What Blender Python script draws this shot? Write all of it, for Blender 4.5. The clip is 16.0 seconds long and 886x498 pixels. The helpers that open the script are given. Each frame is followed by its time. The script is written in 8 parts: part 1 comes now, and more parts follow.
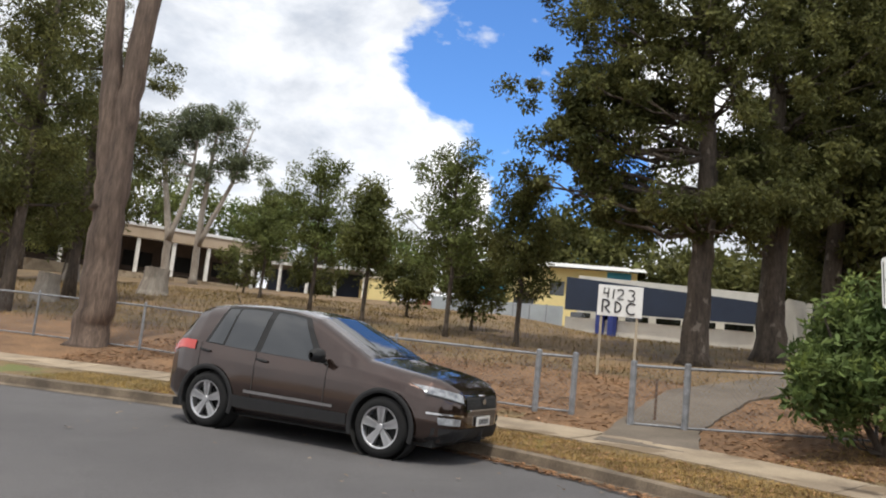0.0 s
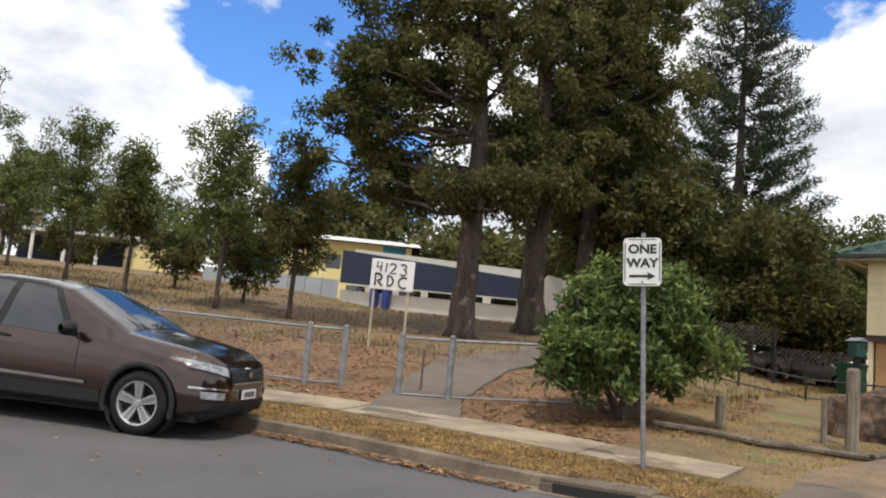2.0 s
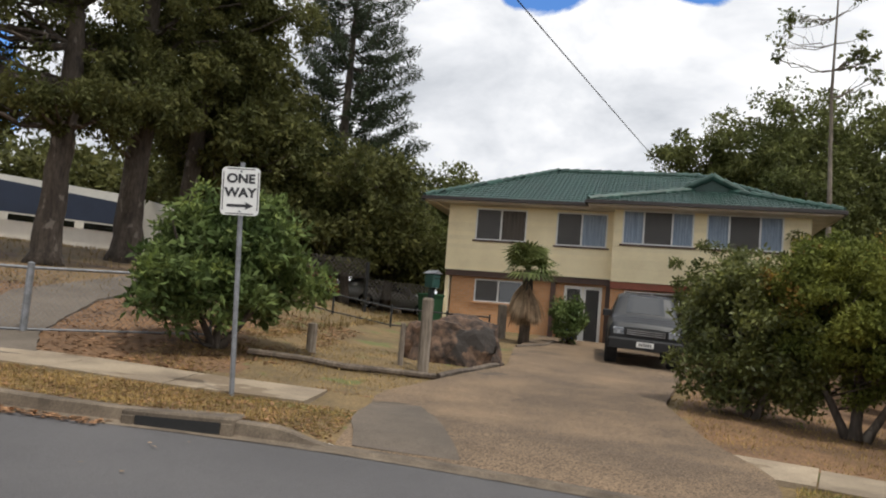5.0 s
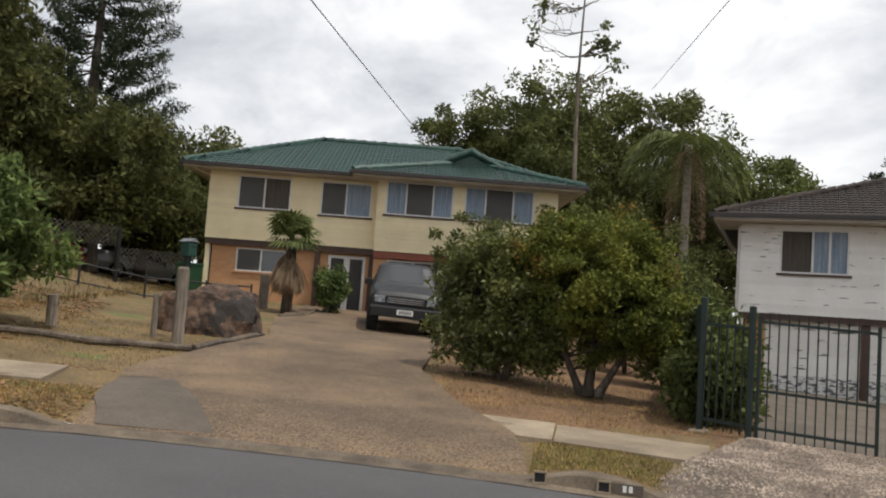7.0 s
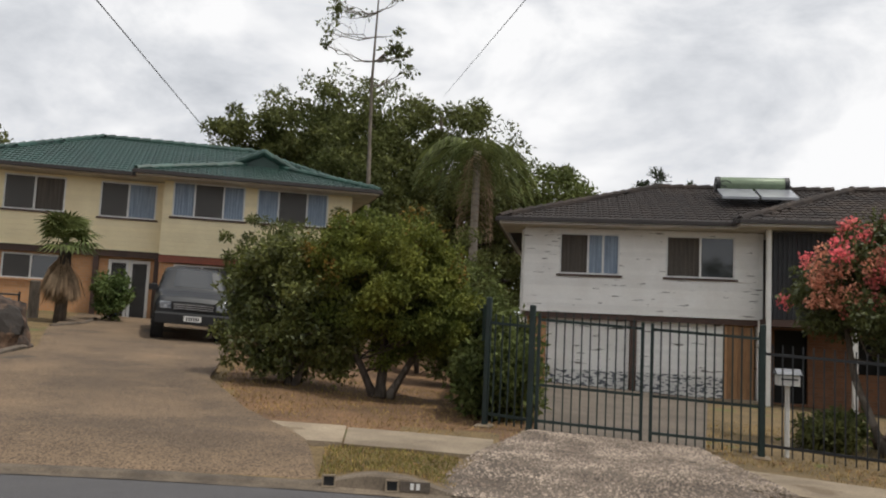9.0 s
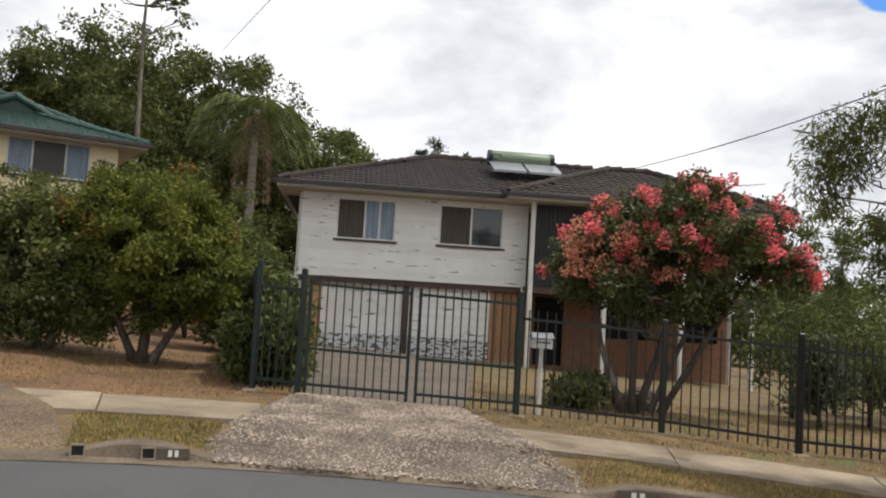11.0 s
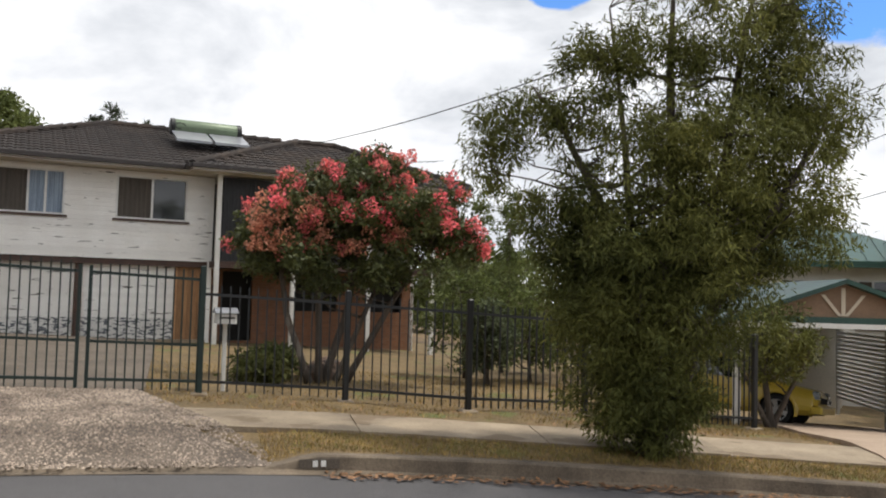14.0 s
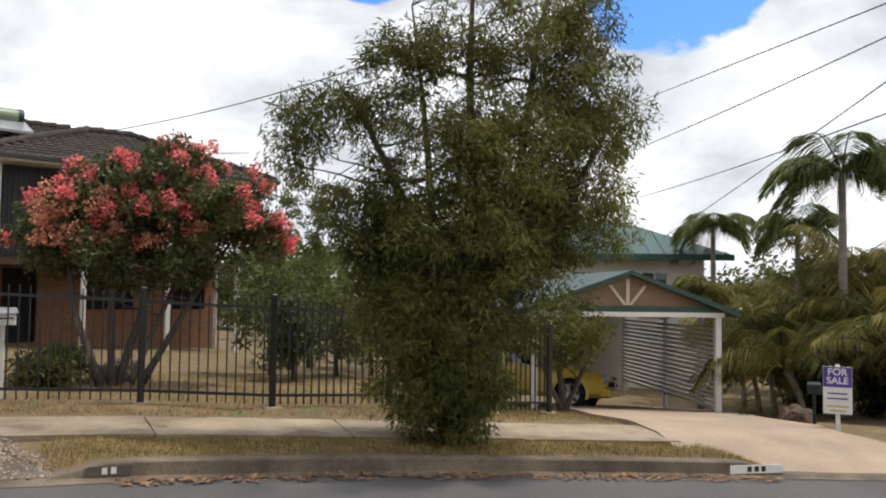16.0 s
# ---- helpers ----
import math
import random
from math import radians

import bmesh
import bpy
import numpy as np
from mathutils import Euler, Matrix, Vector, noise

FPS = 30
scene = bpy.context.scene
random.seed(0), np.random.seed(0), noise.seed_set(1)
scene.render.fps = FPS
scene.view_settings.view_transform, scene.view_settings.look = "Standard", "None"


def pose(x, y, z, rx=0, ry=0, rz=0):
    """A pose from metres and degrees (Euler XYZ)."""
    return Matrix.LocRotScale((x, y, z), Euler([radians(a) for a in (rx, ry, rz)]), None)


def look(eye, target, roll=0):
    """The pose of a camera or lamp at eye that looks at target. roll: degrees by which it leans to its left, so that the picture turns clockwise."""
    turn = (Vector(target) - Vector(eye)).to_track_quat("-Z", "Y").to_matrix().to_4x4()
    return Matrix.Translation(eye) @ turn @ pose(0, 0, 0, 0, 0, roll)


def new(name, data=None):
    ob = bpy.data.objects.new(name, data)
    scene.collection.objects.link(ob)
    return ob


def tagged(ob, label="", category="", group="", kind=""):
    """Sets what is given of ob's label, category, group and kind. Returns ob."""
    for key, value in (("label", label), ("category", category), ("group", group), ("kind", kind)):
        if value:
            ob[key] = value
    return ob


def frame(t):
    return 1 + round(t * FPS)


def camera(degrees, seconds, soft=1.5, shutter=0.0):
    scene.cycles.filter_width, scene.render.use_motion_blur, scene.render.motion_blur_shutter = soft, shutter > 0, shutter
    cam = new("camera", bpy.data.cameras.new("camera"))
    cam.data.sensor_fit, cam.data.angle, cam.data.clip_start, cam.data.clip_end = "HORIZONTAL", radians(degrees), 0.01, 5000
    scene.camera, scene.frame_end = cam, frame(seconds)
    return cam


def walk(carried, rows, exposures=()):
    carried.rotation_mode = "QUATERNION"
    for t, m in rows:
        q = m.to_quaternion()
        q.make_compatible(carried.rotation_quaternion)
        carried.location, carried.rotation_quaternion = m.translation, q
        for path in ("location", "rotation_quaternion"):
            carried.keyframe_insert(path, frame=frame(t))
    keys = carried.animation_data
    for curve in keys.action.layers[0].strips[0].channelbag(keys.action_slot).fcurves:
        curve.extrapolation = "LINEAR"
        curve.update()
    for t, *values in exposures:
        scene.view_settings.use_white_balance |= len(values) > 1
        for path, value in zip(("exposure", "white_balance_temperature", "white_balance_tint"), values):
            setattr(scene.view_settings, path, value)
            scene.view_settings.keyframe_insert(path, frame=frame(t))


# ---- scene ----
EYE = 1.555
ARM = 0.3  # the camera is held this far from the body that turns
cam = camera(55.0, 16.0, soft=2.0)
# seconds, yaw, pitch, roll
TURNS = [
    (0.0, -1.20, 8.06, -5.69),
    (0.5, -4.84, 8.01, -5.53),
    (1.0, -8.68, 7.88, -5.45),
    (1.5, -12.38, 7.69, -5.54),
    (2.0, -16.20, 7.69, -5.22),
    (2.5, -20.65, 7.19, -4.78),
    (3.0, -25.52, 6.71, -5.02),
    (3.5, -29.56, 6.48, -5.34),
    (4.0, -33.60, 5.99, -5.33),
    (4.5, -37.91, 5.49, -5.03),
    (5.0, -42.29, 5.36, -4.86),
    (7.5, -61.60, 4.58, -3.85),
    (8.0, -65.16, 4.90, -3.50),
    (8.5, -68.37, 5.36, -3.00),
    (9.0, -71.54, 5.55, -2.67),
    (9.5, -74.79, 5.64, -3.01),
    (10.0, -79.15, 5.08, -3.44),
    (12.5, -95.87, 3.18, -1.99),
    (13.0, -99.76, 3.15, -1.88),
    (13.5, -103.61, 2.86, -2.01),
    (14.0, -106.85, 3.01, -1.56),
    (14.5, -109.91, 3.18, -0.99),
    (15.0, -113.11, 2.79, -0.48),
    (15.5, -116.20, 2.57, -0.37),
    (16.0, -119.56, 2.87, -0.77),
]
walk(cam, [(t, pose(-ARM * math.sin(radians(y)), ARM * math.cos(radians(y)), EYE, 90 + p, r, y)) for t, y, p, r in TURNS],
     [(0.0, 0.08), (3.5, 0.12), (4.5, 0.0), (5.0, -0.13), (7.5, -0.26), (8.5, -0.5), (9.0, -0.34), (10.0, -0.16), (12.5, -0.06), (13.5, -0.15), (14.5, 0.04), (16.0, -0.02)])

# ---- sky, sun ----
SUN_EL, SUN_AZ = 66.0, 186.0  # degrees; azimuth from +y towards +x
world = bpy.data.worlds.new("sky")
scene.world = world
world.use_nodes = True
wn, wl = world.node_tree.nodes, world.node_tree.links
wn.clear()
w_out = wn.new("ShaderNodeOutputWorld")
w_bg = wn.new("ShaderNodeBackground")
w_bg.inputs["Strength"].default_value = 0.11
w_sky = wn.new("ShaderNodeTexSky")
w_sky.sky_type = "NISHITA"
w_sky.sun_disc = False
w_sky.sun_elevation, w_sky.sun_rotation = radians(SUN_EL), radians(SUN_AZ)
w_sky.air_density, w_sky.dust_density, w_sky.ozone_density = 1.0, 0.4, 2.5
w_co = wn.new("ShaderNodeTexCoord")


def wmath(op, a, b=None, clamp=False):
    n = wn.new("ShaderNodeMath")
    n.operation, n.use_clamp = op, clamp
    for i, v in enumerate((a, b)):
        if v is None:
            continue
        if isinstance(v, (int, float)):
            n.inputs[i].default_value = v
        else:
            wl.new(v, n.inputs[i])
    return n.outputs[0]


def wramp(fac, stops):
    r = wn.new("ShaderNodeValToRGB")
    e = r.color_ramp.elements
    while len(e) < len(stops):
        e.new(0.5)
    for el, (p, c) in zip(e, stops):
        el.position, el.color = p, (*c, 1)
    wl.new(fac, r.inputs[0])
    return r.outputs[0]


def wnoise(scale, detail, rough, offset, squash=1.6):
    m = wn.new("ShaderNodeMapping")
    m.inputs["Location"].default_value = offset
    m.inputs["Scale"].default_value = (1, 1, squash)
    wl.new(w_co.outputs["Generated"], m.inputs[0])
    n = wn.new("ShaderNodeTexNoise")
    n.inputs["Scale"].default_value, n.inputs["Detail"].default_value, n.inputs["Roughness"].default_value = scale, detail, rough
    n.inputs["Distortion"].default_value = 0.25
    wl.new(m.outputs[0], n.inputs[0])
    return n.outputs["Fac"]


def gap(az, el, wide):
    """How near a direction lies to an opening in the cloud: 1 at its middle, 0 at its rim."""
    a, e = radians(az), radians(el)
    d = wn.new("ShaderNodeVectorMath")
    d.operation = "DOT_PRODUCT"
    d.inputs[1].default_value = (math.sin(a) * math.cos(e), math.cos(a) * math.cos(e), math.sin(e))
    wl.new(w_co.outputs["Generated"], d.inputs[0])
    m = wn.new("ShaderNodeMapRange")
    m.interpolation_type = "SMOOTHSTEP"
    m.inputs["From Min"].default_value, m.inputs["From Max"].default_value = math.cos(radians(wide)), math.cos(radians(wide * 0.25))
    wl.new(d.outputs["Value"], m.inputs[0])
    return m.outputs[0]


# broken cloud with openings of clear sky
opening = None
for az_, el_, wide_ in ((4, 22, 13), (9, 13, 8), (40, 26, 7.5), (105, 27, 7), (135, 20, 8.5), (128, 26, 7), (114, 22, 5), (47, 25, 6), (58, 26, 6)):
    g_ = gap(az_, el_, wide_)
    opening = g_ if opening is None else wmath("MAXIMUM", opening, g_)
body = wnoise(3.2, 9, 0.55, (3.1, 1.7, 0.4))
cover = wramp(wmath("SUBTRACT", wmath("ADD", wmath("MULTIPLY", body, 1.7), 0.06), wmath("MULTIPLY", opening, 0.72)), [(0.41, (0, 0, 0)), (0.49, (1, 1, 1))])
shade = wramp(wnoise(4.2, 8, 0.56, (7.3, 2.2, 5.0), 1.9), [(0.34, (6.0, 6.3, 6.8)), (0.47, (8.4, 8.6, 9.0)), (0.6, (11.2, 11.2, 11.3))])
blue = wn.new("ShaderNodeMix")
blue.data_type, blue.blend_type = "RGBA", "MULTIPLY"
blue.inputs["Factor"].default_value = 1.0
blue.inputs["B"].default_value = (0.85, 1.3, 1.85, 1)
wl.new(w_sky.outputs[0], blue.inputs["A"])
w_mix = wn.new("ShaderNodeMix")
w_mix.data_type = "RGBA"
wl.new(cover, w_mix.inputs["Factor"])
wl.new(blue.outputs["Result"], w_mix.inputs["A"])
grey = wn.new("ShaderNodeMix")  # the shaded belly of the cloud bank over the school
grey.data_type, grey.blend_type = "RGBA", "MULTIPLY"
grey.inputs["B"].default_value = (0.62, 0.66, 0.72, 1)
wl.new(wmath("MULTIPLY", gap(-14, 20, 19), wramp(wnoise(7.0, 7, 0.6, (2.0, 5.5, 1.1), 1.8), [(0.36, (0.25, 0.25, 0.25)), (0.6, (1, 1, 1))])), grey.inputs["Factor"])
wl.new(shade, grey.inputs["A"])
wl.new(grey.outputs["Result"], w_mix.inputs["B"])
wl.new(w_mix.outputs["Result"], w_bg.inputs["Color"])
wl.new(w_bg.outputs[0], w_out.inputs[0])

sun = new("sun", bpy.data.lights.new("sun", "SUN"))
sun.data.energy, sun.data.angle, sun.data.color = 2.9, radians(3.0), (1.0, 0.95, 0.86)
sa, se = radians(SUN_AZ), radians(SUN_EL)
sun.matrix_world = look((math.sin(sa) * math.cos(se) * 60, math.cos(sa) * math.cos(se) * 60, math.sin(se) * 60), (0, 0, 0))
scene.view_settings.exposure = 0.0


# ---- materials ----
def mat(name, c1, c2=None, rough=0.8, scale=3.0, fine=40.0, fine_amt=0.25, bump=0.2, metal=0.0, coords="Object", stretch=(1, 1, 1), coat=0.0, rand=0.0, trans=0.0, spots=None):
    """A surface with large blotches between two colours, a fine grain over them, and relief."""
    m = bpy.data.materials.new(name)
    m.use_nodes = True
    n, l = m.node_tree.nodes, m.node_tree.links
    b = n["Principled BSDF"]
    c2 = c2 or tuple(v * 0.75 for v in c1)
    co = n.new("ShaderNodeTexCoord")
    mp = n.new("ShaderNodeMapping")
    mp.inputs["Scale"].default_value = stretch
    l.new(co.outputs[coords], mp.inputs[0])
    big, small = n.new("ShaderNodeTexNoise"), n.new("ShaderNodeTexNoise")
    for t, s, d in ((big, scale, 6), (small, fine, 4)):
        t.inputs["Scale"].default_value, t.inputs["Detail"].default_value = s, d
        t.inputs["Roughness"].default_value = 0.62
        l.new(mp.outputs[0], t.inputs[0])
    ramp = n.new("ShaderNodeValToRGB")
    e = ramp.color_ramp.elements
    e[0].position, e[0].color = 0.36, (*c2, 1)
    e[1].position, e[1].color = 0.64, (*c1, 1)
    l.new(big.outputs["Fac"], ramp.inputs[0])
    mul = n.new("ShaderNodeMapRange")
    mul.inputs["From Min"].default_value, mul.inputs["From Max"].default_value = 0.3, 0.7
    mul.inputs["To Min"].default_value, mul.inputs["To Max"].default_value = 1 - fine_amt, 1 + fine_amt
    l.new(small.outputs["Fac"], mul.inputs[0])
    mix = n.new("ShaderNodeMix")
    mix.data_type, mix.blend_type = "RGBA", "MULTIPLY"
    mix.inputs["Factor"].default_value = 1.0
    l.new(ramp.outputs[0], mix.inputs["A"])
    l.new(mul.outputs[0], mix.inputs["B"])
    col = mix.outputs["Result"]
    if spots:  # worn patches of another colour: (colour, scale, threshold, stretch)
        sm = n.new("ShaderNodeMapping")
        sm.inputs["Scale"].default_value = spots[3]
        l.new(co.outputs[coords], sm.inputs[0])
        sn = n.new("ShaderNodeTexNoise")
        sn.inputs["Scale"].default_value, sn.inputs["Detail"].default_value = spots[1], 5
        l.new(sm.outputs[0], sn.inputs[0])
        sr = n.new("ShaderNodeValToRGB")
        sr.color_ramp.elements[0].position, sr.color_ramp.elements[1].position = spots[2], spots[2] + 0.03
        l.new(sn.outputs["Fac"], sr.inputs[0])
        sx = n.new("ShaderNodeMix")
        sx.data_type = "RGBA"
        sx.inputs["B"].default_value = (*spots[0], 1)
        l.new(sr.outputs[0], sx.inputs["Factor"])
        l.new(col, sx.inputs["A"])
        col = sx.outputs["Result"]
    if rand:
        src = n.new("ShaderNodeObjectInfo").outputs["Random"] if rand > 0 else n.new("ShaderNodeNewGeometry").outputs["Random Per Island"]
        rr = n.new("ShaderNodeMapRange")
        rr.inputs["To Min"].default_value, rr.inputs["To Max"].default_value = 1 - abs(rand), 1 + abs(rand)
        l.new(src, rr.inputs[0])
        rm = n.new("ShaderNodeMix")
        rm.data_type, rm.blend_type = "RGBA", "MULTIPLY"
        rm.inputs["Factor"].default_value = 1.0
        l.new(col, rm.inputs["A"])
        l.new(rr.outputs[0], rm.inputs["B"])
        col = rm.outputs["Result"]
    l.new(col, b.inputs["Base Color"])
    b.inputs["Roughness"].default_value, b.inputs["Metallic"].default_value = rough, metal
    b.inputs["Coat Weight"].default_value = coat
    b.inputs["Coat Roughness"].default_value = 0.04
    if bump:
        bp = n.new("ShaderNodeBump")
        bp.inputs["Strength"].default_value, bp.inputs["Distance"].default_value = bump, 0.02
        l.new(small.outputs["Fac"], bp.inputs["Height"])
        l.new(bp.outputs[0], b.inputs["Normal"])
    if trans:
        tr = n.new("ShaderNodeBsdfTranslucent")
        ms = n.new("ShaderNodeMixShader")
        ms.inputs[0].default_value = trans
        l.new(col, tr.inputs[0])
        l.new(b.outputs[0], ms.inputs[1])
        l.new(tr.outputs[0], ms.inputs[2])
        l.new(ms.outputs[0], n["Material Output"].inputs[0])
    return m


def leaf_mat(name, c1, c2, rough=0.55, trans=0.3, scale=0.7):
    m = mat(name, c1, c2, 0.7, scale=scale, fine=9, fine_amt=0.2, bump=0, rand=-0.45, trans=trans)
    m.node_tree.nodes["Principled BSDF"].inputs["Specular IOR Level"].default_value = 0.22
    return m


ASPHALT = mat("asphalt", (0.1, 0.095, 0.096), (0.077, 0.073, 0.075), 0.85, 0.5, 110, 0.5, 0.45, spots=((0.2, 0.2, 0.2), 70, 0.7, (1, 1, 1)))
CONCRETE = mat("concrete", (0.34, 0.272, 0.19), (0.2, 0.155, 0.108), 0.9, 1.2, 45, 0.2, 0.25, rand=0.12, spots=((0.17, 0.125, 0.08), 1.1, 0.57, (1, 1, 1)))
KERB_MAT = mat("kerb_concrete", (0.19, 0.148, 0.105), (0.075, 0.058, 0.042), 0.9, 1.6, 45, 0.25, 0.3)
DRIVE = mat("aggregate_concrete", (0.205, 0.14, 0.085), (0.11, 0.077, 0.05), 0.92, 0.7, 42, 0.75, 0.6, spots=((0.085, 0.064, 0.045), 0.5, 0.6, (1, 1, 1)))
PEBBLE = mat("pebble_concrete", (0.17, 0.135, 0.105), (0.085, 0.066, 0.05), 0.9, 1.1, 55, 0.5, 0.5)
PATH = mat("old_path", (0.145, 0.118, 0.092), (0.098, 0.079, 0.06), 0.92, 1.2, 50, 0.2, 0.2)
GRASS = mat("dry_grass", (0.2, 0.135, 0.06), (0.115, 0.082, 0.04), 0.95, 1.3, 30, 0.45, 0.7, spots=((0.12, 0.13, 0.04), 0.9, 0.61, (1, 1, 1)))
LITTER = mat("leaf_litter_soil", (0.21, 0.118, 0.058), (0.115, 0.066, 0.035), 0.95, 0.9, 22, 0.5, 0.8)
OVAL = mat("oval_grass", (0.2, 0.125, 0.06), (0.11, 0.078, 0.036), 0.95, 0.3, 8, 0.4, 0.6, spots=((0.105, 0.068, 0.042), 0.5, 0.56, (1, 1, 1)))
STEEL = mat("galvanised_steel", (0.27, 0.28, 0.3), (0.17, 0.175, 0.185), 0.62, 6, 60, 0.2, 0.1, metal=0.35)
GREENSTEEL = mat("dark_green_steel", (0.009, 0.024, 0.02), (0.006, 0.015, 0.013), 0.6, 5, 60, 0.1, 0.03)
BLACKSTEEL = mat("black_steel", (0.012, 0.013, 0.014), None, 0.45, 5, 60, 0.1, 0.03)
WHITEPAINT = mat("white_paint", (0.78, 0.77, 0.73), (0.66, 0.64, 0.6), 0.55, 2, 40, 0.06, 0.06)
PEELING = mat("peeling_white_paint", (0.82, 0.81, 0.78), (0.74, 0.72, 0.68), 0.65, 1.0, 40, 0.06, 0.12, rand=0.04, spots=((0.16, 0.145, 0.13), 1.5, 0.632, (1.1, 1, 9)))
FLAKED = mat("flaked_white_paint", (0.72, 0.71, 0.68), (0.6, 0.58, 0.55), 0.65, 1.5, 40, 0.06, 0.12, spots=((0.1, 0.105, 0.12), 5, 0.52, (1.3, 1, 4)))
CREAM = mat("cream_boards", (0.84, 0.73, 0.47), (0.76, 0.65, 0.41), 0.55, 1.2, 40, 0.05, 0.06, rand=0.04)
BROWNPAINT = mat("brown_paint", (0.075, 0.035, 0.022), (0.05, 0.025, 0.017), 0.5, 3, 40, 0.1, 0.05)
REDPAINT = mat("red_oxide_paint", (0.26, 0.07, 0.035), (0.2, 0.055, 0.03), 0.55, 3, 40, 0.1, 0.05)
GREENTILE = mat("green_tile", (0.026, 0.075, 0.058), (0.018, 0.05, 0.04), 0.5, 1.0, 25, 0.2, 0.1, rand=0.22)
DARKTILE = mat("weathered_brown_tile", (0.042, 0.028, 0.02), (0.015, 0.011, 0.01), 0.85, 1.0, 25, 0.35, 0.2, rand=0.28)
GUM = mat("ironbark", (0.15, 0.108, 0.083), (0.075, 0.053, 0.042), 0.95, 2.2, 14, 0.45, 1.0, stretch=(1, 1, 0.16))
BARK = mat("dark_bark", (0.12, 0.096, 0.075), (0.05, 0.039, 0.031), 0.95, 2.5, 16, 0.4, 0.9, stretch=(1, 1, 0.3), spots=((0.2, 0.17, 0.14), 3.5, 0.62, (1, 1, 0.5)))
PALEBARK = mat("pale_gum_bark", (0.36, 0.32, 0.27), (0.2, 0.165, 0.135), 0.85, 1.5, 14, 0.2, 0.3, stretch=(1, 1, 0.3))
TIMBER = mat("weathered_timber", (0.24, 0.2, 0.16), (0.13, 0.105, 0.08), 0.9, 3, 26, 0.35, 0.5, stretch=(1, 1, 0.15))
ROCK = mat("brown_rock", (0.16, 0.095, 0.06), (0.028, 0.02, 0.016), 0.9, 2.2, 9, 0.5, 1.0, spots=((0.03, 0.024, 0.02), 1.3, 0.55, (1, 1, 0.7)))
# near-black: paints the darkness of interiors and openings, also colours dark parts
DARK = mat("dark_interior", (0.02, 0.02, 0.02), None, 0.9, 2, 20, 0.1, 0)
L_GUM = leaf_mat("gum_leaf", (0.145, 0.155, 0.048), (0.075, 0.09, 0.028))
L_DARK = leaf_mat("dark_leaf", (0.15, 0.15, 0.05), (0.066, 0.076, 0.025), trans=0.4)
L_PALE = leaf_mat("pale_gum_leaf", (0.14, 0.16, 0.09), (0.08, 0.1, 0.05))
L_YOUNG = leaf_mat("young_leaf", (0.16, 0.185, 0.058), (0.08, 0.1, 0.03))
L_LUSH = leaf_mat("lush_leaf", (0.165, 0.21, 0.065), (0.07, 0.11, 0.034))
L_ROUND = leaf_mat("olive_leaf", (0.205, 0.215, 0.04), (0.09, 0.115, 0.026), scale=0.9)
L_RUST = leaf_mat("rusty_leaf", (0.24, 0.135, 0.026), (0.14, 0.09, 0.02))
L_WILLOW = leaf_mat("willow_leaf", (0.2, 0.197, 0.05), (0.072, 0.082, 0.023), trans=0.25)
L_PINE = leaf_mat("pine_leaf", (0.06, 0.078, 0.04), (0.03, 0.042, 0.022))
L_PALM = leaf_mat("palm_leaf", (0.17, 0.19, 0.065), (0.085, 0.11, 0.036))
L_GOLD = leaf_mat("golden_palm_leaf", (0.24, 0.2, 0.05), (0.085, 0.095, 0.028))
L_DEAD = leaf_mat("dead_leaf", (0.38, 0.28, 0.18), (0.19, 0.125, 0.075))
L_FLOWER = leaf_mat("coral_flower", (0.88, 0.17, 0.21), (0.8, 0.28, 0.24), trans=0.4)
L_FADED = leaf_mat("faded_flower", (0.66, 0.3, 0.2), (0.5, 0.23, 0.14), trans=0.4)
L_FALLEN = leaf_mat("fallen_leaf", (0.36, 0.2, 0.105), (0.17, 0.095, 0.052), trans=0.1, scale=3)


def glass_mat(name, tint, rough=0.03):
    m = bpy.data.materials.new(name)
    m.use_nodes = True
    b = m.node_tree.nodes["Principled BSDF"]
    b.inputs["Base Color"].default_value = (*tint, 1)
    b.inputs["Roughness"].default_value = rough
    b.inputs["IOR"].default_value = 1.5
    b.inputs["Specular IOR Level"].default_value = 0.8
    return m


WINGLASS = glass_mat("window_glass", (0.035, 0.04, 0.045))
CARGLASS = glass_mat("car_glass", (0.012, 0.014, 0.016))
CARGLASS.node_tree.nodes["Principled BSDF"].inputs["IOR"].default_value = 1.65


def brick_mat(name, c1, c2, mortar):
    m = mat(name, c1, c2, 0.85, 2, 40, 0.15, 0.2)
    n, l = m.node_tree.nodes, m.node_tree.links
    b = n["Principled BSDF"]
    co = n.new("ShaderNodeTexCoord")
    sw = n.new("ShaderNodeSeparateXYZ")
    cm = n.new("ShaderNodeCombineXYZ")
    l.new(co.outputs["Object"], sw.inputs[0])
    add = n.new("ShaderNodeMath")
    l.new(sw.outputs[0], add.inputs[0])
    l.new(sw.outputs[1], add.inputs[1])
    l.new(add.outputs[0], cm.inputs[0])
    l.new(sw.outputs[2], cm.inputs[1])
    br = n.new("ShaderNodeTexBrick")
    br.inputs["Scale"].default_value = 1.0
    br.inputs["Brick Width"].default_value, br.inputs["Row Height"].default_value = 0.24, 0.086
    br.inputs["Mortar Size"].default_value = 0.006
    br.inputs["Color1"].default_value, br.inputs["Color2"].default_value, br.inputs["Mortar"].default_value = (*c1, 1), (*c2, 1), (*mortar, 1)
    l.new(cm.outputs[0], br.inputs["Vector"])
    l.new(br.outputs["Color"], b.inputs["Base Color"])
    return m


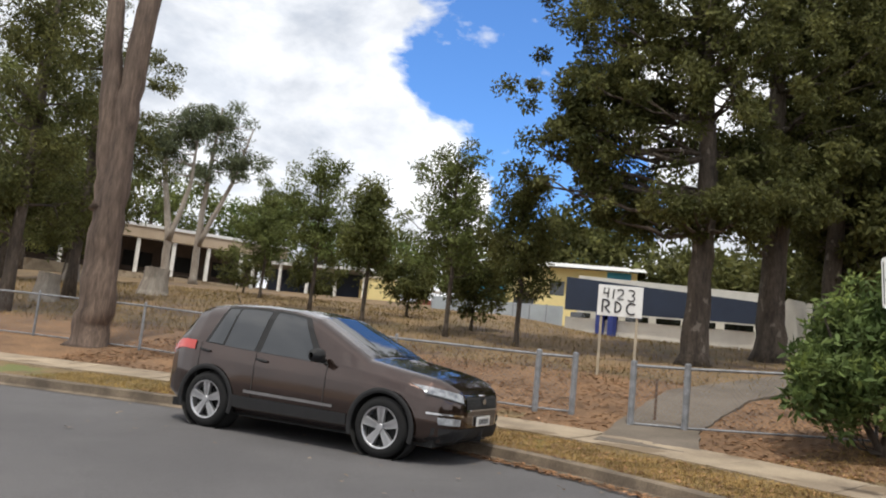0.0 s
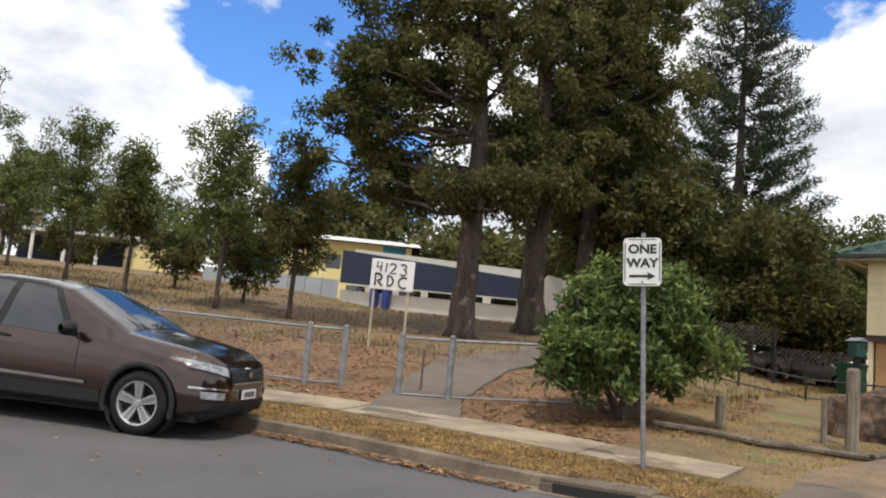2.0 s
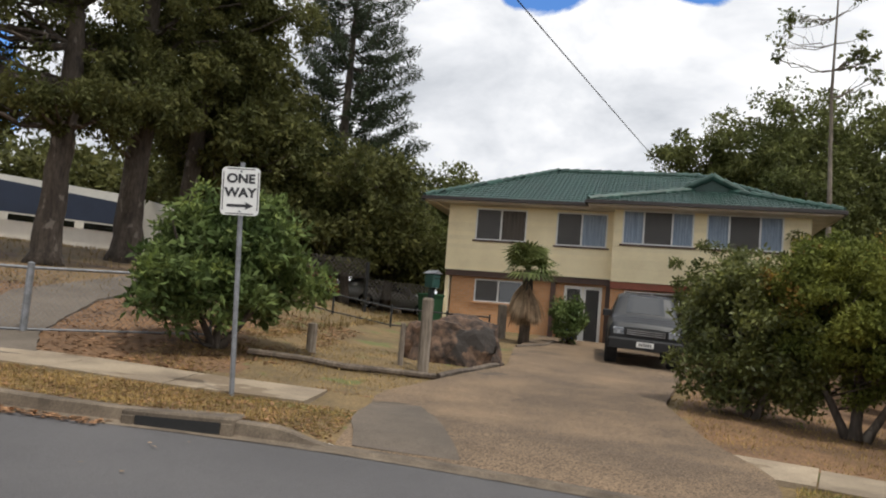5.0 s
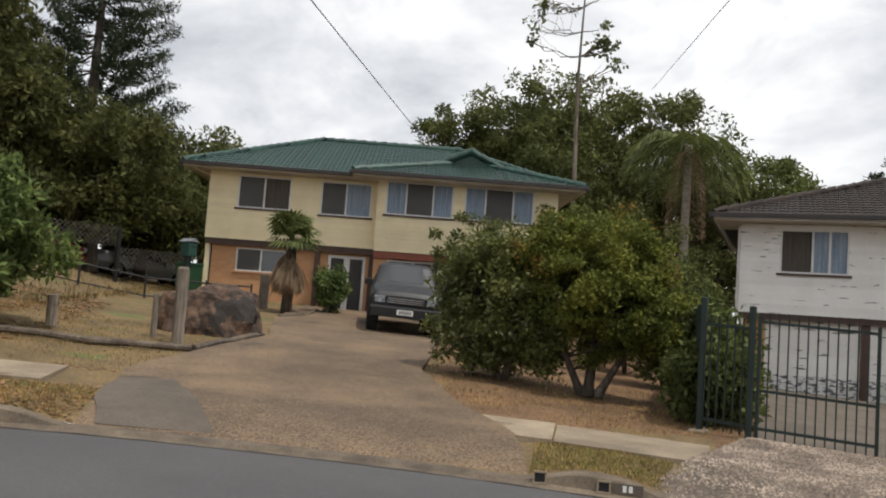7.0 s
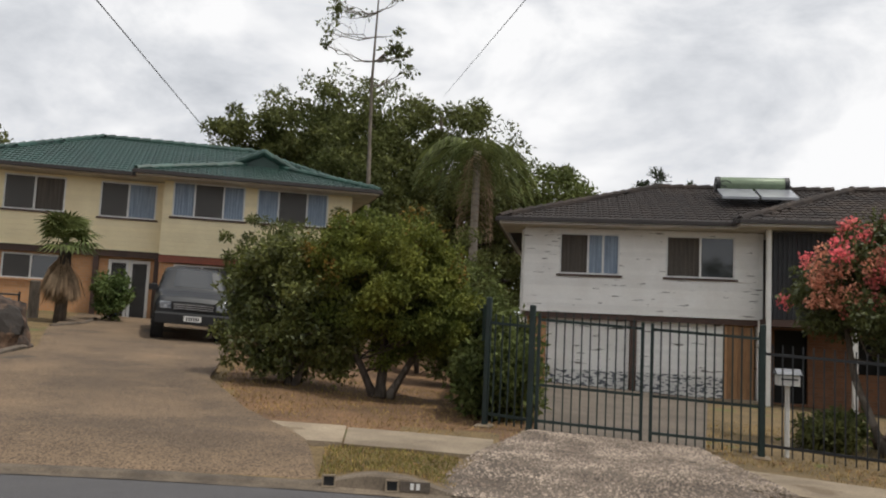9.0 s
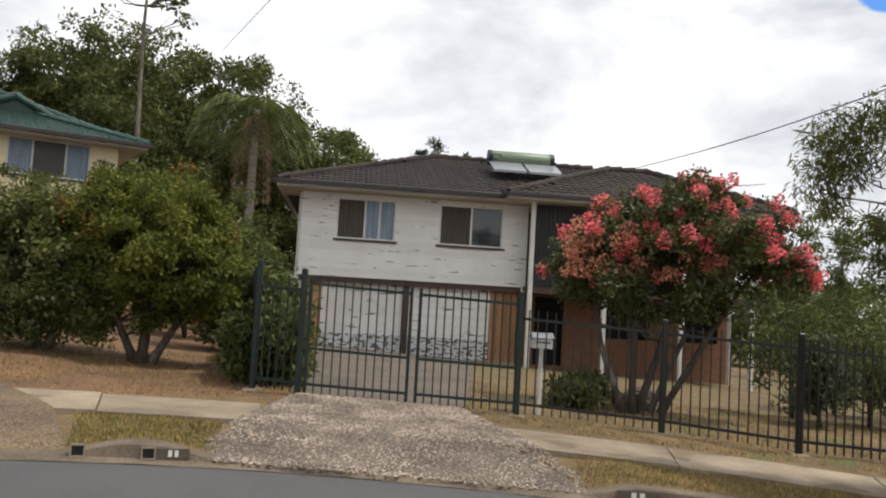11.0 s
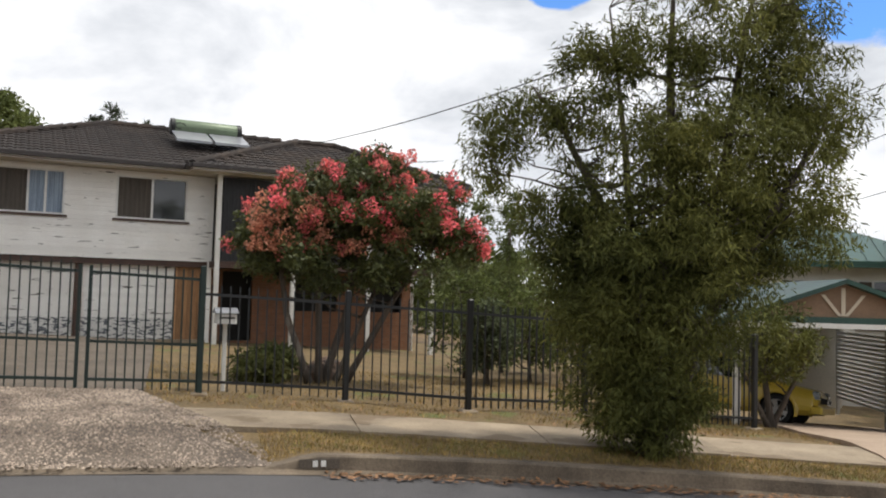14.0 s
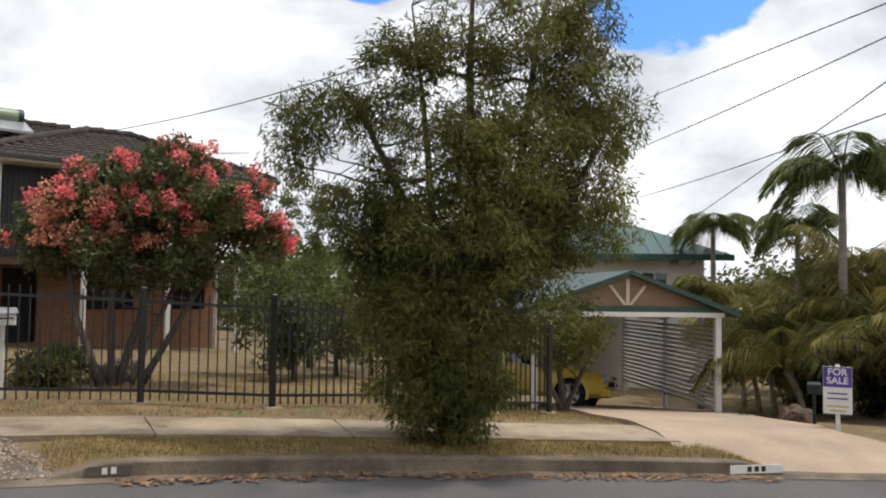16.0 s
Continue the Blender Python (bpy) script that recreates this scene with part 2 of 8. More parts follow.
ORANGEBRICK = brick_mat("orange_brick", (0.52, 0.27, 0.13), (0.44, 0.22, 0.1), (0.4, 0.3, 0.2))
REDBRICK = brick_mat("red_brick", (0.24, 0.105, 0.05), (0.18, 0.08, 0.04), (0.2, 0.14, 0.1))


# ---- mesh building ----
class MB:
    """Gathers vertices and faces of one mesh."""

    def __init__(self):
        self.v, self.f = [], []

    def add(self, verts, faces):
        o = len(self.v)
        self.v.extend(tuple(p) for p in verts)
        self.f.extend(tuple(i + o for i in q) for q in faces)
        return self

    def box(self, x0, y0, z0, x1, y1, z1, m=None):
        vs = [Vector((x, y, z)) for z in (z0, z1) for y in (y0, y1) for x in (x0, x1)]
        if m:
            vs = [m @ p for p in vs]
        return self.add(vs, [(0, 2, 3, 1), (4, 5, 7, 6), (0, 1, 5, 4), (2, 6, 7, 3), (0, 4, 6, 2), (1, 3, 7, 5)])

    def cbox(self, x0, y0, z0, x1, y1, z1, c=0.01, m=None):
        """A box with its long edges chamfered all round in plan and on top."""
        ring = [(x0 + c, y0), (x1 - c, y0), (x1, y0 + c), (x1, y1 - c), (x1 - c, y1), (x0 + c, y1), (x0, y1 - c), (x0, y0 + c)]
        cx, cy = (x0 + x1) / 2, (y0 + y1) / 2
        fx, fy = 1 - 2 * c / max(x1 - x0, 1e-6), 1 - 2 * c / max(y1 - y0, 1e-6)
        inner = [(cx + (x - cx) * fx, cy + (y - cy) * fy) for x, y in ring]
        rows = [(ring, z0), (ring, z1 - c), (inner, z1)]
        vs = [Vector((x, y, z)) for r, z in rows for x, y in r]
        if m:
            vs = [m @ p for p in vs]
        fs = [(k * 8 + i, k * 8 + (i + 1) % 8, k * 8 + 8 + (i + 1) % 8, k * 8 + 8 + i) for k in (0, 1) for i in range(8)]
        return self.add(vs, fs + [tuple(range(7, -1, -1)), tuple(range(16, 24))])

    def tube(self, pts, radii, n=8, cap=True, rough=0.0):
        pts = [Vector(p) for p in pts]
        rings = []
        side = None
        for i, p in enumerate(pts):
            t = (pts[min(i + 1, len(pts) - 1)] - pts[max(i - 1, 0)]).normalized()
            if side is None:
                side = t.orthogonal().normalized()
            side = (side - t * side.dot(t)).normalized()
            o = t.cross(side)
            r = radii[i] if hasattr(radii, "__len__") else radii
            rings.append([p + (side * math.cos(a) + o * math.sin(a)) * r * (1 + rough * math.sin(a * 3 + i * 0.7) + rough * random.uniform(-0.7, 0.7)) for a in (2 * math.pi * k / n for k in range(n))])
        fs = [(k * n + j, k * n + (j + 1) % n, k * n + n + (j + 1) % n, k * n + n + j) for k in range(len(pts) - 1) for j in range(n)]
        if cap:
            fs += [tuple(range(n - 1, -1, -1)), tuple(range((len(pts) - 1) * n, len(pts) * n))]
        return self.add([p for r in rings for p in r], fs)

    def poly(self, pts):
        return self.add(pts, [tuple(range(len(pts)))])

    def grid(self, rows):
        n = len(rows[0])
        return self.add([p for r in rows for p in r], [(i * n + j, i * n + j + 1, i * n + n + j + 1, i * n + n + j) for i in range(len(rows) - 1) for j in range(n - 1)])

    def mesh(self, name, material=None, smooth=False):
        me = bpy.data.meshes.new(name)
        me.from_pydata([tuple(p) for p in self.v], [], self.f)
        for m in (material if isinstance(material, (list, tuple)) else [material]):
            if m:
                me.materials.append(m)
        if smooth:
            me.polygons.foreach_set("use_smooth", [True] * len(me.polygons))
        me.update()
        return me


def part(name, mb, material, parent, label="", smooth=False, m=None):
    ob = new(name, mb if isinstance(mb, bpy.types.Mesh) else mb.mesh(name, material, smooth))
    ob.parent = parent
    if m:
        ob.matrix_local = m
    return tagged(ob, label)


def thing(name, m, label, category, group="", kind=""):
    ob = new(name)
    ob.empty_display_size = 0.1
    ob.matrix_world = m
    return tagged(ob, label, category, group, kind)


def structure(name, mb, material, label, category="", smooth=False):
    return tagged(new(name, mb.mesh(name, material, smooth)), label, category, "", "structure")


def recalc(ob):
    bm = bmesh.new()
    bm.from_mesh(ob.data)
    bmesh.ops.recalc_face_normals(bm, faces=bm.faces)
    bm.to_mesh(ob.data)
    bm.free()
    return ob


# ---- the lie of the land ----
KERB=[(-130,36),(-60,24),(-30,19),(-14,15.9),(-7,14.3),(-2.4,13.05),(0.95,11.35),(3.2,8.9),(5.1,6.85),(6.7,4.3),(7.6,2.0),(7.9,-.5),(7.7,-3.0),(7.0,-5.8),(5.6,-10.0),(1.5,-22.0),(-8,-50),(-30,-115)]
def smooth(a,b,x):
    t=np.clip((x-a)/(b-a),0,1);return t*t*(3-2*t)
def catmull(pts,n=16):
    P=[np.array(p,float) for p in pts];out=[]
    for i in range(1,len(P)-2):
        a,b,c,d=P[i-1:i+3]
        for k in range(n):
            t=k/n;out.append(.5*((2*b)+(c-a)*t+(2*a-5*b+4*c-d)*t*t+(3*b-a-3*c+d)*t**3))
    out.append(P[-2]);return np.array(out)
KC=catmull(KERB)
KT=np.gradient(KC,axis=0);KT/=np.linalg.norm(KT,axis=1)[:,None]
KN=np.stack([-KT[:,1],KT[:,0]],1)   # to the outside
KS=np.concatenate([[0],np.cumsum(np.linalg.norm(np.diff(KC,axis=0),axis=1))])
KS=KS-KS[16]
def kerb_sd(x,y):
    v=np.array([x,y])-KC;i=int(np.argmin((v**2).sum(1)));t=v[i]@KT[i]
    return KS[i]+t, v[i]@KN[i]
def extra(x,y,d):
    az=math.degrees(math.atan2(x,y))
    w=1-.7*smooth(26,40,az)-.3*smooth(55,75,az)
    if az<-120: w=0
    E=.10*(min(d,20)-2.8)+.072*(1-.6*smooth(4,14,az))*max(0,min(d,75)-20)
    return w*max(0,E)
def height(x,y,d=None):
    if d is None: d=kerb_sd(x,y)[1]
    base=.045*60*math.tanh(y/60)
    if d<=0: return base
    az=math.degrees(math.atan2(x,y))
    fall=-.014*max(0,min(d,22)-4)*smooth(60,72,az)*(1-smooth(108,118,az))-.09*max(0,min(d,13)-2.6)*smooth(112,124,az)
    return base+.14+.012*min(d,6)+extra(x,y,d)+fall


def on(x, y, dz=0.0):
    return (x, y, height(x, y) + dz)


# driveways that cross the kerb: where along it they begin and end
DRIVES = [(37.9, 42.1), (43.3, 46.5), (53.6, 57.5)]


def kerb_rise(s):
    low = max(smooth(a - 0.5, a + 0.1, s) * (1 - smooth(b - 0.1, b + 0.5, s)) for a, b in DRIVES)
    return 0.14 * (1 - low) + 0.035 * low


def path_near(s):
    return 1.85 - 0.5 * smooth(33, 44, s) - 0.3 * smooth(45, 50, s)


def ground_z(i, d):
    x, y = KC[i] + KN[i] * d
    z = height(x, y, d)
    return x, y, z - (0.14 - kerb_rise(KS[i])) * (1 - smooth(0.1, 1.6, d))


# ground: one sheet from the kerb to the horizon
ds = [0.15, 0.35, 0.7, 1.1, 1.5, 2.0, 2.6, 3.2, 3.8, 4.5, 5.3, 6.2, 7.2, 8.4, 9.8, 11.4, 13.2, 15.2, 17.5, 20, 23, 26.5, 31, 36, 42, 50, 60, 72, 90, 120, 170, 260, 420, 800]
mb = MB()
rows = []
for d in ds:
    row = []
    for i in range(len(KC)):
        x, y, z = ground_z(i, d)
        bumpy = 0.05 * smooth(0.3, 2, d) * noise.noise(Vector((x * 0.7, y * 0.7, 0))) + 0.02 * noise.noise(Vector((x * 2.1, y * 2.1, 3)))
        row.append((x, y, z + (bumpy if d > 0.2 else 0)))
    rows.append(row)
mb.grid(rows)
me = mb.mesh("ground", [GRASS, LITTER, OVAL])
for p in me.polygons:
    x, y, _ = p.center
    d = kerb_sd(x, y)[1] + 1.2 * noise.noise(Vector((x * 0.4, y * 0.4, 1)))
    az = math.degrees(math.atan2(x, y))
    if d > 26:
        p.material_index = 2
    elif az < 30 and 3.0 < d < 9.5:
        p.material_index = 1
    elif az < 30 and d >= 9.5:
        p.material_index = 2
    elif 58 < az < 78 and d > 2.8:
        p.material_index = 1
me.polygons.foreach_set("use_smooth", [True] * len(me.polygons))
tagged(new("ground", me), "dry patchy lawn and leaf-strewn soil rising from the street", "ground", "", "structure")

# road: a sloping sheet under the camera, its edge tucked beneath the kerb
mb = MB()
rows = []
order = np.argsort(KC[:, 1])
for y in np.linspace(-47, 23.5, 142):
    edge = float(np.interp(y, KC[order, 1], KC[order, 0])) + 0.1
    rows.append([(-70 + (edge + 70) * t, y, 0.045 * 60 * math.tanh(y / 60) - 0.002) for t in [1 - (1 - k / 24) ** 2 for k in range(25)]])
mb.grid(rows)
structure("road", mb, ASPHALT, "grey asphalt road surface with small pale flecks", "road")
mb = MB()
mb.poly([(-70, 60, -3.2), (-400, 300, -3.2), (-400, -500, -6), (200, -500, -6), (60, -90, -4), (-70, -60, -2.15), (-70, 20, 0.7)])
structure("ground_behind", mb, GRASS, "dry grass on the other side of the road", "ground")

# kerb with gutter lip, dropped at the driveways
mb = MB()
rows = []
prof = [(-0.12, 0.004), (-0.05, 0.012), (-0.015, 0.03), (0.0, 1.0), (0.025, 1.1), (0.14, 1.12), (0.17, 0.4)]
for off, f in prof:
    row = []
    for i in range(len(KC)):
        x, y = KC[i] + KN[i] * off
        z = 0.045 * 60 * math.tanh(y / 60)
        wob = 0.006 * noise.noise(Vector((x * 3, y * 3, off * 9)))
        row.append((x, y, z + (f * kerb_rise(KS[i]) if f > 0.2 else f) + wob))
    rows.append(row)
mb.grid(rows)
kerb = structure("kerb", mb, KERB_MAT, "weathered concrete kerb with a shallow gutter", "kerb")


def strip(s0, s1, n):
    for k in range(n + 1):
        s = s0 + (s1 - s0) * k / n
        i = min(len(KS) - 2, int(np.searchsorted(KS, s)) - 1)
        t = (s - KS[i]) / (KS[i + 1] - KS[i])
        yield s, KC[i] * (1 - t) + KC[i + 1] * t, KN[i] * (1 - t) + KN[i + 1] * t


# footpath slabs
pave = thing("pavement", Matrix(), "concrete footpath of cast slabs along the verge", "footpath", "", "structure")
ranges = [(8.0, 37.3), (40.9, 43.6), (45.6, 53.0)]
for a, b in ranges:
    n = max(1, round((b - a) / 1.7))
    for k in range(n):
        s0, s1 = a + (b - a) * k / n + 0.008, a + (b - a) * (k + 1) / n - 0.008
        tip = random.uniform(-0.006, 0.006)
        skew = -0.55 if (a, k) == (40.9, 0) else 0.0
        top, low = [], []
        for q, (s, c, nn) in enumerate(strip(s0, s1, 3)):
            near = path_near(s)
            line = []
            for d in (near, near + 0.6, near + 1.2):
                x, y = c + nn * d
                line.append((x, y, height(x, y, d) + 0.035 + tip * (q - 1.5)))
            top.append(line)
        slab = MB()
        slab.grid(top)
        edge = [top[0][0], *[r[0] for r in top[1:]], top[3][1], top[3][2], *[r[2] for r in top[2::-1]], top[0][1]]
        for u, v in zip(edge, edge[1:] + edge[:1]):
            slab.poly([u, (u[0], u[1], u[2] - 0.12), (v[0], v[1], v[2] - 0.12), v])
        recalc(part("slab", slab, CONCRETE, pave))


def sheet(name, left, right, material, label, category, off=0.03, n=40, m=10, kind="structure"):
    """A paved sheet between two edges given as points in plan, laid on the ground."""
    def walk_line(pts):
        pts = [np.array(p, float) for p in pts]
        cum = np.concatenate([[0], np.cumsum([np.linalg.norm(b - a) for a, b in zip(pts, pts[1:])])])
        for k in range(n + 1):
            s = cum[-1] * k / n
            i = min(len(pts) - 2, max(0, int(np.searchsorted(cum, s)) - 1))
            yield pts[i] + (pts[i + 1] - pts[i]) * ((s - cum[i]) / max(cum[i + 1] - cum[i], 1e-6))
    rows = []
    for a, b in zip(walk_line(left), walk_line(right)):
        row = []
        for k in range(m + 1):
            x, y = a + (b - a) * k / m
            s, d = kerb_sd(x, y)
            z = height(x, y, max(d, 0.01)) - 0.105 * (1 - smooth(0.1, 1.6, d)) + off * smooth(0.1, 0.6, d)
            z += 0.012 if d > 0 else -0.01 - 0.12 * min(1, -d * 6)
            edge = 0.05 if k in (0, m) else 0
            row.append((x + edge * noise.noise(Vector((x * 5, y * 5, 0))), y, z))
        rows.append(row)
    g = MB()
    g.grid(rows)
    for e in (0, -1):
        g.grid([rows[e], [(p[0], p[1], p[2] - 0.15) for p in rows[e]]])
    for e in (0, m):
        g.grid([[r[e] for r in rows], [(r[e][0], r[e][1], r[e][2] - 0.15) for r in rows]])
    ob = structure(name, g, material, label, category, smooth=False)
    return recalc(ob)


sheet("driveway", [(4.85, 6.8), (6.2, 8.0), (7.2, 9.1), (9.3, 10.15), (12.3, 11.6), (16.0, 14.9), (21.2, 18.6)], [(6.98, 3.35), (8.3, 4.2), (9.6, 5.7), (11.6, 7.6), (15.5, 9.8), (19.0, 11.8), (23.9, 15.2)], DRIVE, "wide brown exposed-aggregate driveway, stained and worn", "driveway", off=0.05)
sheet("gravel_apron", [(7.3, 2.6), (8.6, 2.45), (11.2, 2.5)], [(7.8, -1.05), (9.3, 0.0), (11.6, 0.45)], PEBBLE, "pebbled concrete driveway apron below the gate", "driveway", off=0.05, n=20)
sheet("garage_drive", [(11.2, 2.45), (24.2, 5.0)], [(11.6, 0.35), (24.6, 0.6)], PATH, "old concrete drive between gate and garage", "driveway", off=0.03, n=20)
sheet("carport_drive", [(6.6, -6.7), (8.0, -7.6), (10.5, -8.6), (17.0, -12.3)], [(5.4, -10.0), (7.6, -10.4), (10.3, -12.1), (15.0, -16.2)], mat("pinkish_concrete", (0.4, 0.3, 0.22), (0.3, 0.22, 0.16), 0.9, 0.8, 50, 0.2, 0.25), "pale pinkish concrete driveway leading to the carport", "driveway", off=0.05)
sheet("school_path", [(2.55, 12.9), (3.25, 14.6), (5.2, 18.5), (9.0, 22.0)], [(3.9, 12.2), (4.4, 13.9), (6.5, 17.4), (10.0, 20.8)], PATH, "worn asphalt path running up through the fence opening", "path", off=0.03)
sheet("asphalt_patch", [(5.25, 6.95), (5.8, 7.7), (6.55, 8.35)], [(5.9, 6.1), (6.5, 7.0), (7.1, 8.1)], mat("patched_bitumen", (0.13, 0.103, 0.079), (0.09, 0.073, 0.057), 0.9, 1.5, 60, 0.3, 0.3), "dark patch of old asphalt beside the driveway", "patch", off=0.062, n=8, m=4)


# ---- houses ----
def wall_with_holes(x0, z0, x1, z1, y0, y1, holes):
    """A wall slab in the local x-z plane, y0 the outer face, with rectangular openings that go through it."""
    xs = sorted({x0, x1, *[h[0] for h in holes], *[h[2] for h in holes]})
    zs = sorted({z0, z1, *[h[1] for h in holes], *[h[3] for h in holes]})
    xs, zs = [x for x in xs if x0 <= x <= x1], [z for z in zs if z0 <= z <= z1]
    nx, nz = len(xs) - 1, len(zs) - 1

    def solid(i, k):
        if not (0 <= i < nx and 0 <= k < nz):
            return False
        cx, cz = (xs[i] + xs[i + 1]) / 2, (zs[k] + zs[k + 1]) / 2
        return not any(h[0] < cx < h[2] and h[1] < cz < h[3] for h in holes)

    m, idx = MB(), {}

    def vert(i, j, k):
        if (i, j, k) not in idx:
            idx[i, j, k] = len(m.v)
            m.v.append((xs[i], (y0, y1)[j], zs[k]))
        return idx[i, j, k]

    for i in range(nx):
        for k in range(nz):
            if not solid(i, k):
                continue
            m.f.append((vert(i, 0, k), vert(i + 1, 0, k), vert(i + 1, 0, k + 1), vert(i, 0, k + 1)))
            m.f.append((vert(i, 1, k + 1), vert(i + 1, 1, k + 1), vert(i + 1, 1, k), vert(i, 1, k)))
            for di, dk, p, q in ((-1, 0, (i, k + 1), (i, k)), (1, 0, (i + 1, k), (i + 1, k + 1)), (0, -1, (i, k), (i + 1, k)), (0, 1, (i + 1, k + 1), (i, k + 1))):
                if not solid(i + di, k + dk):
                    m.f.append((vert(p[0], 0, p[1]), vert(p[0], 1, p[1]), vert(q[0], 1, q[1]), vert(q[0], 0, q[1])))
    return m


def boards(parent, x0, z0, x1, z1, y, holes, material, step=0.15, side=None):
    """Lapped weatherboards, each a plank with a tilted face, cut at the openings."""
    n = round((z1 - z0) / step)
    h = (z1 - z0) / n
    for k in range(n):
        a, b = z0 + k * h, z0 + (k + 1) * h
        spans = [(x0, x1)]
        for hx0, hz0, hx1, hz1 in holes:
            if hz0 < b - 0.02 and hz1 > a + 0.02:
                spans = [s for u, v in spans for s in ((u, min(v, hx0)), (max(u, hx1), v)) if s[1] - s[0] > 0.01]
        for u, v in spans:
            m = MB()
            m.add([(u, y - 0.022, a), (v, y - 0.022, a), (v, y - 0.006, b + 0.012), (u, y - 0.006, b + 0.012), (u, y, a), (v, y, a), (v, y, b), (u, y, b)], [(0, 1, 2, 3), (0, 4, 5, 1), (1, 5, 6, 2), (3, 2, 6, 7), (4, 0, 3, 7)])
            part("board", m, material, parent)


def lattice(x0, z0, x1, z1, y, step=0.11, w=0.008):
    m = MB()
    for sgn in (1, -1):
        c = -(z1 - z0)
        while c < x1 - x0:
            pts = []
            for z in (z0, z1):
                pts.append((x0 + c + ((z - z0) if sgn > 0 else (z1 - z)), z))
            (ax, az), (bx, bz) = pts
            lo, hi = sorted(((ax, az), (bx, bz)))
            if hi[0] > x0 and lo[0] < x1:
                if lo[0] < x0:
                    t = (x0 - lo[0]) / (hi[0] - lo[0])
                    lo = (x0, lo[1] + (hi[1] - lo[1]) * t)
                if hi[0] > x1:
                    t = (x1 - lo[0]) / (hi[0] - lo[0])
                    hi = (x1, lo[1] + (hi[1] - lo[1]) * t)
                m.add([(lo[0], y, lo[1] - w), (hi[0], y, hi[1] - w), (hi[0], y, hi[1] + w), (lo[0], y, lo[1] + w)], [(0, 1, 2, 3)])
            c += step
    return m


DARKPANE = mat("screened_pane", (0.05, 0.048, 0.046), (0.03, 0.029, 0.028), 0.5, 2, 60, 0.15, 0)
LATTICE = mat("security_grille", (0.17, 0.16, 0.15), None, 0.5, 4, 40, 0.1, 0)
CURTAIN = mat("curtain", (0.3, 0.37, 0.46), (0.18, 0.23, 0.3), 0.8, 2, 20, 0.2, 0.4, stretch=(9, 1, 0.4))
DIMCURTAIN = mat("drawn_curtain", (0.1, 0.085, 0.07), (0.06, 0.052, 0.045), 0.8, 2, 20, 0.2, 0.4, stretch=(9, 1, 0.4))
ALU = mat("aluminium", (0.72, 0.72, 0.7), (0.62, 0.62, 0.6), 0.5, 4, 60, 0.06, 0.02)


def window(parent, x0, z0, x1, z1, y, panes, sill=BROWNPAINT, frame_m=ALU, deep=0.09):
    """panes: a list of (share, kind): glass, grille, or curtain behind the glass."""
    w = part("window", wall_with_holes(x0, z0, x1, z1, y - 0.02, y + deep, [(x0 + 0.045, z0 + 0.045, x1 - 0.045, z1 - 0.045)]), frame_m, parent)
    s = MB()
    s.cbox(x0 - 0.08, y - 0.07, z0 - 0.06, x1 + 0.08, y + 0.02, z0 - 0.003, 0.012)
    part("sill", s, sill, w)
    x = x0 + 0.045
    tot = sum(p[0] for p in panes)
    for k, (share, kind) in enumerate(panes):
        e = x + (x1 - x0 - 0.09) * share / tot
        g = MB()
        g.box(x, y + 0.045, z0 + 0.045, e, y + 0.051, z1 - 0.045)
        part("pane", g, DARKPANE if kind == "grille" else WINGLASS, w)
        if kind == "grille":
            part("grille", lattice(x, z0 + 0.045, e, z1 - 0.045, y + 0.01, 0.1, 0.011), LATTICE, w)
        if kind in ("curtain", "dim"):
            rows = []
            for z in (z0 + 0.05, z1 - 0.05):
                rows.append([(x + (e - x) * q / 24, y + 0.036 + 0.004 * math.sin(q * 1.9), z) for q in range(25)])
            c = MB()
            c.grid(rows)
            part("curtain", c, CURTAIN if kind == "curtain" else DIMCURTAIN, w)
        if k:
            mu = MB()
            mu.box(x - 0.028, y - 0.015, z0 + 0.045, x + 0.028, y + 0.07, z1 - 0.045)
            part("mullion", mu, frame_m, w)
        x = e
    return w


def tile_mesh(name, w=0.3, l=0.36):
    """One roof tile with a double roll, lying in x (across) and y (up the slope)."""
    m = MB()
    prof = [(0, 0.0), (0.2, 0.028), (0.4, 0.006), (0.6, 0.028), (0.8, 0.03), (1.0, 0.004)]
    m.grid([[(p * w, 0, h + 0.03) for p, h in prof], [(p * w, l, h + 0.004) for p, h in prof]])
    m.grid([[(p * w, 0, -0.005) for p, h in prof], [(p * w, 0, h + 0.03) for p, h in prof]])
    return m


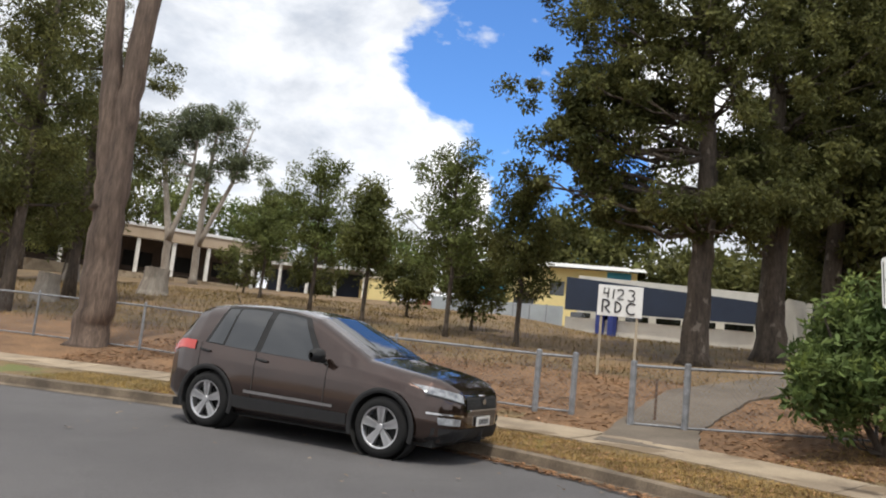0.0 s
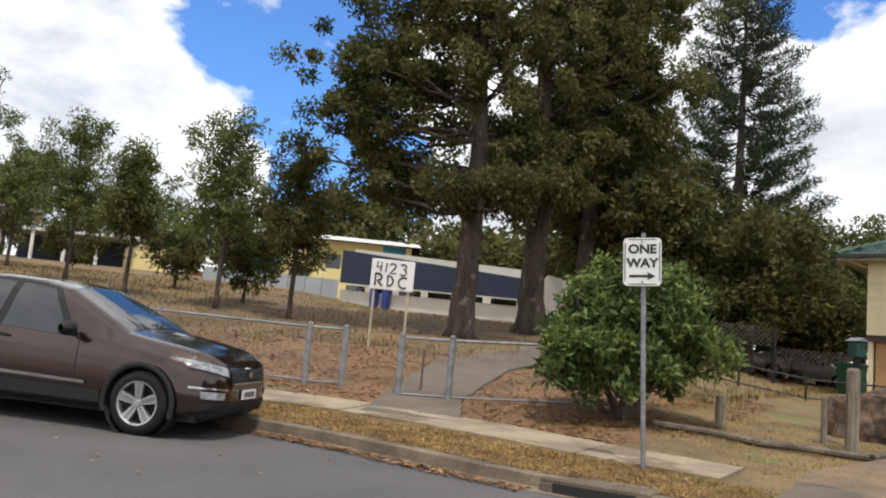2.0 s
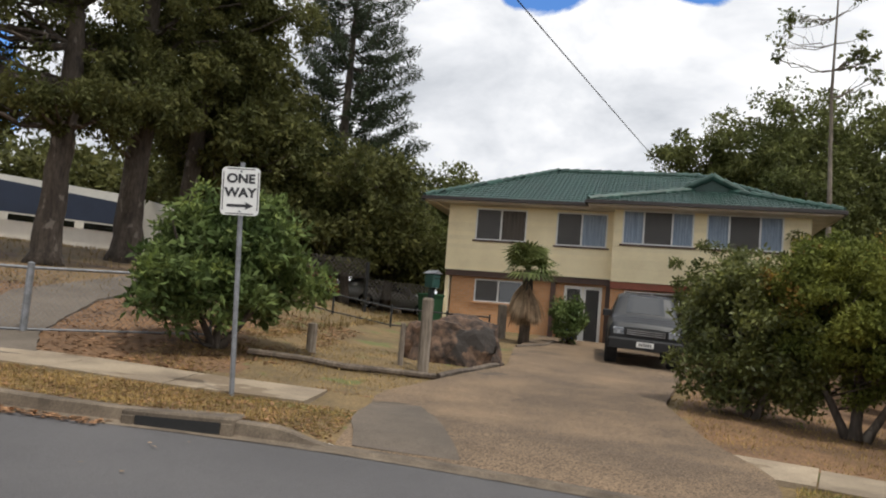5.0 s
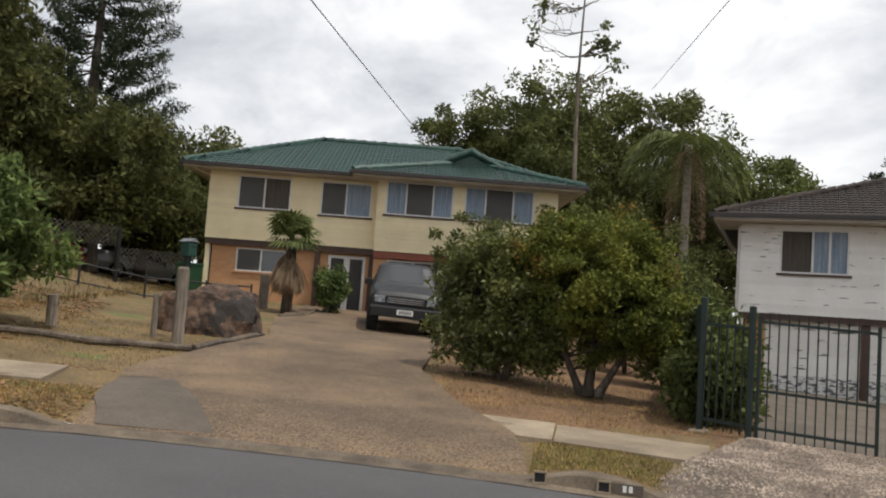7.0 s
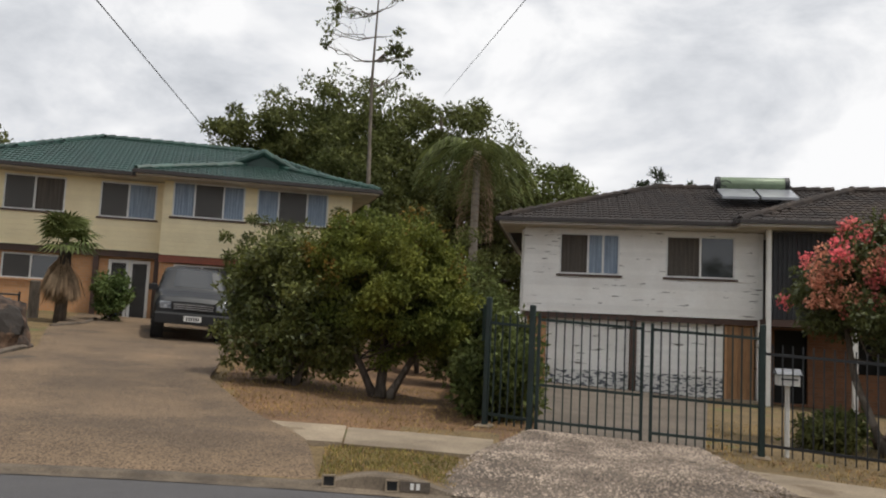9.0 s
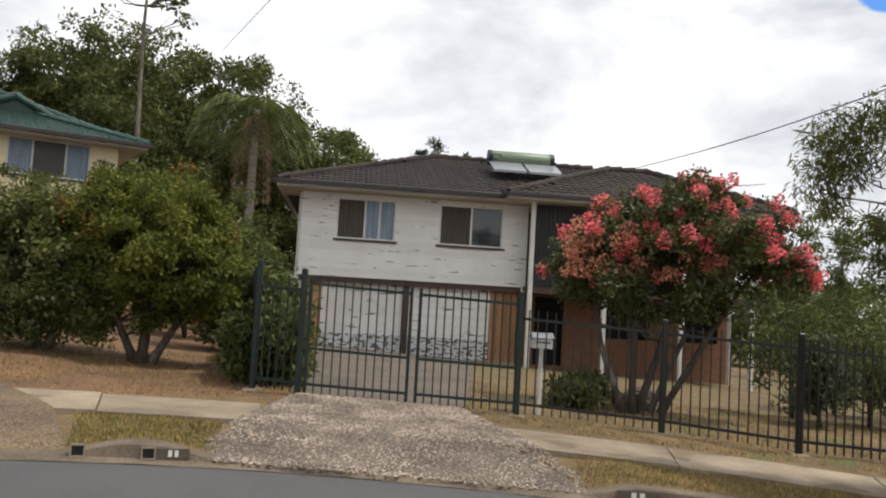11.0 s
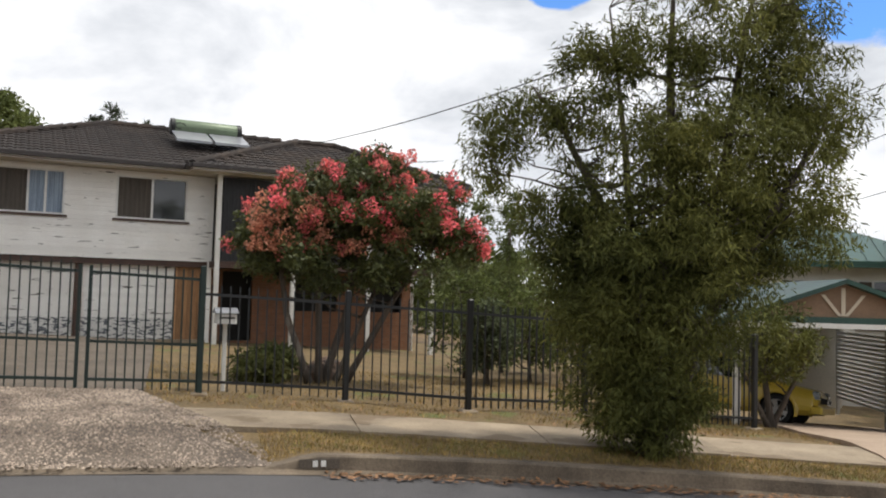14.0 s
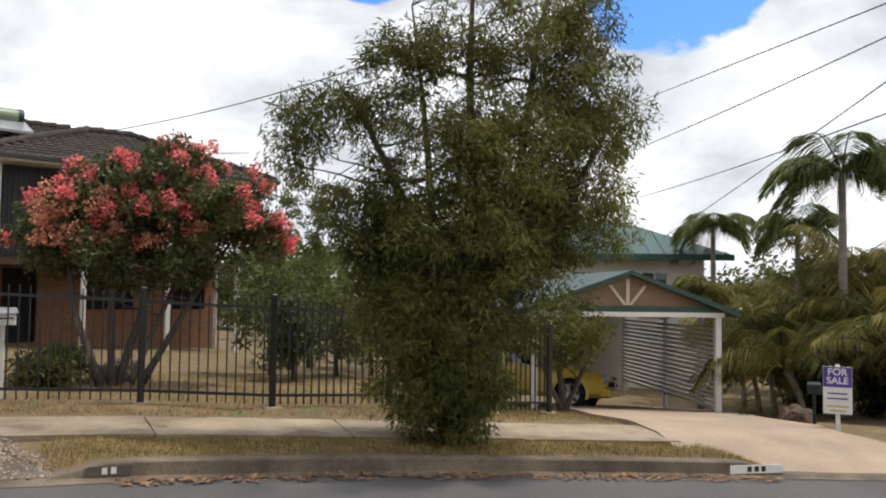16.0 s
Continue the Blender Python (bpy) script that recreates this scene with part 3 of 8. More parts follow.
def tiled_slope(parent, corners, material, single=0):
    """Tiles over a flat slope. corners: eave left, eave right, top right, top left (equal top points for a triangle)."""
    a, b, c, d = [Vector(p) for p in corners]
    ux = (b - a).normalized()
    nrm = ux.cross((d if (d - a).length > 0.1 else c) - a).normalized()
    uy = nrm.cross(ux)
    if uy.z < 0:
        uy = -uy
    basis = Matrix((ux, uy, ux.cross(uy))).transposed().to_4x4()
    cx = [((p - a).dot(ux), (p - a).dot(uy)) for p in (a, b, c, d)]
    top = max(cx[2][1], cx[3][1])
    base = part("roof_slope", MB().poly([a, b, c, d] if (c - d).length > 1e-3 else [a, b, c]), material, parent)
    t = tile_mesh("tile")
    tm = t.mesh("tile", material)
    rest = MB()
    w, l = 0.3, 0.33
    k = 0
    y = 0.0
    while y < top - 0.1:
        f0 = y / top
        x0 = cx[0][0] + (cx[3][0] - cx[0][0]) * f0
        x1 = cx[1][0] + (cx[2][0] - cx[1][0]) * f0
        x = math.ceil(x0 / w - 0.001) * w
        while x + w <= x1 + 0.05:
            m = Matrix.Translation(a + ux * x + uy * y) @ basis
            if k < single:
                o = new("tile", tm)
                o.parent = base
                o.matrix_local = m
            else:
                rest.add([m @ Vector(p) for p in t.v], t.f)
            k += 1
            x += w
        y += l
    if rest.v:
        tagged(part("tile_field", rest, material, base), kind="stuff")
    return base


def ridge_caps(parent, p, q, material):
    p, q = Vector(p), Vector(q)
    n = max(1, int((q - p).length / 0.4))
    for k in range(n):
        a, b = p.lerp(q, k / n), p.lerp(q, (k + 1.08) / n)
        m = MB()
        m.tube([a + Vector((0, 0, 0.02)), b + Vector((0, 0, 0.05))], [0.11, 0.125], 8)
        part("ridge_tile", m, material, parent)


def eave(parent, pts, z, fascia, gutter_m, soffit, h=0.16):
    """Fascia boards and gutters along a closed or open line in plan, at height z (the eave's lower edge)."""
    for (x0, y0), (x1, y1) in zip(pts, pts[1:]):
        t = Vector((x1 - x0, y1 - y0, 0))
        m = Matrix.Translation((x0, y0, z)) @ Matrix.Rotation(math.atan2(t.y, t.x), 4, "Z")
        part("fascia", MB().box(0, 0, 0, t.length, 0.025, h, m), fascia, parent)
        g = MB()
        g.cbox(-0.03, -0.12, h - 0.1, t.length + 0.03, 0, h + 0.012, 0.012, m)
        part("gutter", g, gutter_m, parent)


CREAMTRIM = mat("cream_trim", (0.66, 0.58, 0.44), (0.58, 0.5, 0.38), 0.5, 2, 40, 0.05, 0.03)
DARKGUTTER = mat("dark_gutter", (0.026, 0.018, 0.016), None, 0.45, 2, 40, 0.1, 0.03)
WHITESOFFIT = mat("soffit", (0.6, 0.56, 0.48), None, 0.7, 2, 30, 0.06, 0.02)


WARMTIMBER = mat("warm_timber", (0.3, 0.16, 0.07), (0.2, 0.1, 0.045), 0.7, 2, 24, 0.25, 0.2, stretch=(1, 1, 0.15), rand=0.12)


def cream_house():
    z0 = 1.42
    H = thing("house", pose(20.38, 22.55, 0, 0, 0, -56), "two-storey house, cream weatherboards over orange brick, green tiled roof", "house")
    zb, zt = 3.72, 5.98  # foot and head of the boarded storey
    w1, w2 = (0.98, 4.78, 2.78, 5.9), (3.82, 4.74, 5.55, 5.9)
    # left wing
    part("upper_wall", wall_with_holes(0, zb, 5.8, zt, 0, 0.12, [w1, w2]), CREAM, H)
    boards(H, -0.02, zb - 0.04, 5.8, zt, 0, [w1, w2], CREAM)
    window(H, *w1, 0, [(1, "grille"), (1, "dim")])
    window(H, *w2, 0, [(1, "grille"), (1, "curtain")])
    lw, door = (1.05, 2.62, 2.75, 3.42), (4.2, z0, 5.5, 3.42)
    part("lower_wall", wall_with_holes(0.2, z0 - 0.6, 5.8, zb, 0.25, 0.37, [lw, door]), ORANGEBRICK, H)
    window(H, *lw, 0.25, [(1, "grille"), (1, "glass")], sill=ORANGEBRICK)
    beam = MB()
    beam.box(0, 0.06, zb - 0.24, 5.8, 0.24, zb)
    part("beam", beam, BROWNPAINT, H)
    # white security doors
    for k in (0, 1):
        x = 4.2 + 0.65 * k
        dr = part("door", wall_with_holes(x + 0.01, z0 + 0.02, x + 0.64, 3.4, 0.27, 0.31, [(x + 0.1, z0 + 0.1, x + 0.55, 3.3)]), WHITEPAINT, H, "white framed security door with diamond grille")
        part("grille", lattice(x + 0.1, z0 + 0.1, x + 0.55, 3.3, 0.285), LATTICE, dr)
        part("backing", MB().box(x + 0.1, 0.33, z0 + 0.1, x + 0.55, 0.34, 3.3), DARK, dr)
    for x in (3.75, 5.62):
        part("post", MB().box(x, 0.1, z0 - 0.1, x + 0.16, 0.26, zb), BROWNPAINT, H)
    # right wing, standing forward
    f = -0.55
    w3, w4 = (5.98 + 0.1, 4.86, 8.35, 6.0), (8.75, 4.86, 11.1, 6.0)
    part("upper_wall", wall_with_holes(5.8, zb - 0.08, 11.9, zt + 0.12, f, f + 0.12, [w3, w4]), CREAM, H)
    boards(H, 5.78, zb - 0.12, 11.92, zt + 0.12, f, [w3, w4], CREAM)
    for w in (w3, w4):
        window(H, *w, f, [(0.9, "curtain"), (1.3, "grille"), (0.9, "curtain")])
    part("side_wall", MB().box(5.8, f + 0.12, zb - 0.08, 5.92, 0.0, zt + 0.1), CREAM, H)
    part("red_beam", MB().box(5.78, f + 0.02, zb - 0.36, 11.9, f + 0.2, zb - 0.122), REDPAINT, H)
    gd = (6.25, z0, 8.9, zb - 0.36)
    part("lower_wall", wall_with_holes(5.8, z0 - 0.6, 11.9, zb - 0.36, f + 0.1, f + 0.22, [gd, (9.2, z0, 11.5, zb - 0.36)]), ORANGEBRICK, H)
    window(H, 6.25, 2.4, 8.9, zb - 0.4, f + 0.14, [(1, "grille"), (1, "grille"), (1, "grille")], frame_m=WHITEPAINT)
    # black sheet across the openings in place of the unlit garage
    part("garage_dark_sheet", MB().box(6.25, f + 0.2, z0 - 0.2, 11.5, f + 0.21, 3.3), DARK, H)
    for x0, x1, y0, y1 in ((0, 0.12, 0.12, 9.0), (11.78, 11.9, -0.4, 9.0)):
        part("side_wall", MB().box(x0, y0, z0 - 0.6, x1, y1, zt + 0.1), CREAM, H)
    part("back_wall", MB().box(0, 9.0, z0 - 0.6, 11.9, 9.12, zt + 0.1), CREAM, H)
    # roof: a hipped main roof and a hip over the forward wing with a small gablet
    ez, rz, o = 6.14, 8.18, 0.8
    L, R, F, B = -o, 12.6, -0.65, 9.6
    ym = (F + B) / 2
    r0, r1 = 3.2, 8.6
    tiled_slope(H, [(L, F, ez), (R, F, ez), (r1, ym, rz), (r0, ym, rz)], GREENTILE, 300)
    tiled_slope(H, [(L, B, ez), (L, F, ez), (r0, ym, rz), (r0, ym, rz)], GREENTILE)
    tiled_slope(H, [(R, F, ez), (R, B, ez), (r1, ym, rz), (r1, ym, rz)], GREENTILE)
    part("roof_slope", MB().poly([(R, B, ez), (L, B, ez), (r0, ym, rz), (r1, ym, rz)]), GREENTILE, H)
    for p, q in (((L, F, ez), (r0, ym, rz)), ((R, F, ez), (r1, ym, rz)), ((r0, ym, rz), (r1, ym, rz))):
        ridge_caps(H, p, q, GREENTILE)
    # forward hip
    f0, f1, fy = 4.95, 12.7, -1.3
    fz, fp = ez + 0.02, (8.95, 1.9, 7.22)
    tiled_slope(H, [(f0, fy, fz), (f1, fy, fz), (9.6, 1.2, 7.02), (8.3, 1.2, 7.02)], GREENTILE)
    tiled_slope(H, [(f0, 1.9, fz + 0.35), (f0, fy, fz), (8.3, 1.2, 7.02), (8.3, 1.9, 7.1)], GREENTILE)
    tiled_slope(H, [(f1, fy, fz), (f1, 1.9, fz + 0.3), (9.6, 1.9, 7.1), (9.6, 1.2, 7.02)], GREENTILE)
    gab = MB()
    gab.add([(7.9, 1.15, 7.0), (10.0, 1.15, 7.0), (8.95, 1.15, 7.5), (7.9, 4.2, 7.0), (10.0, 4.2, 7.0), (8.95, 4.2, 7.5)], [(0, 1, 2), (0, 2, 5, 3), (2, 1, 4, 5), (3, 5, 4)])
    part("gablet", gab, GREENTILE, H)
    ridge_caps(H, (7.85, 1.1, 7.0), (8.95, 1.1, 7.52), GREENTILE)
    ridge_caps(H, (10.05, 1.1, 7.0), (8.95, 1.1, 7.52), GREENTILE)
    ridge_caps(H, (f0, fy, fz), (8.3, 1.2, 7.04), GREENTILE)
    ridge_caps(H, (f1, fy, fz), (9.6, 1.2, 7.04), GREENTILE)
    part("soffit", MB().box(L, F, ez - 0.14, R, B, ez - 0.11), WHITESOFFIT, H)
    part("soffit", MB().box(f0, fy, ez - 0.13, f1, F, ez - 0.105), WHITESOFFIT, H)
    eave(H, [(L, F), (f0, F)], ez - 0.15, CREAMTRIM, DARKGUTTER, None)
    eave(H, [(f0, F), (f0, fy), (f1, fy), (f1, F + 2)], ez - 0.14, CREAMTRIM, DARKGUTTER, None)
    eave(H, [(L, B), (L, F)], ez - 0.15, CREAMTRIM, DARKGUTTER, None)
    dp = MB()
    dp.tube([(-0.6, -0.5, ez - 0.1), (0.02, 0.12, ez - 0.35), (0.02, 0.12, zb), (0.12, 0.2, zb - 0.15), (0.12, 0.2, z0 - 0.4)], 0.04, 8)
    part("downpipe", dp, CREAMTRIM, H)
    part("floor_slab", MB().box(-0.1, -0.3, z0 - 0.6, 12, 9.2, z0 - 0.01), CONCRETE, H)


def white_house():
    z0 = 0.08
    H = thing("house", pose(23.8, 5.75, 0, 0, 0, -80), "two-storey house, peeling white weatherboards over brick garage, dark tiled roof", "house")
    zb, zt = 2.3, 4.62
    w1, w2 = (1.12, 3.34, 2.78, 4.5), (4.04, 3.34, 5.88, 4.5)
    part("upper_wall", wall_with_holes(0.14, zb, 6.5, zt, 0, 0.12, [w1, w2]), PEELING, H)
    boards(H, 0.12, zb - 0.04, 6.5, zt, 0, [w1, w2], PEELING, 0.125)
    window(H, *w1, 0, [(1, "dim"), (0.55, "curtain"), (0.55, "curtain")], sill=BROWNPAINT)
    window(H, *w2, 0, [(1, "dim"), (1, "glass")], sill=BROWNPAINT)
    part("beam", MB().box(0.16, 0.03, zb - 0.2, 6.5, 0.25, zb - 0.042), BROWNPAINT, H)
    g1, g2 = (0.8, z0, 3.14, 2.1), (3.3, z0, 5.68, 2.1)
    part("lower_wall", wall_with_holes(0.25, z0 - 0.5, 6.45, zb - 0.2, 0.2, 0.32, [g1, g2]), ORANGEBRICK, H)
    for k in range(5):
        part("timber_panel", MB().box(5.74 + k * 0.14, 0.16, z0, 5.872 + k * 0.14, 0.195, zb - 0.2), WARMTIMBER, H)
    part("mullion_post", MB().box(3.14, 0.12, z0, 3.3, 0.2, zb - 0.2), BROWNPAINT, H)
    for g in (g1, g2):
        d = part("garage_door", MB().box(g[0] + 0.02, 0.26, z0 + 0.6, g[2] - 0.02, 0.3, 2.08), PEELING, H, "white boarded garage door with peeling paint")
        for k in range(11):
            z = z0 + 0.62 + k * 0.13
            part("board", MB().box(g[0] + 0.02, 0.245, z, g[2] - 0.02, 0.262, z + 0.124), PEELING, d)
        part("lower_panel", MB().box(g[0] + 0.02, 0.24, z0 + 0.02, g[2] - 0.02, 0.29, z0 + 0.6), FLAKED, d, "badly flaked lower door panel")
    part("threshold", MB().box(0.0, -0.1, z0 - 0.4, 6.5, 0.24, z0 + 0.02), CONCRETE, H)
    # white columns and the deep verandah to the right
    for x, y, top in ((6.55, -0.75, 4.7), (8.7, -0.75, 4.7), (11.0, -0.75, 4.7), (13.1, -0.75, 4.7)):
        c = MB()
        c.cbox(x, y, -0.55, x + 0.13, y + 0.13, top, 0.012)
        part("column", c, WHITEPAINT, H)
    part("side_wall", MB().box(6.5, 0.0, z0 - 0.5, 6.62, 2.2, zt), PEELING, H)
    vw = [(7.6, 2.9, 8.6, 4.5), (9.6, 3.2, 11.4, 4.5), (12.0, 3.2, 13.1, 4.5)]
    # this wall is a dark grey-brown, unlike the other upper walls
    part("verandah_wall", wall_with_holes(6.6, zb, 13.4, zt + 0.1, 2.2, 2.32, vw), mat("dark_verandah_wall", (0.1, 0.09, 0.085), None, 0.7, 2, 30, 0.1, 0.05), H)
    for w in vw:
        window(H, *w, 2.2, [(1, "dim"), (1, "glass")])
    part("verandah_floor", MB().box(6.55, -0.7, zb - 0.2, 13.4, 2.2, zb - 0.02), BROWNPAINT, H)
    screen = mat("dark_screen", (0.035, 0.036, 0.04), None, 0.7, 2, 30, 0.1, 0.05)
    for k in range(16):
        part("screen_slat", MB().box(6.75 + k * 0.12, -0.68, zb, 6.79 + k * 0.12, -0.65, 4.6), screen, H)
    part("insect_mesh", MB().box(6.72, -0.63, zb, 8.7, -0.62, 4.6), bpy.data.materials["dark_screen"], H)
    part("lower_wall", wall_with_holes(6.6, -0.7, 13.4, zb - 0.2, 1.2, 1.32, [(7.2, 0.0, 8.1, 2.05), (9.3, 0.9, 10.8, 1.9), (11.8, 0.9, 13.0, 1.9)]), REDBRICK, H)
    # black sheet stands in for the darkness behind the lower openings
    part("unlit_room_sheet", MB().box(6.7, 1.6, -0.6, 13.3, 1.62, 2.1), DARK, H)
    part("side_wall", MB().box(13.3, 1.2, -0.7, 13.42, 8.5, zt), PEELING, H)
    part("side_wall", MB().box(0.14, 0.12, z0 - 0.5, 0.26, 8.5, zt), PEELING, H)
    part("back_wall", MB().box(0.14, 8.5, -0.7, 13.4, 8.62, zt), PEELING, H)
    ez, o = 4.78, 0.85
    L, F, B = -0.55, -0.75, 9.1
    ym = (F + B) / 2
    rz = 6.55
    tiled_slope(H, [(L, F, ez), (7.5, F, ez), (9.6, ym, rz), (4.1, ym, rz)], DARKTILE, 300)
    tiled_slope(H, [(L, B, ez), (L, F, ez), (4.1, ym, rz), (4.1, ym, rz)], DARKTILE)
    part("roof_slope", MB().poly([(L, B, ez), (13.9, B, ez), (11, ym, rz - 0.1), (4.1, ym, rz)]), DARKTILE, H)
    tiled_slope(H, [(5.75, -1.35, ez + 0.02), (14.05, -1.35, ez + 0.02), (11.0, 2.6, 6.28), (9.7, 2.6, 6.28)], DARKTILE)
    tiled_slope(H, [(5.75, 2.6, ez + 0.5), (5.75, -1.35, ez + 0.02), (9.7, 2.6, 6.28), (9.7, 2.6, 6.28)], DARKTILE)
    tiled_slope(H, [(14.05, -1.35, ez + 0.02), (14.05, 9.0, ez + 0.02), (11.0, 4.4, 6.4), (11.0, 2.6, 6.28)], DARKTILE)
    for p, q in (((L, F, ez), (4.1, ym, rz)), ((4.1, ym, rz), (9.6, ym, rz)), ((5.75, -1.35, ez), (9.7, 2.6, 6.3)), ((14.05, -1.35, ez), (11.0, 2.6, 6.3)), ((9.7, 2.6, 6.3), (11.0, 2.6, 6.3))):
        ridge_caps(H, p, q, DARKTILE)
    part("soffit", MB().box(L, F, ez - 0.13, 14.0, 1.6, ez - 0.1), WHITESOFFIT, H)
    part("soffit", MB().box(5.75, -1.35, ez - 0.12, 14.05, F, ez - 0.095), WHITESOFFIT, H)
    eave(H, [(L, F), (5.75, F)], ez - 0.14, WHITEPAINT, DARKGUTTER, None)
    eave(H, [(5.75, F), (5.75, -1.35), (14.05, -1.35), (14.05, 3)], ez - 0.13, WHITEPAINT, DARKGUTTER, None)
    eave(H, [(L, B), (L, F)], ez - 0.14, WHITEPAINT, DARKGUTTER, None)
    # rainwater pipe
    dp = MB()
    dp.tube([(0.08, 0.1, ez - 0.2), (0.08, 0.1, -0.3)], 0.04, 8)
    part("downpipe", dp, WHITEPAINT, H)


cream_house()
white_house()


# ---- trees and plants ----
def leaf_cloud(name, centres, radii, counts, length, width, material, droop=0.0, flat=0.0, seed=1):
    """Many small pointed leaves scattered round the clump centres, as one mesh."""
    rng = np.random.default_rng(seed)
    centres, radii, counts = np.asarray(centres, float), np.asarray(radii, float), np.asarray(counts, int)
    idx = np.repeat(np.arange(len(centres)), counts)
    n = len(idx)
    g = rng.normal(size=(n, 3))
    g /= np.linalg.norm(g, axis=1)[:, None]
    rr = rng.random(n) ** 0.45
    r3 = radii[idx] if radii.ndim == 2 else np.repeat(radii[idx][:, None], 3, 1)
    pos = centres[idx] + g * r3 * rr[:, None]
    a = rng.normal(size=(n, 3)) + g * 0.5
    a[:, 2] = a[:, 2] * (1 - flat) - droop
    a /= np.linalg.norm(a, axis=1)[:, None]
    b = np.cross(a, rng.normal(size=(n, 3)))
    b /= np.linalg.norm(b, axis=1)[:, None] + 1e-9
    c = np.cross(a, b)
    s = rng.uniform(0.65, 1.3, n)[:, None]
    ln, wd = length * s, width * s
    mid = pos + a * ln * 0.45
    v = np.stack([pos, mid + b * wd * 0.5 + c * wd * 0.12, pos + a * ln - c * ln * 0.06, mid - b * wd * 0.5 + c * wd * 0.12], 1).reshape(-1, 3)
    me = bpy.data.meshes.new(name)
    me.vertices.add(n * 4)
    me.vertices.foreach_set("co", v.ravel())
    me.loops.add(n * 4)
    me.loops.foreach_set("vertex_index", np.arange(n * 4, dtype=np.int32))
    me.polygons.add(n)
    me.polygons.foreach_set("loop_start", np.arange(n, dtype=np.int32) * 4)
    me.polygons.foreach_set("loop_total", np.full(n, 4, dtype=np.int32))
    me.materials.append(material)
    me.update(calc_edges=True)
    return me


def bend(p, q, sag, n=6, jit=0.0, rng=random):
    p, q = Vector(p), Vector(q)
    out = []
    for k in range(n + 1):
        t = k / n
        j = Vector((rng.uniform(-jit, jit), rng.uniform(-jit, jit), rng.uniform(-jit, jit))) if 0 < k < n else Vector()
        out.append(p.lerp(q, t) + Vector((0, 0, sag * math.sin(math.pi * t))) + j)
    return out


def tree(name, base, label, trunks, blobs, leaf, leaf_m, bark, clumps=60, per=160, clump_r=0.5, droop=0.3, branches=14, branch_r=0.05, seed=1, category="tree", group="", shell=0.55, sub=None, min_z=None):
    """trunks: lists of (x, y, z, radius) from the base up; blobs: (x, y, z, rx, ry, rz, share) of the crown; all from the base."""
    rng = random.Random(seed)
    T = thing(name, Matrix.Translation(base), label, category, group)
    wood = MB()
    tips = []
    for tr in trunks:
        pts = [Vector(p[:3]) for p in tr]
        fine, rad = [], []
        for k in range(len(pts) - 1):
            for j in range(5):
                t = j / 5
                fine.append(pts[k].lerp(pts[k + 1], t) + Vector((rng.uniform(-1, 1), rng.uniform(-1, 1), 0)) * tr[k][3] * 0.12)
                rad.append(tr[k][3] * (1 - t) + tr[k + 1][3] * t)
        fine.append(pts[-1])
        rad.append(tr[-1][3])
        rad[0] *= 1.35
        wood.tube(fine, rad, 14 if tr[0][3] > 0.15 else 9, rough=0.04)
        tips.append((fine, rad))
    cs, rs = [], []
    tot = sum(b[6] for b in blobs)
    for bx, by, bz, rx, ry, rz, share in blobs:
        for k in range(max(1, round(clumps * share / tot))):
            d = Vector((rng.gauss(0, 1), rng.gauss(0, 1), rng.gauss(0, 1))).normalized()
            r = shell + (1 - shell) * rng.random() if rng.random() < 0.8 else rng.random() * shell
            p = Vector((bx + d.x * rx * r, by + d.y * ry * r, bz + d.z * rz * r))
            if min_z is not None and p.z < min_z:
                p.z = min_z + rng.random() * 0.3
            cs.append(p)
            q = clump_r * rng.uniform(0.6, 1.35)
            rs.append((q, q, q * 0.75))
    pick = rng.sample(range(len(cs)), min(branches, len(cs)))
    for i in pick:
        line, rad = tips[rng.randrange(len(tips))]
        c = cs[i]
        best = min(range(len(line)), key=lambda k: (line[k] - c).length + max(0, line[k].z - c.z + 0.2) * 2)
        r = max(min(rad[best] * 0.6, branch_r * rng.uniform(0.7, 1.4)), 0.008)
        way = bend(line[best], c, -0.08 * (line[best] - c).length, 6, 0.04 * (line[best] - c).length, rng)
        wood.tube(way, [r * (1 - 0.8 * k / 6) for k in range(7)], 6)
        for _ in range(3):
            k = rng.randrange(2, 6)
            near = min(cs, key=lambda p: (p - way[k]).length + rng.random() * clump_r * 2)
            wood.tube(bend(way[k], near, 0, 4, 0.05, rng), [r * 0.4 * (1 - 0.8 * j / 4) for j in range(5)], 5)
    part("trunk", wood, bark, T, smooth=True)
    counts = [max(4, int(per * rng.uniform(0.5, 1.4))) for _ in cs]
    leaves = leaf_cloud("crown", cs, rs, counts, leaf[0], leaf[1], leaf_m, droop, 0.0, seed)
    part("crown", leaves, None, T)
    if sub:  # a second kind of leaf or flower: (name, material, fraction of clumps, per clump, length, width, radius, lowest height, label)
        nm, sm, frac, sper, sl, sw, sr, zmin, slabel = sub
        pool = [p for p in cs if p.z > zmin]
        pts = rng.sample(pool, max(1, int(len(pool) * frac)))
        out = [Vector(p) + (Vector(p) - Vector((blobs[0][0], blobs[0][1], blobs[0][2]))).normalized() * clump_r * 0.8 for p in pts]
        part(nm, leaf_cloud(nm, out, [sr] * len(out), [sper] * len(out), sl, sw, sm, 0, 0, seed + 5), None, T, slabel)
    return T


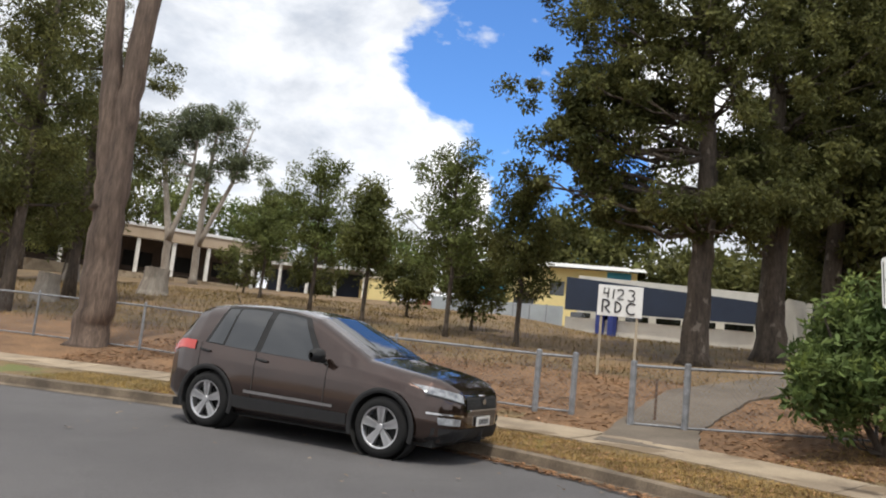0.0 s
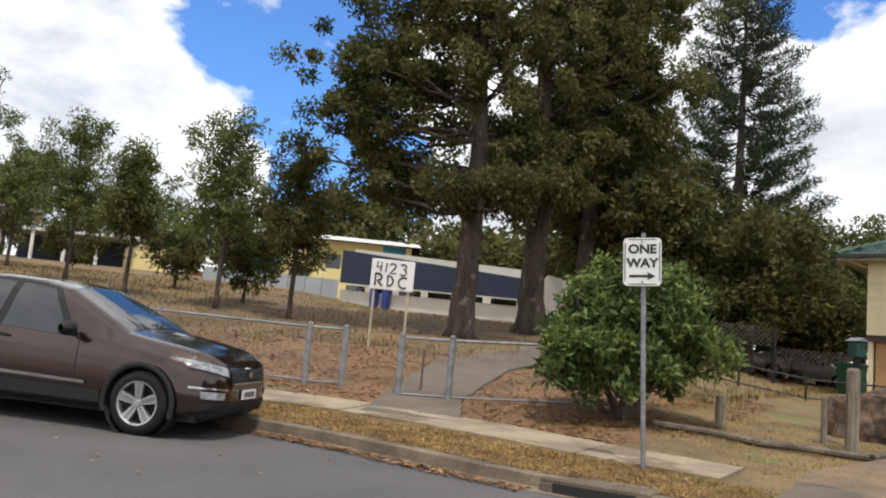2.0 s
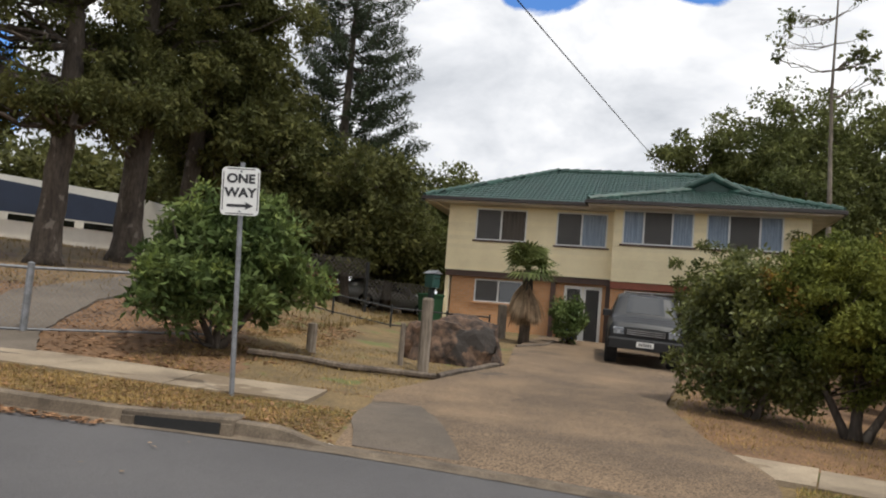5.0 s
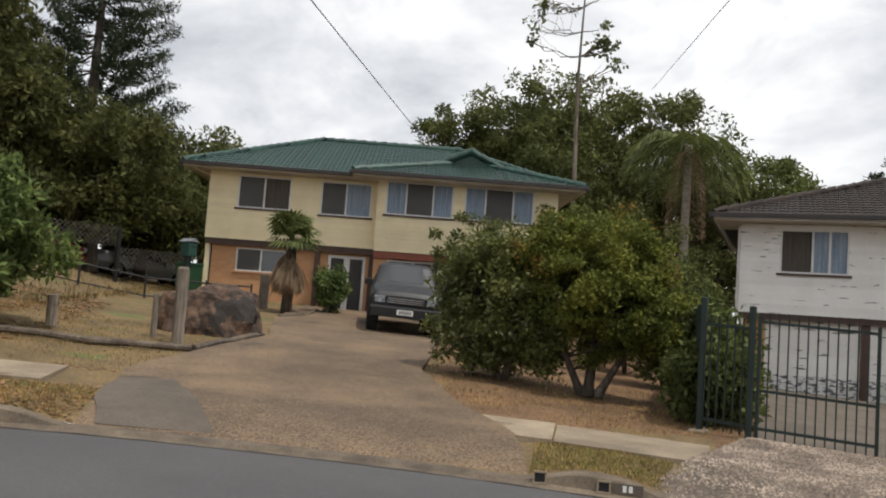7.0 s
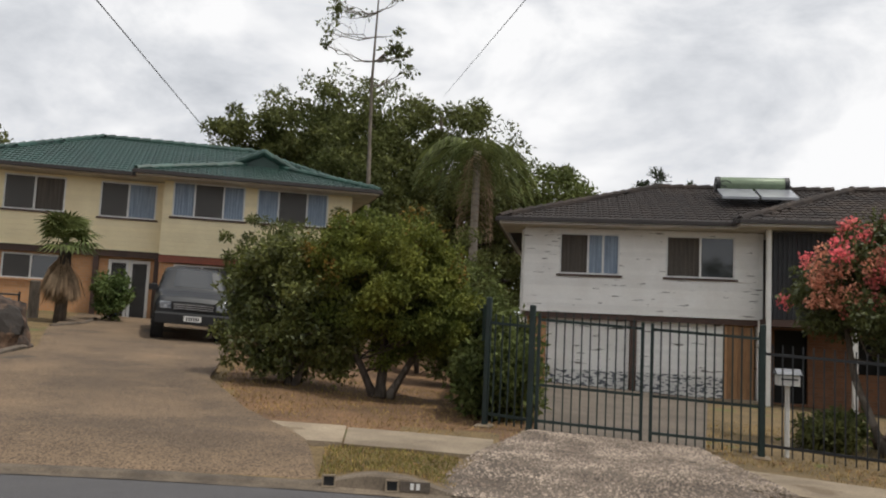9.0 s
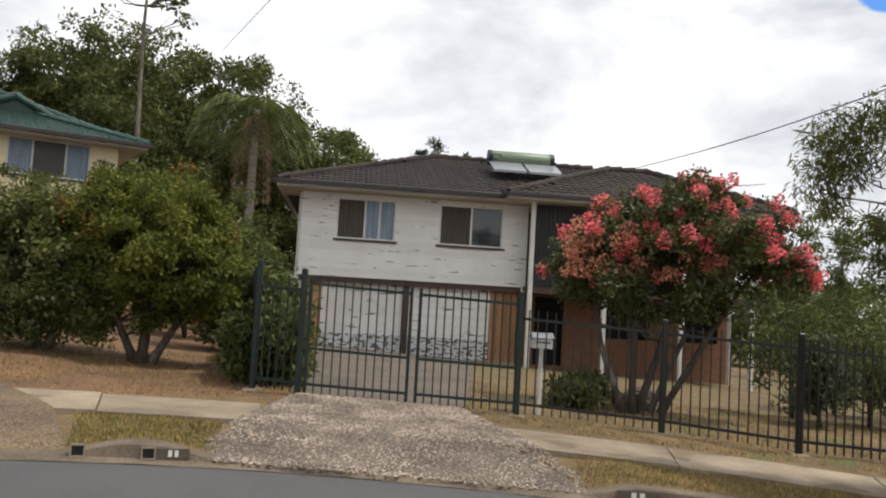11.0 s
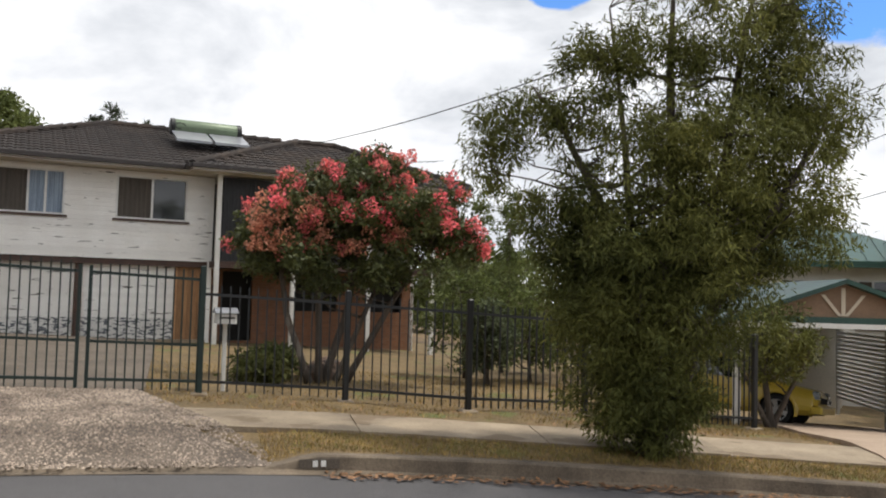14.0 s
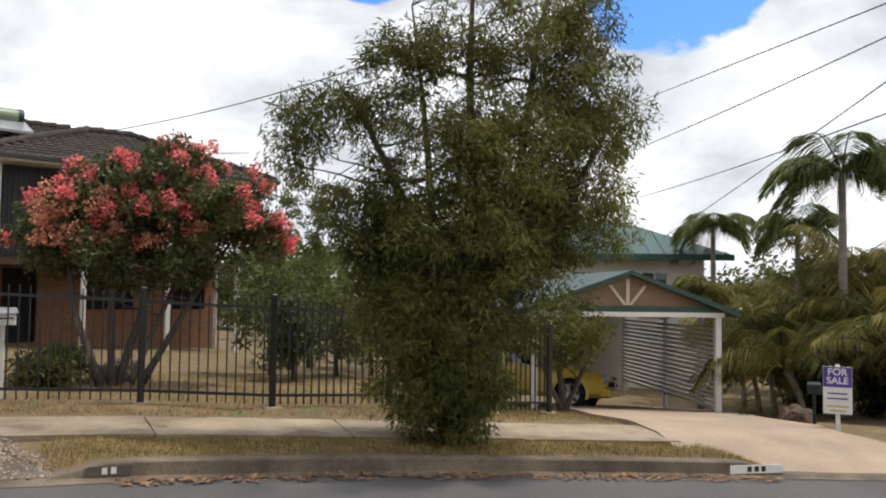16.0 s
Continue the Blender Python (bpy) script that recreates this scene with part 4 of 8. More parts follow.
# ironbark with twin stems by the school fence
x, y = -7.56, 19.7
tree("gum_tree", on(x, y, -0.1), "tall ironbark with two furrowed stems beside the fence", [[(0, 0, 0, 0.42), (0, 0, 0.9, 0.4), (-0.02, 0, 2.6, 0.37), (0.0, 0, 4.4, 0.31), (0.05, 0, 6.2, 0.27), (0.12, 0, 8.0, 0.25), (0.5, 0.4, 13, 0.18)], [(-0.1, 0, 3.2, 0.27), (-0.26, 0, 4.6, 0.25), (-0.42, -0.1, 6.4, 0.22), (-0.55, -0.1, 8.0, 0.2), (-1.3, 0, 13, 0.14)]],
     [(-1, 1, 13.8, 4, 4, 3, 1)], (0.16, 0.045), L_DARK, GUM, 90, 150, 0.6, 0.6, 10, 0.07, 3)
for k, (x, y, h, r) in enumerate([(-12.5, 25.5, 12, 2.6), (-13.0, 31, 12.5, 2.8)]):
    tree("gum_tree", on(x, y), "leafy gum hanging over the school fence", [[(0, 0, 0, 0.2), (0.1, 0, h * 0.45, 0.14), (0, 0.2, h * 0.85, 0.06)]], [(0, 0, h * 0.72, r, r, h * 0.24, 2), (r * 0.2, 0, h * 0.45, r * 0.85, r * 0.8, h * 0.17, 1.2), (-r * 0.2, 0, h * 0.27, r * 0.9, r * 0.9, h * 0.13, 1.8)], (0.17, 0.06), L_DARK, BARK, 150, 150, 0.5, 0.5, 22, 0.05, 230 + k, group="gums over the fence", shell=0.35)
# dark wood at the street's western end
for k, (x, y, h, r) in enumerate([(-24, 34, 15, 4.2), (-20, 40, 13, 4), (-19.5, 46, 11, 2.6), (-28, 48, 16, 5), (-33, 42, 15, 5), (-31, 64, 14, 4.5)]):
    tree("gum_tree", on(x, y), "dark spreading gum at the edge of the school grounds", [[(0, 0, 0, 0.28), (0.2, 0, h * 0.45, 0.2), (0, 0.2, h * 0.85, 0.08)]],
         [(0, 0, h * 0.68, r, r, h * 0.27, 2), (r * 0.3, 0, h * 0.42, r * 0.8, r * 0.8, h * 0.16, 1), (-r * 0.1, 0, h * 0.25, r * 0.9, r * 0.9, h * 0.14, 1.5)], (0.3, 0.1), L_GUM if k % 2 else L_DARK, BARK, 80, 110, 0.85, 0.4, 12, 0.08, 20 + k, group="trees at the western end")
# slender pale gums
for k, (x, y, h, bl) in enumerate([(-18.1, 57.6, 12.5, [(-1.5, 0, 9.5, 2.6, 2.4, 2.6, 1), (0.6, 0, 11, 1.6, 1.6, 1.6, 0.6)]), (-17.9, 64.0, 14.6, [(0.2, 0, 12.6, 2.9, 2.4, 2.0, 1), (2.2, 0, 9.6, 2.6, 2.0, 1.6, 0.8), (-0.5, 0, 8.5, 1.4, 1.4, 1.2, 0.3)])]):
    tree("pale_gum", on(x, y, -0.1), "slender pale-barked gum with a thin airy crown", [[(0, 0, 0, 0.3), (-0.1, 0, 3.5, 0.24), (-0.9 + k, 0, h * 0.6, 0.16), (-1.2 + k * 1.6, 0, h * 0.95, 0.05)], [(-0.05, 0, 3.0, 0.2), (0.9 + k, 0, h * 0.55, 0.14), (1.0 + 2 * k, 0, h * 0.85, 0.05)]],
         bl, (0.26, 0.075), L_PALE, PALEBARK, 150, 85, 0.6, 0.7, 24, 0.07, 40 + k, group="pale gums", shell=0.3)
# far bush behind the school
for k, (x, y, h, r) in enumerate([(-20, 105, 13, 9), (-8, 110, 11, 8), (-34, 100, 14, 9), (3, 104, 10, 7), (-48, 92, 16, 9), (12, 66, 11, 5), (19, 60, 7, 5), (26, 56, 8, 5.5), (33, 56, 12, 5), (38, 44, 9, 4)]):
    tree("far_tree", on(x, y), "broad green tree on the rise behind the school", [[(0, 0, 0, 0.4), (0, 0, h * 0.7, 0.15)]], [(0, 0, h * 0.6, r, r * 0.7, h * 0.36, 1)], (0.6, 0.24), (L_LUSH, L_LUSH, L_YOUNG, L_YOUNG, L_YOUNG, L_DARK, L_DARK, L_DARK, L_GUM, L_GUM)[k], BARK, 80, 80, 1.5, 0.2, 6, 0.1, 50 + k, group="trees behind the school")
# row of young trees on the slope
young = [(-4.99, 35.5, 6.7, 2.1, 1), (-2.4, 30.4, 5.4, 1.15, 0), (0.53, 27.85, 6.6, 1.9, 1), (2.69, 26.5, 5.4, 1.55, 2), (-8.6, 43, 6.0, 1.8, 1)]
for k, (x, y, h, r, kind) in enumerate(young):
    tree("young_tree", on(x, y, -0.05), "young street tree with a slim dark stem and tapering crown", [[(0, 0, 0, 0.085), (0.03, 0, h * 0.3, 0.07), (-0.1, 0, h * 0.75, 0.04), (-0.15, 0, h * 0.97, 0.012)]],
         [(0, 0, h * 0.47, r, r, h * 0.2, 1.5), (-0.05, 0, h * 0.64, r * 0.95, r * 0.95, h * 0.17, 1.5), (-0.15, 0, h * 0.83, r * 0.68, r * 0.68, h * 0.16, 1.0)], (0.17, 0.055), (L_GUM, L_YOUNG, L_DARK)[kind], BARK, 150, 75, 0.38, 0.4, 30, 0.022, 60 + k, group="young trees on the slope", shell=0.35)
# low shrubs among them
for k, (x, y, r, h) in enumerate([(-6.5, 46, 1.6, 2.6), (-1.0, 36, 1.2, 2.6), (1.5, 31, 1.1, 3.4), (-11, 50, 2.0, 3.0)]):
    tree("shrub", on(x, y), "loose dark shrub among the young trees", [[(0, 0, 0, 0.06), (0.1, 0, h * 0.6, 0.03)]], [(0, 0, h * 0.55, r, r, h * 0.42, 1)], (0.2, 0.08), L_DARK, BARK, 34, 120, 0.4, 0.2, 8, 0.02, 70 + k, category="shrub", group="shrubs among the young trees")
# great dark trees by the path
big = [(7.4, 23.9, 17, 0.42, [(-2.6, 1, 8.6, 3.4, 3.6, 2.6, 1.7), (-1.5, 0, 12.5, 4.4, 4.2, 3.4, 1.8), (0.6, -1.0, 9.2, 2.6, 2.2, 2.4, 1.4), (0.8, -0.5, 6.4, 2.4, 2.6, 1.6, 0.8), (-2.9, 1.0, 5.4, 2.6, 2.4, 1.6, 1.4), (-1.0, 1.5, 4.4, 2.2, 2.0, 0.9, 0.7), (-2.0, 0.5, 10.6, 3.2, 3.2, 1.8, 1.2), (0.2, -1.2, 4.3, 2.6, 1.6, 1.0, 0.9), (-1.9, 0.2, 7.3, 2.4, 2.2, 1.5, 1.6), (-3.6, 0.6, 7.0, 1.4, 1.4, 1.5, 0.8)], 0.18),
       (10.4, 26.2, 18, 0.5, [(0.5, 0, 11, 4.2, 4.2, 3.8, 2), (0.6, 0.5, 6.4, 3.6, 3.4, 2.2, 1.5), (0.5, 0, 15, 4, 4, 2.5, 1), (-0.5, -1.4, 4.8, 2.6, 1.6, 1.1, 0.8)], 0.2),
       (12.6, 27.0, 16, 0.38, [(0.6, 0, 9.2, 3.8, 3.6, 3.0, 1.6), (1.4, 1, 5.2, 3.0, 2.6, 2.0, 1.3), (1.6, 0, 13, 3.4, 3.4, 2.6, 1)], 0.17)]
for k, (x, y, h, r, bl, br) in enumerate(big):
    tree("shade_tree", on(x, y, -0.1), "great dark shade tree with a stout trunk and drooping boughs", [[(0, 0, 0, r), (0.0, 0, 2.0, r * 0.78), (0.1, 0, 5.0, r * 0.66), (-0.2, 0, h * 0.6, r * 0.4), (0, 0, h * 0.9, r * 0.12)]],
         bl, (0.17, 0.075), L_DARK, BARK, 520, 150, 0.42, 0.35, 90, 0.07, 80 + k, group="great trees by the path", shell=0.35)


def pine(name, base, label, h, r, seed, leaf_m):
    rng = random.Random(seed)
    T = thing(name, Matrix.Translation(base), label, "pine tree")
    wood = MB()
    wood.tube([(0, 0, h * k / 10) for k in range(11)], [0.34 * (1 - k / 10.4) for k in range(11)], 10, rough=0.05)
    cs, rs, ct = [], [], []
    z = h * 0.16
    while z < h * 0.98:
        f = 1 - (z / h)
        ln = r * (0.22 + 0.95 * f ** 0.8)
        for q in range(6):
            a = q * math.pi / 3 + z * 2.3 + rng.uniform(-0.25, 0.25)
            l = ln * rng.uniform(0.75, 1.1)
            pts = [Vector((math.cos(a) * l * t, math.sin(a) * l * t, z - 0.5 * l * t * (1 - t) + 0.22 * l * t * t)) for t in (0, 0.25, 0.5, 0.75, 1.0)]
            wood.tube(pts, [0.05, 0.04, 0.03, 0.02, 0.01], 5)
            m = max(3, int(l / 0.26))
            for j in range(m):
                t = 0.25 + 0.75 * (j + 0.5) / m
                p = Vector((math.cos(a) * l * t, math.sin(a) * l * t, z - 0.5 * l * t * (1 - t) + 0.22 * l * t * t + 0.06))
                cs.append(p)
                rs.append((0.33, 0.33, 0.2))
                ct.append(60)
        z += h * 0.042
    part("trunk", wood, BARK, T, smooth=True)
    part("crown", leaf_cloud("crown", cs, rs, ct, 0.2, 0.045, leaf_m, -0.5, 0, seed), None, T)
    return T


pine("hoop_pine", on(21.8, 31.7), "tall dark hoop pine with tiered upturned branches", 18.0, 4.5, 7, L_PINE)
for k, (x, y, h, r, lm) in enumerate([(27.5, 36, 8.5, 3.0, L_GUM), (30.5, 34.0, 8.5, 2.4, L_GUM), (17.0, 30.5, 9, 2.8, L_DARK), (24.5, 36.5, 7, 2.8, L_DARK), (19.0, 37.5, 10, 3.6, L_GUM), (16.5, 33.5, 9, 3.2, L_GUM), (19.5, 29.5, 6.0, 2.4, L_GUM), (22.5, 33.5, 7, 2.8, L_DARK), (25.5, 30.5, 5.0, 1.8, L_GUM), (15.0, 29.0, 5.5, 2.2, L_DARK), (14.2, 27.0, 8.5, 2.8, L_DARK), (18.6, 26.2, 6.5, 2.6, L_DARK), (22.6, 28.6, 6.0, 2.4, L_DARK), (20.5, 31.5, 6.5, 2.6, L_DARK), (25.5, 33.5, 6.0, 2.6, L_DARK)]):
    tree("garden_tree", on(x, y), "dense dark tree behind the neighbouring yard", [[(0, 0, 0, 0.22), (0.1, 0, h * 0.5, 0.15), (0, 0, h * 0.85, 0.05)]], [(0, 0, h * 0.64, r, r, h * 0.32, 2), (0, 0, h * 0.36, r * 0.85, r * 0.85, h * 0.18, 1)], (0.26, 0.11), lm, BARK, 105, 120, 0.62, 0.3, 18, 0.06, 90 + k, group="trees behind the yard")
# bright bush beside the one-way sign
x, y = 6.55, 12.45
tree("bush", on(x, y), "lush bright-green broadleaf bush beside the footpath", [[(0, 0, 0, 0.07), (0.2, 0, 1.2, 0.04), (0.4, 0.1, 2.2, 0.015)], [(0, 0, 0, 0.06), (-0.5, 0.1, 1.0, 0.035), (-0.9, 0, 1.9, 0.012)], [(0.1, 0, 0, 0.06), (0.8, -0.2, 1.0, 0.035), (1.1, -0.2, 1.7, 0.012)]],
     [(0, 0, 1.15, 1.35, 1.3, 0.95, 2), (0.1, 0, 1.9, 1.0, 1.0, 0.65, 1), (1.0, -0.3, 1.35, 0.6, 0.6, 0.7, 0.6), (-0.9, -0.3, 0.9, 0.6, 0.6, 0.6, 0.6)], (0.16, 0.055), L_LUSH, BARK, 170, 95, 0.26, -0.25, 30, 0.018, 101, category="bush", min_z=0.12,
     sub=("fresh_growth", mat("fresh_leaf", (0.27, 0.33, 0.085), (0.17, 0.23, 0.06), 0.6, 2, 9, 0.2, 0, rand=-0.3, trans=0.4), 0.3, 26, 0.13, 0.045, 0.14, 0.9, "pale fresh leaf tips"))
# round olive bush by the driveway, with a looser glossy one grown into it
def across(az, rows):
    """Crown blobs given as (across, height, half width, half height, share), spread over a line square to the heading az."""
    a = radians(az + 90)
    return [(math.sin(a) * u, math.cos(a) * u, z, ru, ru, rz, sh) for u, z, ru, rz, sh in rows]


tree("bush", on(13.0, 5.35), "large rounded olive-green bush with rusty patches over the lawn", [[(0, 0, 0, 0.09), (0.1, 0, 1.0, 0.06), (0.2, 0, 2.2, 0.02)], [(0.1, -0.1, 0, 0.07), (0.4, -0.6, 1.0, 0.04)], [(0, 0.1, 0, 0.07), (-0.3, 0.5, 1.0, 0.04)]],
     across(75, [(0.0, 1.9, 1.2, 1.1, 4), (0.55, 1.55, 0.85, 0.85, 1.6), (-0.5, 1.8, 0.9, 0.95, 1.6), (0.2, 1.2, 1.0, 0.7, 1.2)]), (0.07, 0.036), L_ROUND, BARK, 430, 190, 0.2, 0.0, 26, 0.02, 102, category="bush", shell=0.82, min_z=0.45,
     sub=("rusty_foliage", L_RUST, 0.06, 70, 0.07, 0.036, 0.25, 1.6, "rust-brown leaf tips"))
tree("bush", on(12.55, 6.75), "loose dark-green glossy bush leaning over the driveway", [[(0, 0, 0, 0.06), (0.1, 0.1, 1.2, 0.04), (0.1, 0.1, 2.3, 0.012)], [(0.1, 0, 0, 0.05), (-0.3, 0.5, 1.2, 0.03), (-0.3, 0.7, 2.0, 0.01)], [(0, -0.1, 0, 0.05), (0.2, -0.5, 1.2, 0.03)]],
     across(75, [(0.0, 1.35, 0.95, 1.05, 3), (-0.55, 1.0, 0.7, 0.9, 1.4), (0.6, 1.2, 0.8, 1.0, 1.6), (-0.2, 2.1, 0.6, 0.5, 0.8), (0.2, 0.5, 1.0, 0.45, 1.2)]), (0.09, 0.04), mat("glossy_leaf", (0.17, 0.18, 0.045), (0.075, 0.092, 0.026), 0.55, 0.9, 9, 0.2, 0, rand=-0.45, trans=0.3), BARK, 340, 90, 0.22, 0.1, 50, 0.016, 105, category="bush", shell=0.5, min_z=0.1)
# coral-flowered tree in the fenced yard
x, y = 14.1, -2.35
tree("flowering_tree", on(x, y), "spreading small tree covered in coral-pink blossom", [[(-0.1, 0.3, 0, 0.06), (0, 0.7, 1.1, 0.05), (0, 0.9, 2.4, 0.02)], [(0, 0.05, 0, 0.07), (0, -0.3, 1.2, 0.055), (0, -0.6, 3.2, 0.02)], [(0, -0.3, 0, 0.06), (-0.1, -1.0, 1.3, 0.045), (0, -1.8, 2.5, 0.015)], [(-0.1, 0.15, 0, 0.06), (-0.1, 0.2, 1.4, 0.05), (0.1, 0.1, 2.8, 0.02)], [(0.1, -0.15, 0, 0.05), (0.2, -0.7, 1.3, 0.04), (0, -1.3, 2.9, 0.015)]],
     across(98, [(-0.7, 2.45, 0.85, 0.75, 1.5), (0.2, 2.85, 1.05, 0.8, 2.2), (1.2, 2.75, 1.0, 0.7, 2.0), (1.95, 2.5, 0.55, 0.6, 0.8), (0.75, 3.45, 0.6, 0.4, 0.7), (-0.3, 1.9, 0.9, 0.45, 0.8), (1.1, 1.85, 1.0, 0.4, 0.8), (-1.2, 2.1, 0.45, 0.5, 0.4)]), (0.085, 0.04), mat("blossom_tree_leaf", (0.13, 0.145, 0.045), (0.065, 0.08, 0.028), 0.55, 0.8, 9, 0.2, 0, rand=-0.4, trans=0.3), BARK, 330, 130, 0.24, 0.2, 70, 0.022, 103, shell=0.55,
     sub=("blossom", L_FLOWER, 0.5, 85, 0.055, 0.05, 0.14, 2.2, "coral-pink flower clusters"))
tw = bpy.data.objects["flowering_tree"]
rng = random.Random(9)
part("faded_blossom", leaf_cloud("faded_blossom", [(-0.75 + 0.4 * rng.random(), 1.3 - 2.4 * rng.random(), 2.1 + 0.8 * rng.random()) for _ in range(50)], [0.13] * 50, [40] * 50, 0.055, 0.05, L_FADED, 0, 0, 9), None, tw, "faded orange-pink flower clusters")
# weeping tree on the verge
x, y = 8.15, -4.75


def swing(u, z, r, back=0.0):
    return (-0.5 * u + 0.87 * back, -0.866 * u - 0.5 * back, z, r)


tree("weeping_tree", on(x, y), "weeping bottlebrush-like tree, branches sweeping to the ground",
     [[swing(0, 0, 0.1), swing(-0.1, 1.2, 0.085), swing(-0.45, 2.4, 0.055), swing(-0.95, 3.4, 0.03), swing(-1.3, 3.9, 0.01)], [swing(0, 0, 0.1), swing(0.05, 1.4, 0.09), swing(0.2, 2.8, 0.06, 0.2), swing(0.15, 4.3, 0.035, 0.2), swing(0.2, 5.6, 0.01)], [swing(0.05, 0, 0.1), swing(0.3, 1.5, 0.075), swing(0.7, 3.0, 0.05), swing(0.9, 4.5, 0.028), swing(1.2, 5.5, 0.01)], [swing(0.05, 0, 0.09), swing(0.5, 1.4, 0.06, -0.2), swing(1.2, 2.6, 0.04, -0.2), swing(1.7, 3.5, 0.012)], [swing(-0.05, 0, 0.08), swing(-0.2, 1.6, 0.055, 0.3), swing(-0.3, 3.2, 0.035, 0.3), swing(-0.5, 4.8, 0.01, 0.2)]],
     across(120, [(-0.1, 0.65, 0.75, 0.6, 3.2), (-0.1, 1.35, 0.98, 0.7, 4.0), (0.1, 2.1, 1.25, 0.7, 4.0), (-0.7, 1.9, 0.55, 0.6, 1.0), (1.1, 2.45, 0.9, 0.8, 2.4), (-0.85, 2.5, 0.6, 0.55, 0.9), (0.35, 3.1, 1.3, 0.75, 2.6), (1.35, 3.5, 0.7, 0.8, 1.4), (-1.0, 3.55, 0.7, 0.42, 0.7), (-1.65, 3.25, 0.34, 0.5, 0.5), (0.3, 4.2, 1.2, 0.65, 1.3), (1.2, 4.5, 0.65, 0.65, 0.8), (-0.6, 4.25, 0.5, 0.45, 0.4), (0.5, 5.15, 1.1, 0.5, 0.8)]), (0.088, 0.016), L_WILLOW, BARK, 1250, 120, 0.23, 1.0, 130, 0.018, 104, shell=0.4, min_z=0.1)


# ---- palms ----
def frond(length, droop, leaflets, leaf_l, leaf_w, rng, up=0.5, vee=0.5):
    """A feather frond along +x as (stem points, leaflet quads)."""
    pts = []
    for k in range(9):
        t = k / 8
        pts.append(Vector((length * t * (1 - 0.18 * t * droop), 0, length * (up * t - droop * t * t))))
    quads = []
    for k in range(leaflets):
        t = 0.14 + 0.84 * k / leaflets
        i = min(7, int(t * 8))
        p = pts[i].lerp(pts[i + 1], t * 8 - i)
        ln = leaf_l * (0.55 + 0.9 * math.sin(math.pi * min(1, t * 0.9 + 0.1))) * rng.uniform(0.8, 1.15)
        for s in (1, -1):
            d = Vector((0.55, s, -0.25 - vee * rng.random())).normalized()
            q = p + d * ln + Vector((0, 0, -0.25 * ln))
            mid = p + d * ln * 0.5
            w = Vector((leaf_w, 0, 0.3 * leaf_w))
            quads.append((p, mid + w, q, mid - w))
    return pts, quads


def palm(name, base, label, h, trunk_r, n, length, leaf_m, bark, seed, droop=0.75, up=0.6, leaf_l=0.5, leaf_w=0.025, skirt=0, lean=(0, 0), group="", leaflets=34):
    rng = random.Random(seed)
    T = thing(name, Matrix.Translation(base), label, "palm tree", group)
    wood = MB()
    pts = [Vector((lean[0] * t * t, lean[1] * t * t, h * t)) for t in [k / 12 for k in range(13)]]
    wood.tube(pts, [trunk_r * (1.25 if k == 0 else 1 - 0.3 * k / 12 + (0.05 if k % 2 else 0)) for k in range(13)], 10, rough=0.03)
    part("trunk", wood, bark, T, smooth=True)
    top = pts[-1]
    for k in range(n):
        a = k * 2.399 + rng.uniform(-0.2, 0.2)
        e = rng.uniform(0.15, 1.0)
        stem, quads = frond(length * rng.uniform(0.8, 1.1), droop * rng.uniform(0.8, 1.25), leaflets, leaf_l, leaf_w, rng, up * (0.3 + 1.2 * e))
        m = Matrix.Translation(top) @ Matrix.Rotation(a, 4, "Z")
        f = MB()
        f.tube([m @ p for p in stem], [0.022 * (1 - 0.85 * j / 8) for j in range(9)], 5)
        for q in quads:
            f.add([m @ p for p in q], [(0, 1, 2, 3)])
        part("frond", f, leaf_m, T)
    for k in range(skirt):
        a = k * 2.399
        stem, quads = frond(length * 0.8, 1.6, 16, leaf_l * 0.8, leaf_w, rng, 0.05)
        m = Matrix.Translation(top - Vector((0, 0, 0.15 + 0.3 * rng.random()))) @ Matrix.Rotation(a, 4, "Z") @ Matrix.Scale(0.42, 4, (1, 0, 0))
        f = MB()
        f.tube([m @ p for p in stem], [0.02 * (1 - 0.8 * j / 8) for j in range(9)], 5)
        for q in quads:
            f.add([m @ p for p in q], [(0, 1, 2, 3)])
        part("dead_frond", f, L_DEAD, T, "dry brown hanging frond")
    return T


